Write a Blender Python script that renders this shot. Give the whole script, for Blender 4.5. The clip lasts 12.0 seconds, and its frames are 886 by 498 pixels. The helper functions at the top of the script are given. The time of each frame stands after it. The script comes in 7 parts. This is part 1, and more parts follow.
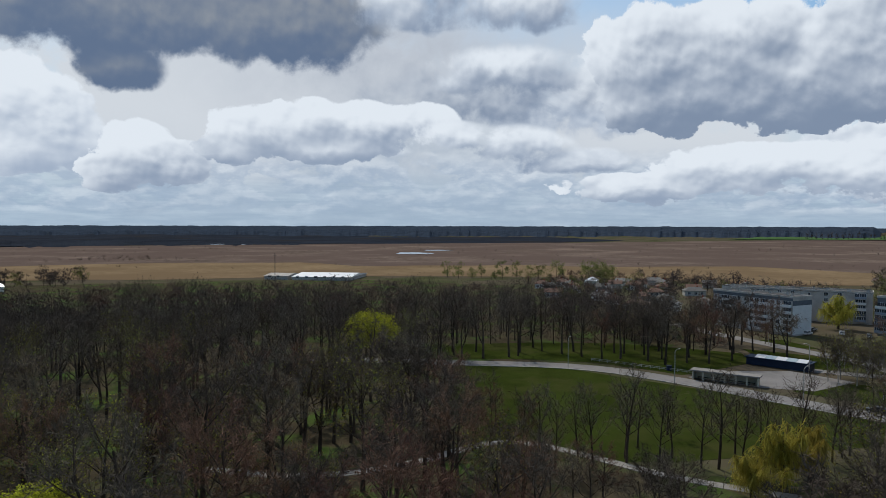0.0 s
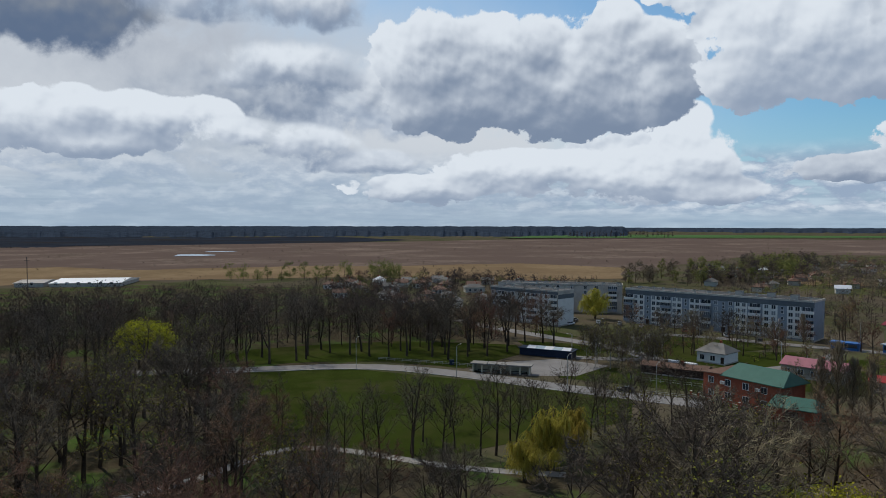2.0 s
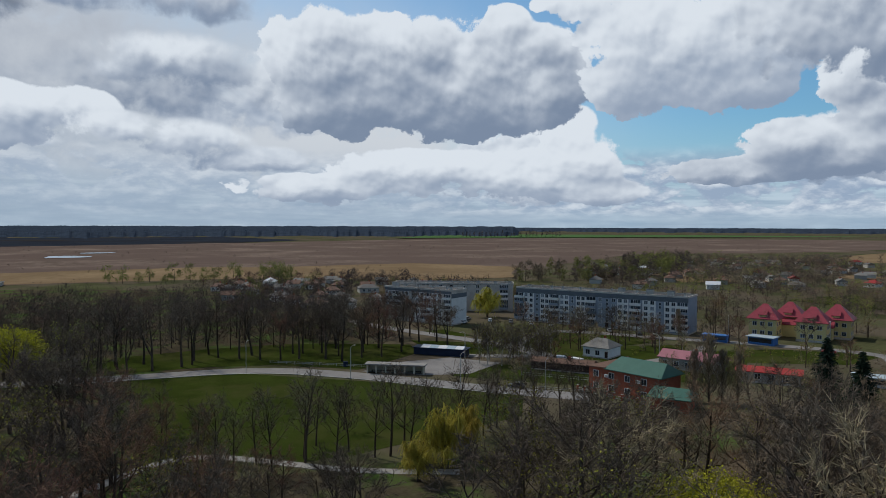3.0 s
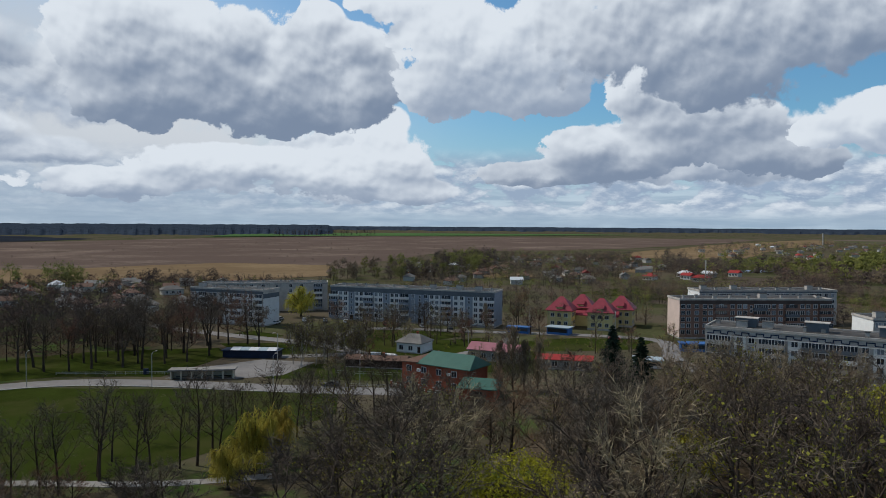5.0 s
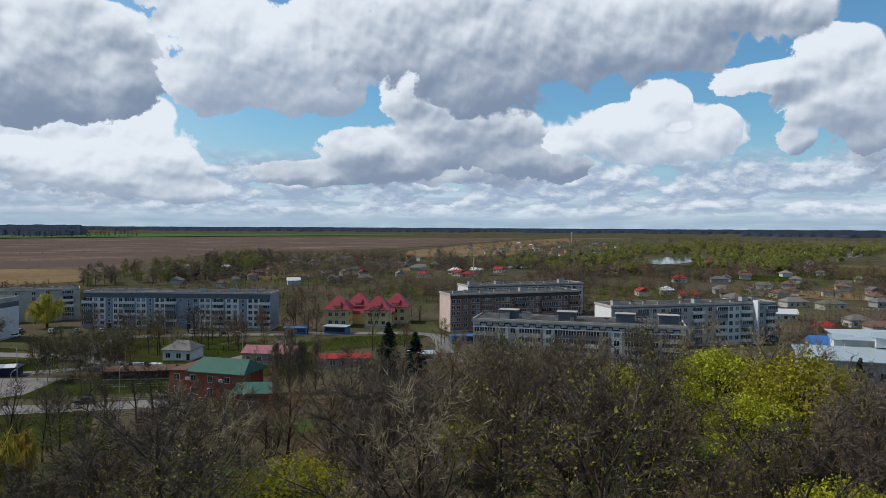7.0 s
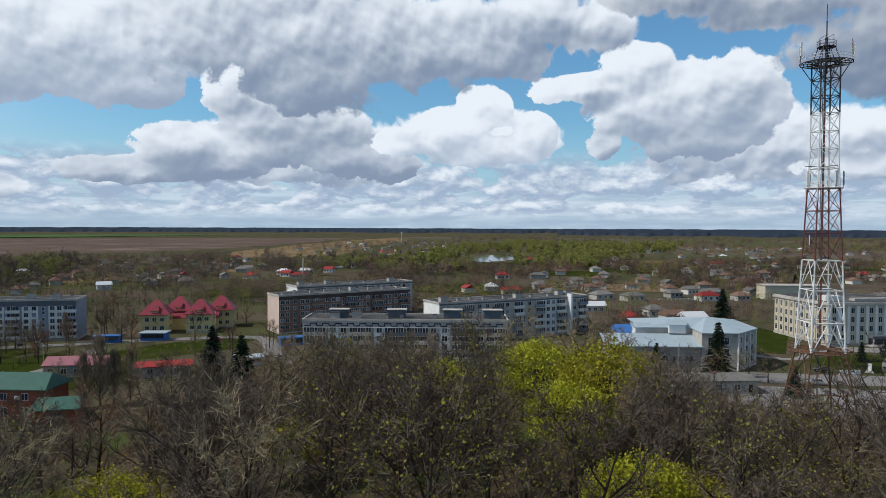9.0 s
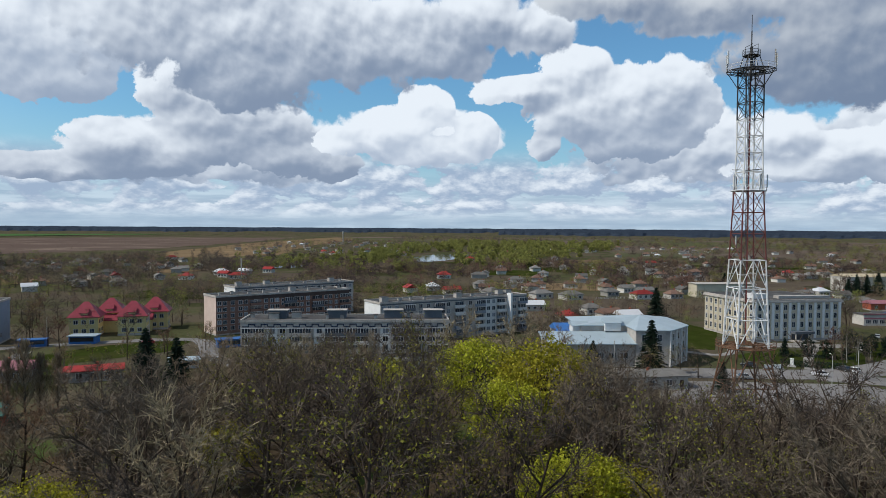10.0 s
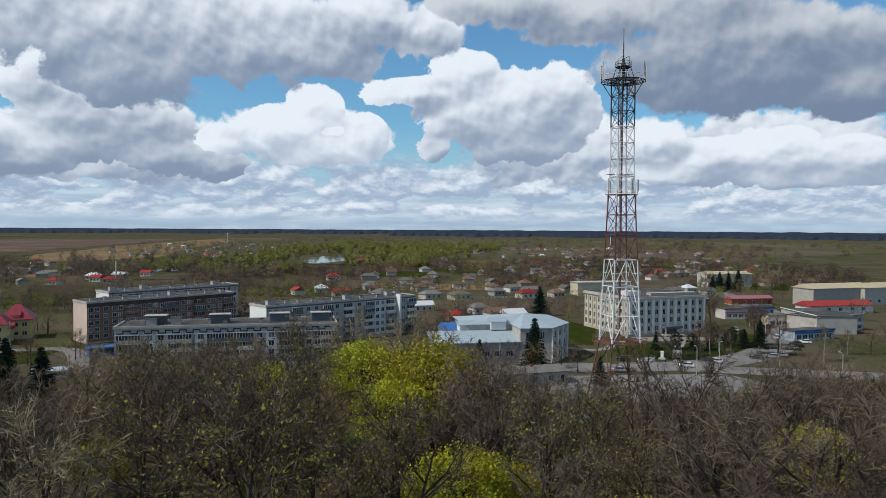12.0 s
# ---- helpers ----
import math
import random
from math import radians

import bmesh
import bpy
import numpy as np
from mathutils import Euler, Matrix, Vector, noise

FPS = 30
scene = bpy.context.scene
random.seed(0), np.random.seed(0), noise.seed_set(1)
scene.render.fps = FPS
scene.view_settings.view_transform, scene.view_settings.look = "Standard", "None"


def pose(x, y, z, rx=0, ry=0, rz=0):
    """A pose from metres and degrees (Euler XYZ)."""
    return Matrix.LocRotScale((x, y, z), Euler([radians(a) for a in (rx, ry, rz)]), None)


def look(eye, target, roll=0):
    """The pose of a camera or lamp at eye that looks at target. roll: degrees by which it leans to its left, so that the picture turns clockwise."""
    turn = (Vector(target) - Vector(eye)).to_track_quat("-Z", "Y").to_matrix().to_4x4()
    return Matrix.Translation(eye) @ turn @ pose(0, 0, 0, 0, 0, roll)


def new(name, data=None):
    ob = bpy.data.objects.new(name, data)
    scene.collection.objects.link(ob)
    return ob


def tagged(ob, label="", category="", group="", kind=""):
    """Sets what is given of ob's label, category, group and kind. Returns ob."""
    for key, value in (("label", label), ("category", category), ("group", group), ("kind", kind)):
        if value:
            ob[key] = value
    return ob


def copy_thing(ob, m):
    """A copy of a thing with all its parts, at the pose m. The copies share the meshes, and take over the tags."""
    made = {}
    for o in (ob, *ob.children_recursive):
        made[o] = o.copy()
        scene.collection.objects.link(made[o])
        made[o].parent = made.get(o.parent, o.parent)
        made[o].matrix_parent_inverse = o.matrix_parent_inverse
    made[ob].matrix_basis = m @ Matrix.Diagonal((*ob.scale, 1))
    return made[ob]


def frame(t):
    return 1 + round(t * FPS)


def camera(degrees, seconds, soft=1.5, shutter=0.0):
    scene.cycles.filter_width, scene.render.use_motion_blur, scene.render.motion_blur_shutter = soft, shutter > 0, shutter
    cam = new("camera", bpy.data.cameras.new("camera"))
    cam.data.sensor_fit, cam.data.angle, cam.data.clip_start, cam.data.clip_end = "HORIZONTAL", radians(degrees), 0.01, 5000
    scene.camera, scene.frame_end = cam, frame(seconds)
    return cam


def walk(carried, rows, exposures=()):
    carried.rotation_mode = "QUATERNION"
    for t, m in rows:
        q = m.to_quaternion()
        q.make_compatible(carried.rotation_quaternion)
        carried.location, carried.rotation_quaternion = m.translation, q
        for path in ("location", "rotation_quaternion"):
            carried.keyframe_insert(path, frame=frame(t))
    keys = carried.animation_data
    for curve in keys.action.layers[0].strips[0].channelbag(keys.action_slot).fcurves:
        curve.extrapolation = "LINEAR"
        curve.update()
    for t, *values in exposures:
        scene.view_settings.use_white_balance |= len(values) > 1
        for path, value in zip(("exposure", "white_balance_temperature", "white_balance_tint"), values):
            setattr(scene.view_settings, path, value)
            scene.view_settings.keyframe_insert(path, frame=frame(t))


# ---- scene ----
cam = camera(64.6, 12.0, soft=0.65)
PATH = [
    (0.0, pose(0.00, -0.00, 41.00, 88.046, -0.114, -0.000)),
    (0.5, pose(0.14, -0.02, 41.08, 88.039, -0.122, -4.292)),
    (1.0, pose(0.29, -0.04, 41.19, 88.082, -0.068, -8.642)),
    (1.5, pose(0.40, 0.02, 41.32, 88.052, -0.083, -12.880)),
    (2.0, pose(0.44, 0.17, 41.47, 88.052, -0.071, -17.182)),
    (2.5, pose(0.53, 0.23, 41.56, 88.049, -0.085, -21.530)),
    (3.0, pose(0.56, 0.26, 41.56, 88.059, -0.128, -25.828)),
    (5.0, pose(0.63, -0.08, 41.46, 87.995, -0.347, -40.885)),
    (5.5, pose(0.58, -0.13, 41.46, 88.000, -0.323, -44.346)),
    (6.0, pose(0.59, -0.19, 41.42, 88.018, -0.336, -48.924)),
    (6.5, pose(0.67, -0.28, 41.35, 88.055, -0.381, -53.760)),
    (7.0, pose(0.83, -0.42, 41.24, 88.097, -0.319, -58.912)),
    (7.5, pose(0.96, -0.58, 41.12, 88.129, -0.229, -63.468)),
    (9.5, pose(0.37, -0.91, 41.08, 88.136, -0.318, -75.097)),
    (10.0, pose(0.19, -1.23, 41.19, 88.137, -0.380, -77.445)),
    (10.5, pose(0.10, -1.54, 41.25, 88.146, -0.363, -79.640)),
    (11.0, pose(-0.04, -1.79, 41.29, 88.193, -0.366, -81.872)),
    (11.5, pose(-0.18, -1.97, 41.33, 88.216, -0.388, -84.123)),
    (12.0, pose(-0.36, -2.06, 41.32, 88.280, -0.369, -86.366)),
]
walk(cam, PATH, [(0.0, -0.04), (3.0, -0.14), (5.5, -0.1), (7.5, 0.03), (9.5, 0.08), (12.0, 0.06)])

# ---- world: spring sky with broken cumulus, and one sun ----
SUN_AZ, SUN_EL = -24.0, 47.0


class Nodes:
    """Short notation for node trees."""

    def __init__(self, tree):
        self.tree = tree

    def add(self, kind):
        return self.tree.nodes.new(kind)

    def put(self, socket, value):
        if isinstance(value, bpy.types.NodeSocket):
            self.tree.links.new(value, socket)
        elif value is not None:
            socket.default_value = value

    def math(self, op, a, b=None, c=None, clamp=False):
        node = self.add("ShaderNodeMath")
        node.operation, node.use_clamp = op, clamp
        for socket, value in zip(node.inputs, (a, b, c)):
            self.put(socket, value)
        return node.outputs[0]

    def vec(self, op, a, b=None):
        node = self.add("ShaderNodeVectorMath")
        node.operation = op
        self.put(node.inputs[0], a)
        self.put(node.inputs[1], b)
        return node.outputs["Value"] if op in ("DOT_PRODUCT", "LENGTH") else node.outputs[0]

    def xyz(self, x, y, z):
        node = self.add("ShaderNodeCombineXYZ")
        for socket, value in zip(node.inputs, (x, y, z)):
            self.put(socket, value)
        return node.outputs[0]

    def mix(self, f, a, b, blend="MIX"):
        node = self.add("ShaderNodeMix")
        node.data_type, node.blend_type = "RGBA", blend
        self.put(node.inputs[0], f)
        self.put(node.inputs[6], (*a, 1) if isinstance(a, tuple) else a)
        self.put(node.inputs[7], (*b, 1) if isinstance(b, tuple) else b)
        return node.outputs[2]

    def span(self, value, lo, hi, to_lo=0.0, to_hi=1.0, smooth=True):
        node = self.add("ShaderNodeMapRange")
        node.interpolation_type = "SMOOTHSTEP" if smooth else "LINEAR"
        for socket, v in zip(node.inputs[:5], (value, lo, hi, to_lo, to_hi)):
            self.put(socket, v)
        return node.outputs[0]

    def noise(self, vector, scale, detail=4.0, rough=0.55, distortion=0.0):
        node = self.add("ShaderNodeTexNoise")
        self.put(node.inputs["Vector"], vector)
        for key, v in (("Scale", scale), ("Detail", detail), ("Roughness", rough), ("Distortion", distortion)):
            node.inputs[key].default_value = v
        return node.outputs[0]


world = bpy.data.worlds.new("sky")
scene.world = world
world.use_nodes = True
world.cycles.sampling_method, world.cycles.sample_map_resolution = "MANUAL", 512
world.node_tree.nodes.clear()
W = Nodes(world.node_tree)
ray = W.add("ShaderNodeTexCoord").outputs["Generated"]
split = W.add("ShaderNodeSeparateXYZ")
W.put(split.inputs[0], ray)
rx, ry, rz = split.outputs
azimuth = W.math("DEGREES", W.math("ARCTAN2", rx, ry))
elevation = W.math("DEGREES", W.math("ARCSINE", rz))
# clouds far off are small and lie in layers
low = W.math("MAXIMUM", elevation, 0.0)
layer = W.math("ADD", W.math("MULTIPLY", low, 0.45), W.math("MULTIPLY", W.math("LOGARITHM", W.math("ADD", W.math("MULTIPLY", low, 0.5), 1.0), math.e), 2.2))
puff_at = W.xyz(W.math("MULTIPLY", azimuth, 0.62), layer, 0.0)


def lumps(at, scale):
    """Rounded heads on heads, like cauliflower: bright in the middle of each cell."""
    wander = [W.noise(W.vec("ADD", at, (shift, 0, 0)), 0.8, 3.0) for shift in (0, 31.7)]
    bent = W.vec("ADD", at, W.vec("MULTIPLY", W.vec("SUBTRACT", W.xyz(*wander, 0.5), (0.5, 0.5, 0.5)), (0.55, 0.55, 0.0)))
    node = W.add("ShaderNodeTexVoronoi")
    node.feature = "SMOOTH_F1"
    W.put(node.inputs["Vector"], bent)
    node.inputs["Scale"].default_value, node.inputs["Smoothness"].default_value = scale, 0.5
    node.inputs["Detail"].default_value, node.inputs["Roughness"].default_value = 2.0, 0.5
    return W.math("SUBTRACT", 0.5, node.outputs["Distance"])


puff_up = W.xyz(W.math("MULTIPLY_ADD", azimuth, 0.62, -0.14), W.math("ADD", layer, 0.3), 0.0)
rough_edge = W.noise(puff_at, 0.42, 10.0, 0.6, 0.2)
billow = W.noise(puff_at, 0.34, 3.5, 0.45, 0.0)
billow_above = W.noise(puff_up, 0.34, 3.5, 0.45, 0.0)
puff = W.noise(puff_at, 1.3, 6.0, 0.58, 0.1)
heads = lumps(puff_at, 0.55)
heads_above = lumps(puff_up, 0.55)
relief = W.math("ADD", W.math("MULTIPLY", W.math("SUBTRACT", billow, billow_above), 1.7), W.math("MULTIPLY", W.math("SUBTRACT", heads, heads_above), 0.07))
edge = W.math("ADD", W.math("MULTIPLY", W.math("SUBTRACT", rough_edge, 0.5), 2.6), W.math("MULTIPLY", W.math("SUBTRACT", puff, 0.5), 0.6))
edge = W.math("ADD", edge, W.math("MULTIPLY", heads, 0.7))

# outlines wander a little
az_bent = W.math("ADD", azimuth, W.math("MULTIPLY", edge, 0.6))
el_bent = W.math("ADD", elevation, W.math("MULTIPLY", W.math("ADD", edge, relief), 0.35))
sky_at = W.xyz(az_bent, el_bent, 0.0)

nishita = W.add("ShaderNodeTexSky")
nishita.sky_type, nishita.sun_disc = "NISHITA", False
nishita.sun_elevation, nishita.sun_rotation = radians(SUN_EL), radians(SUN_AZ)
blue = W.mix(1.0, nishita.outputs[0], (0.062, 0.102, 0.122), "MULTIPLY")
# pale air near the horizon
blue = W.mix(W.span(elevation, 9.0, 0.3), blue, (0.36, 0.55, 0.70))
heaven = blue
PEAK, MID = (0.77, 0.835, 0.91), (0.44, 0.535, 0.68)


def veil(colour, az, el, w, h, amount):
    """A soft patch of thin cloud or rain."""
    d = W.vec("MULTIPLY", W.vec("SUBTRACT", sky_at, (az, el, 0)), (1 / w, 1 / h, 0))
    f = W.math("POWER", 0.3, W.vec("DOT_PRODUCT", d, d))
    f = W.math("MULTIPLY", f, W.math("MULTIPLY_ADD", W.math("SUBTRACT", rough_edge, 0.5), 1.6, amount), clamp=True)
    return W.mix(f, heaven, colour)


def cloud(az, el, w, h, dark=0.5, soft=0.2, flat=1.9, rag=1.0, top=1.0, fade=0.6):
    """One cumulus: azimuth and elevation of its base line's middle, half width, height over the base, darkness of its base."""
    u = W.math("MULTIPLY", W.math("SUBTRACT", az_bent, az), 1 / w)
    v = W.math("MULTIPLY", W.math("SUBTRACT", el_bent, el + 0.25 * h), 1 / (0.75 * h))
    vv = W.math("MAXIMUM", v, W.math("MULTIPLY", v, -flat))
    p = W.xyz(u, vv, 0.0)
    d = W.math("SUBTRACT", W.math("MULTIPLY_ADD", edge, 0.62 * rag, 1.0), W.vec("DOT_PRODUCT", p, p))
    alpha = W.span(d, 0.0, soft)
    # bright towards the top, grey at the base
    light = W.math("ADD", W.math("MULTIPLY_ADD", v, fade, 0.84 - 0.62 * dark), W.math("MULTIPLY", relief, 1.6))
    light = W.math("ADD", light, W.math("MULTIPLY", W.math("SUBTRACT", puff, 0.5), 0.22))
    base = tuple(a * (1 - dark) + b * dark for a, b in zip(MID, (0.175, 0.235, 0.345)))
    peak = tuple(c * top for c in PEAK)
    return W.mix(alpha, heaven, W.mix(W.span(light, 0.0, 1.0), base, peak))


def cumulus(lobes, base, crest, dark=0.5, soft=0.2, top=1.0, rag=1.0):
    """A cumulus piled up from rounded lobes (azimuth, elevation, half width, half height) over a flat base; crest: the elevation of its highest head."""
    mass = lifted = None
    for az, el, w, h in lobes:
        p = W.vec("MULTIPLY", W.vec("SUBTRACT", sky_at, (az, el, 0)), (1 / w, 1 / h, 0))
        one = W.math("SUBTRACT", 1.0, W.vec("DOT_PRODUCT", p, p))
        p = W.vec("ADD", p, (-0.9 / w, 1.2 / h, 0))
        two = W.math("SUBTRACT", 1.0, W.vec("DOT_PRODUCT", p, p))
        mass = one if mass is None else W.math("SMOOTH_MAX", mass, one, 0.7)
        lifted = two if lifted is None else W.math("SMOOTH_MAX", lifted, two, 0.25)
    under = W.math("MAXIMUM", W.math("SUBTRACT", W.math("MULTIPLY_ADD", W.math("SUBTRACT", rough_edge, 0.5), 2.2, base), el_bent), 0.0)
    d = W.math("ADD", W.math("MULTIPLY_ADD", edge, 0.95 * rag, mass), 0.30)
    d = W.math("MULTIPLY_ADD", under, -1.1, d)
    alpha = W.span(d, 0.0, soft)
    v = W.math("MULTIPLY", W.math("SUBTRACT", el_bent, base), 1 / (crest - base))
    # heads and thin edges shine, the thick body over the base is grey
    light = W.math("MULTIPLY_ADD", v, 0.62, 0.50 - 0.50 * dark)
    light = W.math("ADD", light, W.math("MULTIPLY", W.span(d, 0.9, 0.05), 0.14))
    lobe_light = W.math("MINIMUM", W.math("MAXIMUM", W.math("SUBTRACT", mass, lifted), -0.6), 0.7)
    light = W.math("ADD", light, W.math("MULTIPLY", lobe_light, 0.42))
    light = W.math("ADD", light, W.math("MULTIPLY", relief, W.span(v, -0.2, 0.6, 0.3, 2.3 - 1.1 * min(1.0, dark))))
    light = W.math("ADD", light, W.math("MULTIPLY", W.math("SUBTRACT", rough_edge, 0.5), 0.75))
    low = tuple(a * (1 - dark) + b * dark for a, b in zip(MID, (0.175, 0.235, 0.345)))
    return W.mix(alpha, heaven, W.mix(W.span(light, 0.0, 1.0), low, tuple(c * top for c in PEAK)))


PALE, RAIN, GREY = (0.66, 0.71, 0.77), (0.32, 0.41, 0.53), (0.46, 0.51, 0.59)
# thin high cloud and rain shafts over the marsh
heaven = veil(PALE, -14, 9, 30, 11, 1.5)
heaven = veil(PALE, 14, 5, 18, 9, 1.4)
heaven = veil(GREY, -4, 13, 16, 5, 0.8)
heaven = veil(RAIN, -24, 2.5, 5, 3.5, 0.75)
heaven = veil(RAIN, -8, 2.6, 7, 4, 0.6)
heaven = veil(RAIN, 15, 2, 9, 3, 0.7)
heaven = veil(RAIN, 29, 1.5, 7, 2.6, 0.6)
heaven = veil(RAIN, 0, 6.5, 8, 4, 0.45)
heaven = veil((0.62, 0.68, 0.75), 85, 1.2, 60, 1.4, 0.85)
# grey-blue streaks of far cloud down to the horizon
streak = W.noise(W.xyz(W.math("MULTIPLY", azimuth, 0.16), W.math("MULTIPLY", elevation, 1.5), 0.0), 1.0, 5.0, 0.6, 0.2)
far_air = W.mix(W.span(streak, 0.34, 0.66), (0.30, 0.42, 0.56), (0.57, 0.69, 0.80))
heaven = W.mix(W.math("MULTIPLY", W.span(elevation, 5.0, 1.6), 0.72), heaven, far_air)
heaven = veil((0.33, 0.44, 0.57), 50, 0.1, 200, 0.7, 0.6)
# low rows of distant cumulus, flat below and white on top
row_at = W.xyz(W.math("MULTIPLY", azimuth, 0.26), W.math("MULTIPLY", layer, 0.62), 4.0)
row = W.noise(row_at, 1.0, 7.0, 0.58, 0.15)
row_above = W.noise(W.vec("ADD", row_at, (-0.05, 0.3, 0.0)), 1.0, 7.0, 0.58, 0.15)
row_alpha = W.math("MULTIPLY", W.span(row, 0.40, 0.47), W.math("MULTIPLY", W.span(elevation, 6.4, 4.2), W.span(elevation, 0.3, 1.6)))
row_light = W.span(W.math("SUBTRACT", row, row_above), -0.1, 0.2)
heaven = W.mix(W.math("MULTIPLY", row_alpha, W.span(azimuth, 10.0, 45.0, 0.55, 1.0)), heaven, W.mix(row_light, (0.33, 0.43, 0.58), (0.74, 0.81, 0.89)))
heaven = veil((0.35, 0.45, 0.57), -2, 1.4, 40, 2.4, 0.55)
# the clouds one by one, the farthest first
heaven = cloud(-4.2, 5.6, 2.0, 1.0, 0.25, 1.2, 1.4, 1.5, 0.95)
heaven = cloud(-1.4, 5.4, 1.3, 0.6, 0.3, 1.4, 1.4, 1.5, 0.92)
heaven = cloud(-12.4, 3.6, 2.0, 0.7, 0.3, 1.3, 1.4, 1.5, 0.92)
heaven = cloud(33, 2.2, 7.5, 6.5, 0.5)
heaven = cloud(14, 7.4, 14, 6.5, 0.5, 0.5)
heaven = cloud(5, 8.6, 13, 5.6, 0.85, 1.0, 1.5, 1.1, 0.9)
heaven = cloud(60, 3.5, 13, 5.6, 0.65)
heaven = cloud(75.5, 5.8, 8.5, 4.0, 0.35)
heaven = cloud(99, 3.8, 12, 5.4, 0.65)
heaven = cloud(112, 4.4, 10, 5.0, 0.7)
# cumulus over the marsh, low and white
heaven = cumulus([(-31.0, 8.2, 4.4, 3.6), (-28.5, 6.4, 2.9, 2.4), (-31.6, 5.1, 3.3, 2.4)], 3.7, 11.7, 0.35)
heaven = cumulus([(-23.7, 5.4, 3.1, 2.3), (-20.9, 4.7, 2.8, 1.8), (-25.2, 3.9, 2.3, 1.5)], 2.4, 7.7, 0.6)
heaven = cumulus([(-15.1, 7.1, 3.9, 2.0), (-11.1, 8.3, 3.6, 1.8), (-6.6, 7.9, 4.6, 1.9), (-2.0, 8.4, 3.2, 1.5), (-9.3, 6.1, 5.4, 1.4), (-17.2, 5.7, 3.0, 1.1)], 4.7, 10.1, 0.6)
# a soft grey bank
heaven = cumulus([(4.9, 12.2, 6.0, 2.1), (8.5, 11.2, 2.7, 1.3), (1.7, 11.3, 2.8, 1.2)], 10.2, 14.8, 0.8, 0.9, 1.0, 0.8)
# white shoulder of the great cumulus
heaven = cumulus([(6.1, 6.5, 4.5, 1.6), (0.5, 7.2, 3.6, 1.3), (11.0, 5.0, 5.0, 1.2)], 4.2, 9.5, 0.6, 0.7, 1.0, 1.1)
heaven = cumulus([(14.9, 2.9, 5.9, 1.2), (23.2, 4.3, 6.9, 1.8), (31.4, 4.0, 6.7, 2.1), (36.7, 5.1, 3.4, 2.7), (38.0, 2.5, 4.3, 1.2), (35.8, 7.7, 2.4, 2.0)], 1.7, 5.9, 0.55)
# the great cumulus
heaven = cumulus([(21.8, 12.0, 4.0, 3.0), (15.8, 13.5, 4.6, 3.4), (20.0, 14.0, 4.2, 2.5), (23.7, 14.0, 3.5, 2.5), (29.6, 13.0, 4.8, 3.7), (34.1, 11.5, 3.5, 3.8), (26.9, 9.7, 8.7, 3.0), (17.7, 9.3, 5.5, 2.5), (33.2, 14.1, 2.2, 1.8), (30.7, 16.0, 2.0, 1.3)], 6.5, 17.0, 0.85, 0.16)
heaven = cumulus([(41.2, 14.6, 4.4, 3.9), (44.2, 12.7, 6.5, 4.2), (40.5, 10.7, 3.2, 2.1), (49.7, 14.4, 5.0, 5.1), (35.9, 17.4, 3.2, 1.5), (47.9, 10.2, 4.6, 1.8)], 8.1, 19.1, 0.55, 0.18)
heaven = cumulus([(55.6, 10.5, 2.2, 2.5), (58.8, 6.3, 3.5, 2.2), (58.2, 8.6, 3.5, 2.9), (52.4, 6.1, 3.6, 1.7), (62.1, 7.6, 4.6, 2.4), (54.2, 4.9, 5.4, 1.6), (48.3, 4.0, 5.1, 1.2), (64.5, 5.6, 4.9, 1.8), (68.1, 4.8, 3.1, 1.3)], 3.3, 12.7, 0.8, 0.16)
# a small white head
heaven = cumulus([(76.0, 9.4, 2.2, 1.9), (79.9, 7.4, 2.0, 1.7), (73.4, 7.7, 2.9, 1.9), (70.2, 6.7, 3.2, 1.3), (76.5, 6.0, 4.8, 1.3)], 4.4, 11.3, 0.35, 0.14)
heaven = cumulus([(87.6, 12.5, 3.1, 1.8), (83.6, 10.9, 3.6, 1.2), (89.4, 9.3, 5.6, 3.0), (94.1, 9.9, 4.5, 3.4), (85.5, 6.5, 1.3, 1.1), (92.0, 6.6, 5.1, 1.7)], 4.9, 13.9, 0.7, 0.16)
heaven = cumulus([(102.8, 6.6, 2.6, 1.7), (106.6, 5.4, 4.1, 1.6), (111.7, 5.9, 3.4, 1.8), (116.0, 5.2, 3.8, 1.5), (104.9, 4.2, 6.2, 1.0), (113.5, 3.8, 5.9, 0.9)], 3.0, 8.2, 0.6)
# grey cloud high over the town
heaven = cumulus([(59.1, 15.2, 11.5, 4.8), (62.4, 11.4, 5.3, 2.9), (68.8, 14.4, 8.7, 3.9), (77.8, 15.3, 8.2, 3.4), (84.1, 15.2, 4.0, 2.1)], 8.5, 20.3, 0.85, 0.3, 1.0, 0.95)
# the dark cloud beyond the tower
heaven = cumulus([(91.0, 17.6, 6.0, 1.9), (104.0, 17.0, 9.0, 2.5), (98.9, 16.6, 8.4, 2.3), (109.0, 12.6, 10.6, 4.1), (116.4, 9.9, 6.6, 2.4)], 7.8, 18.9, 1.0, 0.35, 0.76, 0.85)
heaven = cumulus([(124.3, 5.8, 4.3, 2.6), (128.4, 6.1, 3.8, 2.7)], 3.5, 11.9, 0.7)
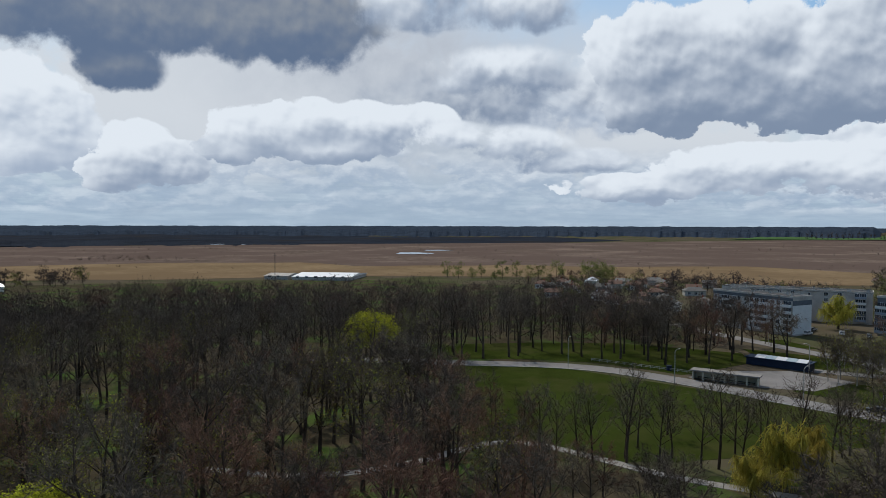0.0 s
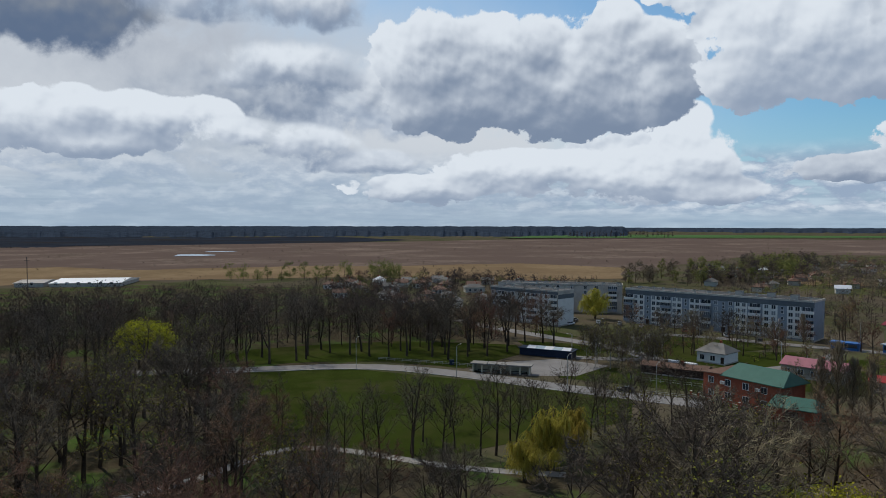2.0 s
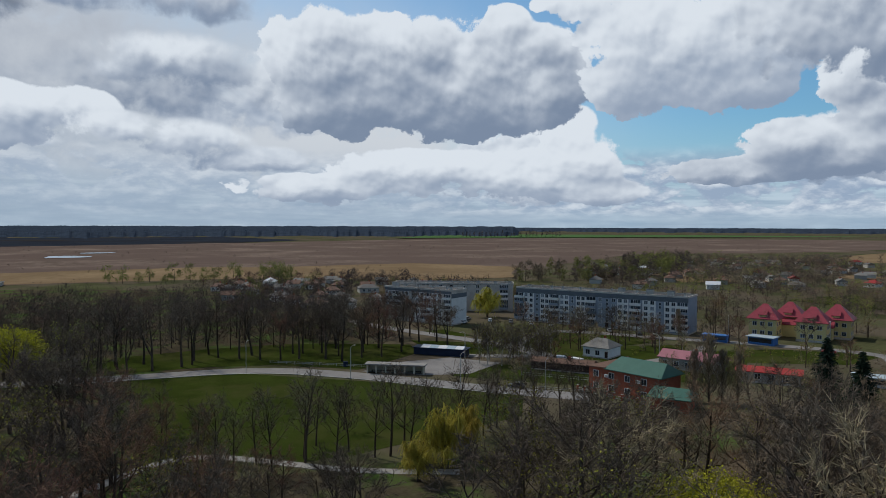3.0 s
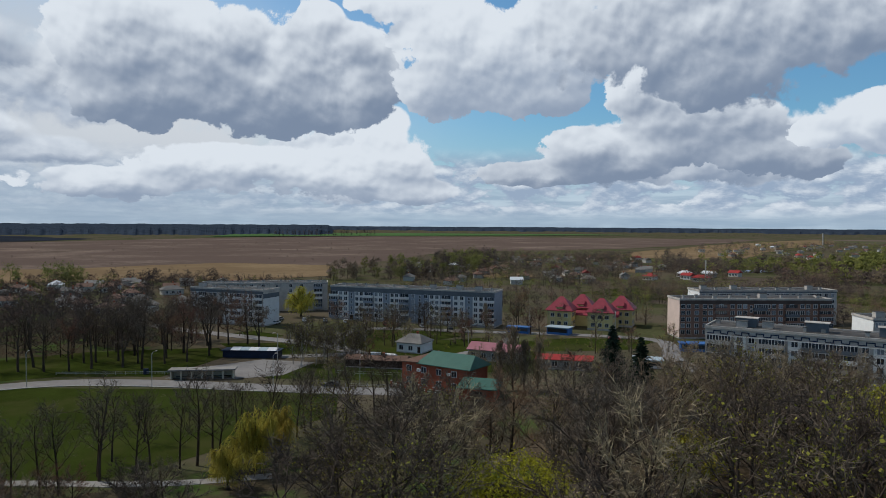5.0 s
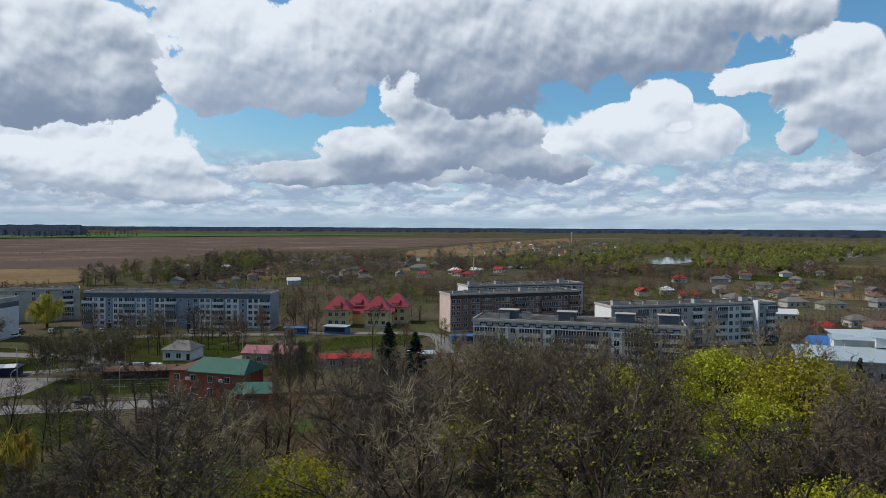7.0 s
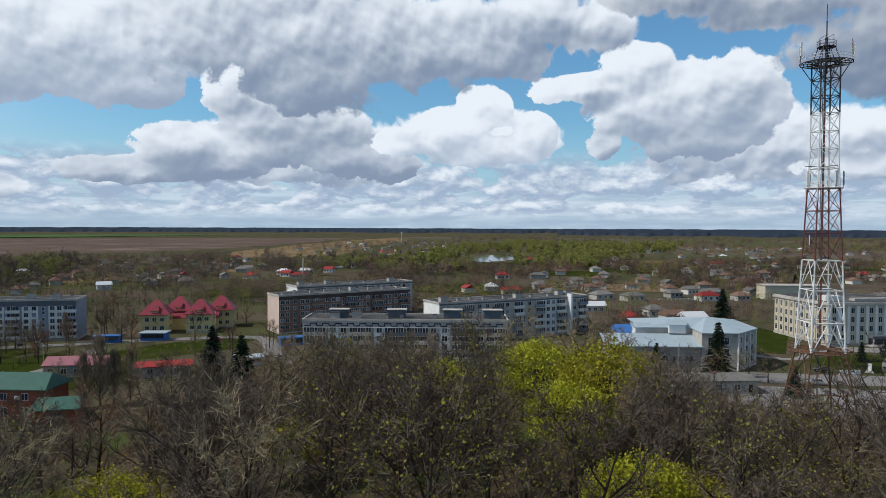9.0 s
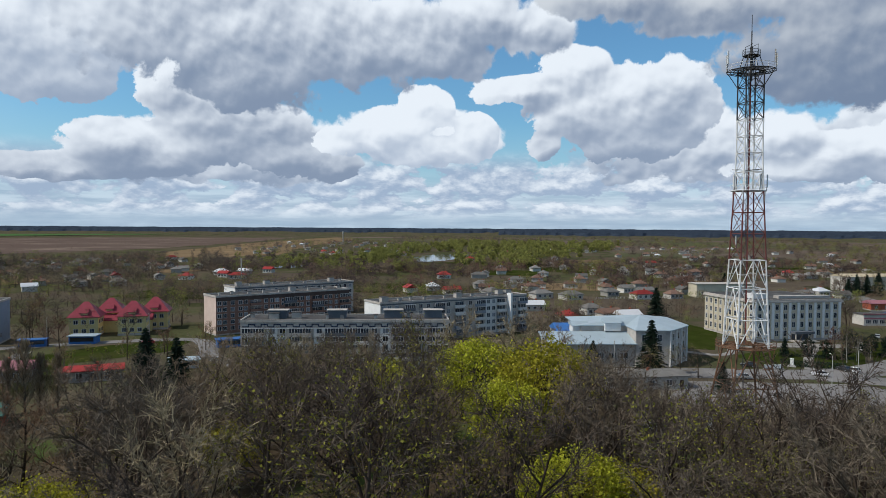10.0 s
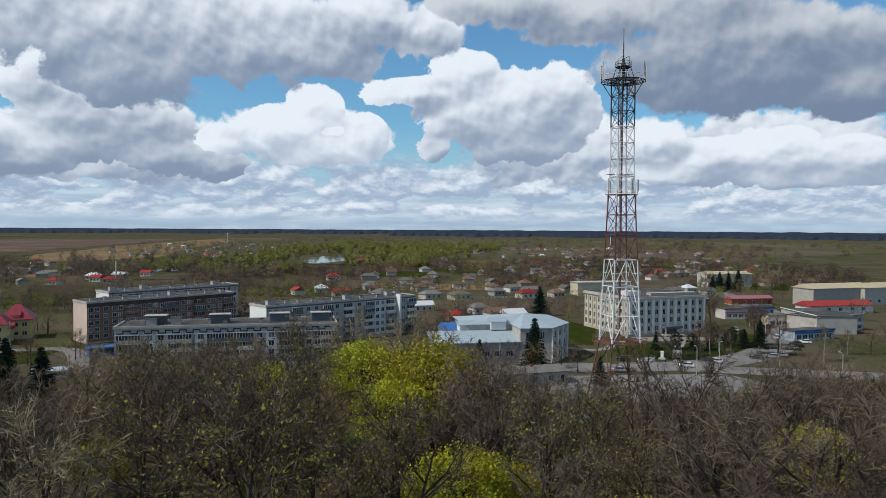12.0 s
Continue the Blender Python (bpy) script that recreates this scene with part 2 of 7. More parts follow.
# the dark cloud over the marsh
heaven = cumulus([(-13.0, 15.5, 9.0, 3.6), (-26.0, 15.4, 12.3, 3.5), (-14.2, 16.7, 8.7, 3.8), (-24.8, 11.3, 3.4, 1.8)], 8.7, 18.5, 1.2, 0.55, 0.42, 0.6)
heaven = cumulus([(-2.0, 17.4, 6.9, 2.8), (6.7, 16.9, 5.5, 2.3)], 15.3, 20.3, 0.7, 0.9, 1.0, 0.9)
# overhead and behind, broken cloud goes on
high = W.noise(ray, 2.6, 5.0, 0.55, 0.2)
heaven = W.mix(W.math("MULTIPLY", W.span(elevation, 19.0, 34.0), W.span(high, 0.36, 0.56)), heaven, (0.28, 0.295, 0.325))
# under the horizon the ground's colour
heaven = W.mix(W.span(elevation, -0.2, -0.6), heaven, (0.10, 0.10, 0.09))
shade = W.add("ShaderNodeBackground")
W.put(shade.inputs[0], heaven)
shade.inputs[1].default_value = 1.0
W.tree.links.new(shade.outputs[0], W.add("ShaderNodeOutputWorld").inputs[0])

sun = new("sun", bpy.data.lights.new("sun", "SUN"))
sun.data.energy, sun.data.angle, sun.data.color = 3.0, radians(0.6), (1.0, 0.94, 0.84)
sun_way = Vector((math.sin(radians(SUN_AZ)) * math.cos(radians(SUN_EL)), math.cos(radians(SUN_AZ)) * math.cos(radians(SUN_EL)), math.sin(radians(SUN_EL))))
sun.matrix_world = look(sun_way * 300, (0, 0, 0))

# ---- materials ----
def material(name, colour, rough=0.85, spread=0.25, scale=0.6, fine=6.0, bump=0.0, metal=0.0, tint=None, tint_at=0.5, spec=0.12, vary=0.0):
    """A surface with variation at two scales: patches (scale, per metre) and grain (fine); tint: a second colour in patches."""
    m = bpy.data.materials.new(name)
    m.use_nodes = True
    n = Nodes(m.node_tree)
    b = m.node_tree.nodes["Principled BSDF"]
    at = n.add("ShaderNodeNewGeometry").outputs["Position"]
    patch, grain = n.noise(at, scale, 4.0, 0.6), n.noise(at, fine, 3.0, 0.6)
    f = n.math("ADD", n.math("MULTIPLY", patch, 0.6), n.math("MULTIPLY", grain, 0.4))
    dark, light = tuple(c * (1 - spread) for c in colour), tuple(min(1.0, c * (1 + spread)) for c in colour)
    col = n.mix(n.span(f, 0.3, 0.7), dark, light)
    if tint:
        col = n.mix(n.span(n.noise(at, scale * 0.55, 5.0, 0.62), tint_at - 0.09, tint_at + 0.09), col, tint)
    if vary:
        pick = n.add("ShaderNodeObjectInfo").outputs["Random"]
        hsv = n.add("ShaderNodeHueSaturation")
        n.put(hsv.inputs["Value"], n.math("MULTIPLY_ADD", pick, 2 * vary, 1 - vary))
        n.put(hsv.inputs["Color"], col)
        col = hsv.outputs[0]
    n.put(b.inputs["Base Color"], col)
    b.inputs["Roughness"].default_value, b.inputs["Metallic"].default_value = rough, metal
    b.inputs["Specular IOR Level"].default_value = spec
    if bump:
        k = n.add("ShaderNodeBump")
        k.inputs["Strength"].default_value, k.inputs["Distance"].default_value = bump, 0.3
        n.put(k.inputs["Height"], f)
        n.put(b.inputs["Normal"], k.outputs[0])
    return m


def foliage(name, colour, spread=0.35, through_light=0.25, vary=0.15):
    """Leaves or twigs: each piece a little different, some light passing through."""
    m = bpy.data.materials.new(name)
    m.use_nodes = True
    n = Nodes(m.node_tree)
    b = m.node_tree.nodes["Principled BSDF"]
    isle = n.add("ShaderNodeNewGeometry").outputs["Random Per Island"]
    pick = n.add("ShaderNodeObjectInfo").outputs["Random"]
    col = n.mix(isle, tuple(c * (1 - spread) for c in colour), tuple(c * (1 + spread) for c in colour))
    hsv = n.add("ShaderNodeHueSaturation")
    n.put(hsv.inputs["Value"], n.math("MULTIPLY_ADD", pick, 2 * vary, 1 - vary))
    n.put(hsv.inputs["Hue"], n.math("MULTIPLY_ADD", pick, 0.03, 0.485))
    n.put(hsv.inputs["Color"], col)
    n.put(b.inputs["Base Color"], hsv.outputs[0])
    b.inputs["Roughness"].default_value, b.inputs["Specular IOR Level"].default_value = 0.8, 0.04
    if through_light:
        t = n.add("ShaderNodeBsdfTranslucent")
        n.put(t.inputs[0], hsv.outputs[0])
        mixer = n.add("ShaderNodeMixShader")
        mixer.inputs[0].default_value = through_light
        n.tree.links.new(b.outputs[0], mixer.inputs[1])
        n.tree.links.new(t.outputs[0], mixer.inputs[2])
        n.tree.links.new(mixer.outputs[0], n.tree.nodes["Material Output"].inputs[0])
    return m


LITTER = material("forest_litter", (0.062, 0.052, 0.034), 0.95, 0.35, 0.12, 1.5, 0.3, tint=(0.06, 0.095, 0.025), tint_at=0.56, spec=0.0)
BROWN_LITTER = material("brown_forest_litter", (0.075, 0.057, 0.038), 0.95, 0.35, 0.12, 1.5, 0.3, tint=(0.06, 0.085, 0.025), tint_at=0.6, spec=0.0)
LAWN = material("lawn_grass", (0.031, 0.043, 0.009), 0.9, 0.3, 0.09, 2.5, 0.2, tint=(0.046, 0.051, 0.016), tint_at=0.55, spec=0.0)
YARD = material("yard_grass", (0.066, 0.070, 0.034), 0.95, 0.35, 0.03, 0.6, 0.2, tint=(0.10, 0.083, 0.06), tint_at=0.5, spec=0.0)
SOIL = material("ploughed_soil", (0.085, 0.068, 0.055), 0.95, 0.2, 0.04, 0.8, 0.2, tint=(0.11, 0.09, 0.068), spec=0.0)
REED = material("dry_reed", (0.150, 0.114, 0.094), 0.95, 0.45, 0.012, 0.12, 0.25, tint=(0.118, 0.087, 0.074), tint_at=0.47, spec=0.0)
STRAW = material("straw_grass", (0.205, 0.147, 0.088), 0.95, 0.25, 0.012, 0.15, 0.2, tint=(0.17, 0.12, 0.072), tint_at=0.52, spec=0.0)
BOG = material("dark_bog", (0.024, 0.029, 0.039), 0.9, 0.3, 0.006, 0.06, 0.2, tint=(0.034, 0.03, 0.028), tint_at=0.6, spec=0.0)
FIELD = material("young_crop", (0.07, 0.13, 0.05), 0.9, 0.2, 0.004, 0.05, spec=0.0)
FAR_SOIL = material("far_plain", (0.125, 0.098, 0.08), 0.95, 0.25, 0.003, 0.03, tint=(0.085, 0.09, 0.05), tint_at=0.52, spec=0.0)
ASPHALT = material("worn_asphalt", (0.21, 0.20, 0.195), 0.85, 0.16, 0.15, 3.0, 0.1, tint=(0.15, 0.145, 0.14), tint_at=0.58)
PAVING = material("concrete_paving", (0.25, 0.237, 0.222), 0.85, 0.18, 0.2, 3.0, 0.1)
KERB = material("kerb_concrete", (0.42, 0.41, 0.39), 0.85, 0.12, 0.5, 5.0)
WATER = material("pond_water", (0.04, 0.05, 0.055), 0.08, 0.1, 0.02, 0.4, spec=0.5)
# dark conifers, with the blue haze of distance mixed into the base colour
HAZY_FOREST = material("hazy_distant_conifers", (0.034, 0.046, 0.066), 0.95, 0.25, 0.02, 0.12, spec=0.0)
CONCRETE = material("grey_concrete", (0.44, 0.405, 0.37), 0.9, 0.16, 0.35, 4.0, 0.1, tint=(0.29, 0.275, 0.26), tint_at=0.62)
PALE_WALL = material("pale_panel", (0.66, 0.655, 0.64), 0.85, 0.08, 0.4, 4.0)
BLUE_GREY = material("blue_grey_panel", (0.25, 0.285, 0.335), 0.88, 0.12, 0.35, 4.0)
SLATE = material("slate_band", (0.12, 0.135, 0.155), 0.88, 0.15, 0.4, 4.0)
BROWN_BRICK = material("brown_brick_panel", (0.235, 0.135, 0.105), 0.9, 0.2, 0.35, 5.0)
DARK_BRICK = material("dark_brown_brick", (0.085, 0.062, 0.055), 0.9, 0.2, 0.35, 5.0)
PINK_PLASTER = material("pale_pink_plaster", (0.60, 0.47, 0.41), 0.88, 0.08, 0.35, 4.0)
CREAM = material("cream_plaster", (0.54, 0.48, 0.37), 0.88, 0.1, 0.4, 4.0)
WHITE = material("white_paint", (0.75, 0.75, 0.74), 0.7, 0.07, 0.5, 5.0)
OFF_WHITE = material("limewashed_wall", (0.47, 0.45, 0.41), 0.85, 0.12, 0.5, 5.0, vary=0.4)
YELLOW = material("yellow_plaster", (0.60, 0.50, 0.24), 0.85, 0.08, 0.5, 4.0)
RED_BRICK = material("red_brick", (0.30, 0.085, 0.05), 0.88, 0.2, 0.5, 7.0)
FELT = material("roofing_felt", (0.07, 0.067, 0.066), 0.85, 0.3, 0.2, 3.0, tint=(0.13, 0.125, 0.12), tint_at=0.58)
PINK_TILE = material("raspberry_metal_roof", (0.27, 0.05, 0.068), 0.5, 0.12, 0.5, 5.0)
PINK_PALE = material("faded_pink_roof", (0.33, 0.14, 0.165), 0.6, 0.12, 0.5, 5.0)
RED_ROOF = material("red_metal_roof", (0.29, 0.036, 0.032), 0.5, 0.15, 0.5, 5.0, vary=0.25)
GREEN_ROOF = material("green_metal_roof", (0.06, 0.135, 0.108), 0.45, 0.1, 0.5, 5.0)
SLATE_ROOF = material("grey_asbestos_roof", (0.165, 0.158, 0.148), 0.9, 0.2, 0.5, 5.0, vary=0.3)
RUST_ROOF = material("brown_roof", (0.17, 0.105, 0.08), 0.85, 0.2, 0.5, 5.0, vary=0.25)
ICE_ROOF = material("pale_blue_metal_roof", (0.38, 0.46, 0.51), 0.45, 0.07, 0.3, 4.0, metal=0.1)
SHED_ROOF = material("bright_sheet_roof", (0.72, 0.73, 0.75), 0.35, 0.06, 0.1, 2.0, metal=0.2)
TAN_ROOF = material("tan_metal_roof", (0.50, 0.42, 0.29), 0.7, 0.1, 0.4, 4.0)
BLUE_SHEET = material("blue_sheet", (0.05, 0.16, 0.42), 0.45, 0.1, 0.5, 5.0)
NAVY = material("dark_navy_panel", (0.02, 0.03, 0.06), 0.5, 0.15, 0.5, 5.0)
DARK_WOOD = material("dark_stained_wood", (0.055, 0.035, 0.028), 0.8, 0.2, 0.8, 6.0)
GLASS = material("window_glass", (0.035, 0.045, 0.06), 0.08, 0.25, 0.5, 2.0, spec=0.6, vary=0.5)
LIT_GLASS = material("window_lace_curtain", (0.20, 0.22, 0.25), 0.25, 0.3, 0.5, 2.0, spec=0.5, vary=0.4)
FRAME = material("window_frame_paint", (0.66, 0.66, 0.66), 0.6, 0.06, 1.0, 6.0)
STEEL_WHITE = material("tower_white_paint", (0.70, 0.70, 0.69), 0.55, 0.1, 0.6, 5.0)
STEEL_RED = material("tower_red_paint", (0.155, 0.055, 0.05), 0.65, 0.25, 0.6, 5.0)
STEEL_RUST = material("tower_rusty_steel", (0.16, 0.088, 0.055), 0.8, 0.3, 0.8, 6.0)
STEEL_DARK = material("dark_steel", (0.06, 0.06, 0.062), 0.6, 0.2, 0.8, 6.0)
CAR_WHITE = material("white_car_paint", (0.75, 0.75, 0.76), 0.3, 0.03, 1.0, 5.0, spec=0.5)
CAR_DARK = material("dark_car_paint", (0.03, 0.032, 0.036), 0.3, 0.05, 1.0, 5.0, spec=0.5)
CAR_SILVER = material("silver_car_paint", (0.42, 0.43, 0.44), 0.3, 0.04, 1.0, 5.0, metal=0.4)
CAR_RED = material("red_car_paint", (0.35, 0.03, 0.03), 0.3, 0.04, 1.0, 5.0, spec=0.5)
CAR_BLUE = material("blue_car_paint", (0.05, 0.09, 0.22), 0.3, 0.04, 1.0, 5.0, spec=0.5)
RUBBER = material("tyre_rubber", (0.02, 0.02, 0.02), 0.9, 0.1, 2.0, 9.0)
BARK = material("tree_bark", (0.068, 0.052, 0.041), 0.95, 0.35, 0.8, 5.0, vary=0.3, spec=0.0)
BIRCH_BARK = material("pale_bark", (0.36, 0.34, 0.31), 0.9, 0.3, 1.2, 5.0, vary=0.15)
TWIG = foliage("bare_twigs", (0.112, 0.089, 0.07), 0.4, 0.0, 0.32)
TWIG_RED = foliage("reddish_budding_twigs", (0.18, 0.105, 0.075), 0.35, 0.1, 0.2)
TWIG_TAN = foliage("pale_tan_twigs", (0.27, 0.215, 0.145), 0.3, 0.1, 0.2)
BUD = foliage("olive_buds", (0.20, 0.19, 0.038), 0.35, 0.25, 0.2)
LIME = foliage("fresh_maple_blossom", (0.35, 0.34, 0.034), 0.45, 0.25, 0.12)
WILLOW = foliage("willow_yellow_shoots", (0.40, 0.34, 0.07), 0.3, 0.45, 0.1)
SPRUCE = foliage("spruce_needles", (0.018, 0.03, 0.02), 0.4, 0.0, 0.15)
FAR_TWIG = foliage("far_bare_crowns", (0.072, 0.055, 0.047), 0.3, 0.0, 0.1)
FAR_TAN = foliage("far_tan_crowns", (0.14, 0.108, 0.074), 0.3, 0.0, 0.1)
FAR_RED = foliage("far_reddish_crowns", (0.125, 0.078, 0.06), 0.3, 0.0, 0.1)
FAR_BUD = foliage("far_olive_crowns", (0.14, 0.14, 0.045), 0.3, 0.1, 0.1)
FAR_GREEN = foliage("far_green_crowns", (0.165, 0.172, 0.048), 0.4, 0.1, 0.1)


# ---- building blocks ----
def mesh_of(name, verts, faces, mats, index=None, smooth=False):
    me = bpy.data.meshes.new(name)
    me.from_pydata([tuple(v) for v in verts], [], faces)
    for m in mats:
        me.materials.append(m)
    if index is not None:
        me.polygons.foreach_set("material_index", index)
    if smooth:
        me.polygons.foreach_set("use_smooth", [True] * len(me.polygons))
    me.update()
    return me


class Shape:
    """Collects boxes, prisms, bars and sheets into one mesh; each piece may have its own material."""

    def __init__(self):
        self.v, self.f, self.m, self.mats = [], [], [], []

    def slot(self, mat):
        if mat not in self.mats:
            self.mats.append(mat)
        return self.mats.index(mat)

    def faces(self, verts, faces, mat):
        k, s = len(self.v), self.slot(mat)
        self.v += [tuple(v) for v in verts]
        self.f += [tuple(i + k for i in f) for f in faces]
        self.m += [s] * len(faces)
        return self

    def box(self, x0, x1, y0, y1, z0, z1, mat):
        v = [(x, y, z) for z in (z0, z1) for x, y in ((x0, y0), (x1, y0), (x1, y1), (x0, y1))]
        return self.faces(v, [(3, 2, 1, 0), (4, 5, 6, 7), (0, 1, 5, 4), (1, 2, 6, 5), (2, 3, 7, 6), (3, 0, 4, 7)], mat)

    def gable(self, x0, x1, y0, y1, z0, z1, mat, over=0.4, hip=0.0):
        """A roof with its ridge along x, overhanging; hip: how far the ridge's ends stand in. It has thickness."""
        a, b, c, d, ym = x0 - over, x1 + over, y0 - over, y1 + over, (y0 + y1) / 2
        v = [(a, c, z0), (b, c, z0), (b, d, z0), (a, d, z0), (a + hip, ym, z1), (b - hip, ym, z1)]
        v += [(x, y, z - 0.18) for x, y, z in v[:4]]
        f = [(0, 1, 5, 4), (2, 3, 4, 5), (1, 2, 5), (3, 0, 4), (6, 7, 1, 0), (7, 8, 2, 1), (8, 9, 3, 2), (9, 6, 0, 3), (9, 8, 7, 6)]
        return self.faces(v, f, mat)

    def bar(self, p, q, r, mat, sides=4):
        p, q = Vector(p), Vector(q)
        way = (q - p).normalized()
        a = way.orthogonal().normalized()
        b = way.cross(a)
        ring = [a * math.cos(t) * r + b * math.sin(t) * r for t in (2 * math.pi * (i + 0.5) / sides for i in range(sides))]
        v = [p + o for o in ring] + [q + o for o in ring]
        f = [(i, (i + 1) % sides, sides + (i + 1) % sides, sides + i) for i in range(sides)]
        f += [tuple(range(sides))[::-1], tuple(range(sides, 2 * sides))]
        return self.faces(v, f, mat)

    def mesh(self, name):
        return mesh_of(name, self.v, self.f, self.mats, self.m)


def empty(name, m, label, category, group=""):
    ob = new(name)
    ob.matrix_world = m
    ob.empty_display_size = 0.5
    return tagged(ob, label, category, group)


def part(name, data, parent, at=None, label=""):
    """A mesh, or a Shape, as one object under its thing; at: its place there."""
    if isinstance(data, Shape):
        data = data.mesh(name)
    ob = new(name, data)
    ob.parent = parent
    if at is not None:
        ob.matrix_basis = at if isinstance(at, Matrix) else Matrix.Translation(at)
    return tagged(ob, label)


def along(p0, p1, z=0.0):
    """The pose of a front from p0 to p1, with x along it and y going back."""
    return pose(p0[0], p0[1], z, 0, 0, math.degrees(math.atan2(p1[1] - p0[1], p1[0] - p0[0])))


def length(p0, p1):
    return math.hypot(p1[0] - p0[0], p1[1] - p0[1])

# ---- the land ----
def sheet(name, outline, z, mat, label, category, thick=0.0, wobble=0.0, step=12.0, kind="structure"):
    """A flat area with a ragged outline; thick: it stands up with sides like a kerb."""
    rim = []
    for i, p in enumerate(outline):
        q = outline[(i + 1) % len(outline)]
        n = max(1, int(length(p, q) / step)) if wobble else 1
        for k in range(n):
            x, y = p[0] + (q[0] - p[0]) * k / n, p[1] + (q[1] - p[1]) * k / n
            if wobble:
                w = noise.noise_vector(Vector((x, y, 3.1)) / (step * 2.2)) * wobble
                x, y = x + w.x, y + w.y
            rim.append((x, y))
    bm = bmesh.new()
    top = bm.faces.new([bm.verts.new((x, y, z)) for x, y in rim])
    if top.normal.z < 0 or sum(a[0] * b[1] - b[0] * a[1] for a, b in zip(rim, rim[1:] + rim[:1])) < 0:
        top.normal_flip()
    if thick:
        out = bmesh.ops.extrude_face_region(bm, geom=[top])
        bmesh.ops.translate(bm, verts=[v for v in out["geom"] if isinstance(v, bmesh.types.BMVert)], vec=(0, 0, -thick))
        bmesh.ops.recalc_face_normals(bm, faces=bm.faces)
    bmesh.ops.triangulate(bm, faces=bm.faces)
    me = bpy.data.meshes.new(name)
    bm.to_mesh(me)
    bm.free()
    me.materials.append(mat)
    return tagged(new(name, me), label, category, "", kind)


def ribbon(name, line, width, z, mat, label, category="road", parent=None):
    """A strip along a smoothed line."""
    pts = [Vector(p) for p in line]
    for _ in range(2):
        more = [pts[0]]
        for a, b in zip(pts, pts[1:]):
            more += [a.lerp(b, 0.25), a.lerp(b, 0.75)]
        pts = more + [pts[-1]]
    verts, faces = [], []
    for i, p in enumerate(pts):
        way = (pts[min(i + 1, len(pts) - 1)] - pts[max(i - 1, 0)]).normalized()
        side = Vector((-way.y, way.x)) * width / 2
        verts += [(*(p + side), z), (*(p - side), z), (*(p - side), z - 0.1), (*(p + side), z - 0.1)]
        if i:
            k = 4 * i
            faces += [(k - 4, k - 3, k + 1, k), (k - 3, k - 2, k + 2, k + 1), (k - 1, k - 4, k, k + 3)]
    return tagged(new(name, mesh_of(name, verts, faces, [mat])), label, category, "", "structure")


def polar(r0, r1, a0, a1, nr, na):
    """A grid of points round the camera's foot: radius by row, azimuth by column."""
    return [[(r0 * (r1 / r0) ** (i / nr), radians(a0 + (a1 - a0) * j / na)) for j in range(na + 1)] for i in range(nr + 1)]


def land_height(x, y):
    r = math.hypot(x, y)
    return 12.0 * max(0.0, min(1.0, (r - 2300.0) / 2500.0)) ** 1.5


# one sheet to the horizon
verts, faces = [(0, 0, 0)], []
grid = polar(60, 4950, -180, 180, 40, 96)
for row in grid:
    for r, a in row[:-1]:
        x, y = r * math.sin(a), r * math.cos(a)
        verts.append((x, y, land_height(x, y)))
for j in range(96):
    faces.append((0, 1 + (j + 1) % 96, 1 + j))
for i in range(40):
    for j in range(96):
        k, q = 1 + i * 96 + j, 1 + i * 96 + (j + 1) % 96
        faces.append((k, q, q + 96, k + 96))
ground = tagged(new("ground", mesh_of("ground", verts, faces, [YARD], None, True)), "rough spring grass and bare soil between houses", "ground", "", "structure")

WOODS_LEFT = [(-420, 120), (-60, 30), (30, 20), (20, 118), (-2, 150), (15, 200), (60, 222), (108, 260), (95, 330), (60, 470), (-60, 520), (-280, 470), (-470, 420)]
sheet("forest_floor", WOODS_LEFT, 0.02, LITTER, "leaf litter and fresh green undergrowth under bare trees", "ground", 0, 4, 14)
sheet("forest_floor", [(20, 118), (60, 108), (100, 126), (128, 112), (150, 88), (176, 40), (188, -40), (200, -130), (130, -220), (20, -120), (-40, 0), (-20, 40)], 0.024, BROWN_LITTER, "brown leaf litter with patches of grass under bare trees", "ground", 0, 3, 14)
sheet("forest_floor", [(18, 118), (60, 109), (98, 125), (112, 100), (74, 66), (30, 40), (6, 60)], 0.034, LITTER, "leaf litter and fresh green undergrowth under bare trees", "ground", 0, 3, 14)
sheet("lawn", [(30, 204), (46, 190), (73, 167), (94, 147), (82, 129), (41, 120), (21, 120), (6, 132), (-2, 160), (4, 203)], 0.05, LAWN, "deep green mown lawn of the park", "lawn")
sheet("park_grass", [(-10, 214), (30, 212), (45, 208), (66, 190), (74, 196), (92, 208), (96, 224), (60, 242), (30, 244), (-10, 236)], 0.05, LAWN, "green grass under the park trees beside the road", "lawn", 0, 2, 8)
sheet("verge", [(100, 232), (116, 220), (124, 206), (108, 196), (96, 206)], 0.05, LAWN, "grass verge before the apartment blocks", "lawn", 0, 1.5, 8)
sheet("verge", [(108, 250), (122, 250), (126, 232), (112, 236)], 0.05, LAWN, "grass verge before the apartment blocks", "lawn", 0, 1, 8)
sheet("verge", [(150, 238), (172, 214), (182, 192), (160, 190), (140, 212)], 0.05, LAWN, "grass verge before the apartment blocks", "lawn", 0, 1.5, 8)
sheet("verge", [(86, 172), (100, 158), (112, 146), (128, 160), (112, 178), (98, 184)], 0.05, LAWN, "grass verge beside the road", "lawn", 0, 1.5, 8)
sheet("verge", [(176, 172), (206, 162), (224, 140), (200, 134), (176, 150)], 0.05, LAWN, "grass lawn before the pink-roofed house", "lawn", 0, 1.5, 8)
sheet("verge", [(120, 164), (140, 172), (166, 172), (176, 150), (150, 130), (124, 150)], 0.045, LAWN, "rough grass between small houses", "lawn", 0, 1.5, 8)
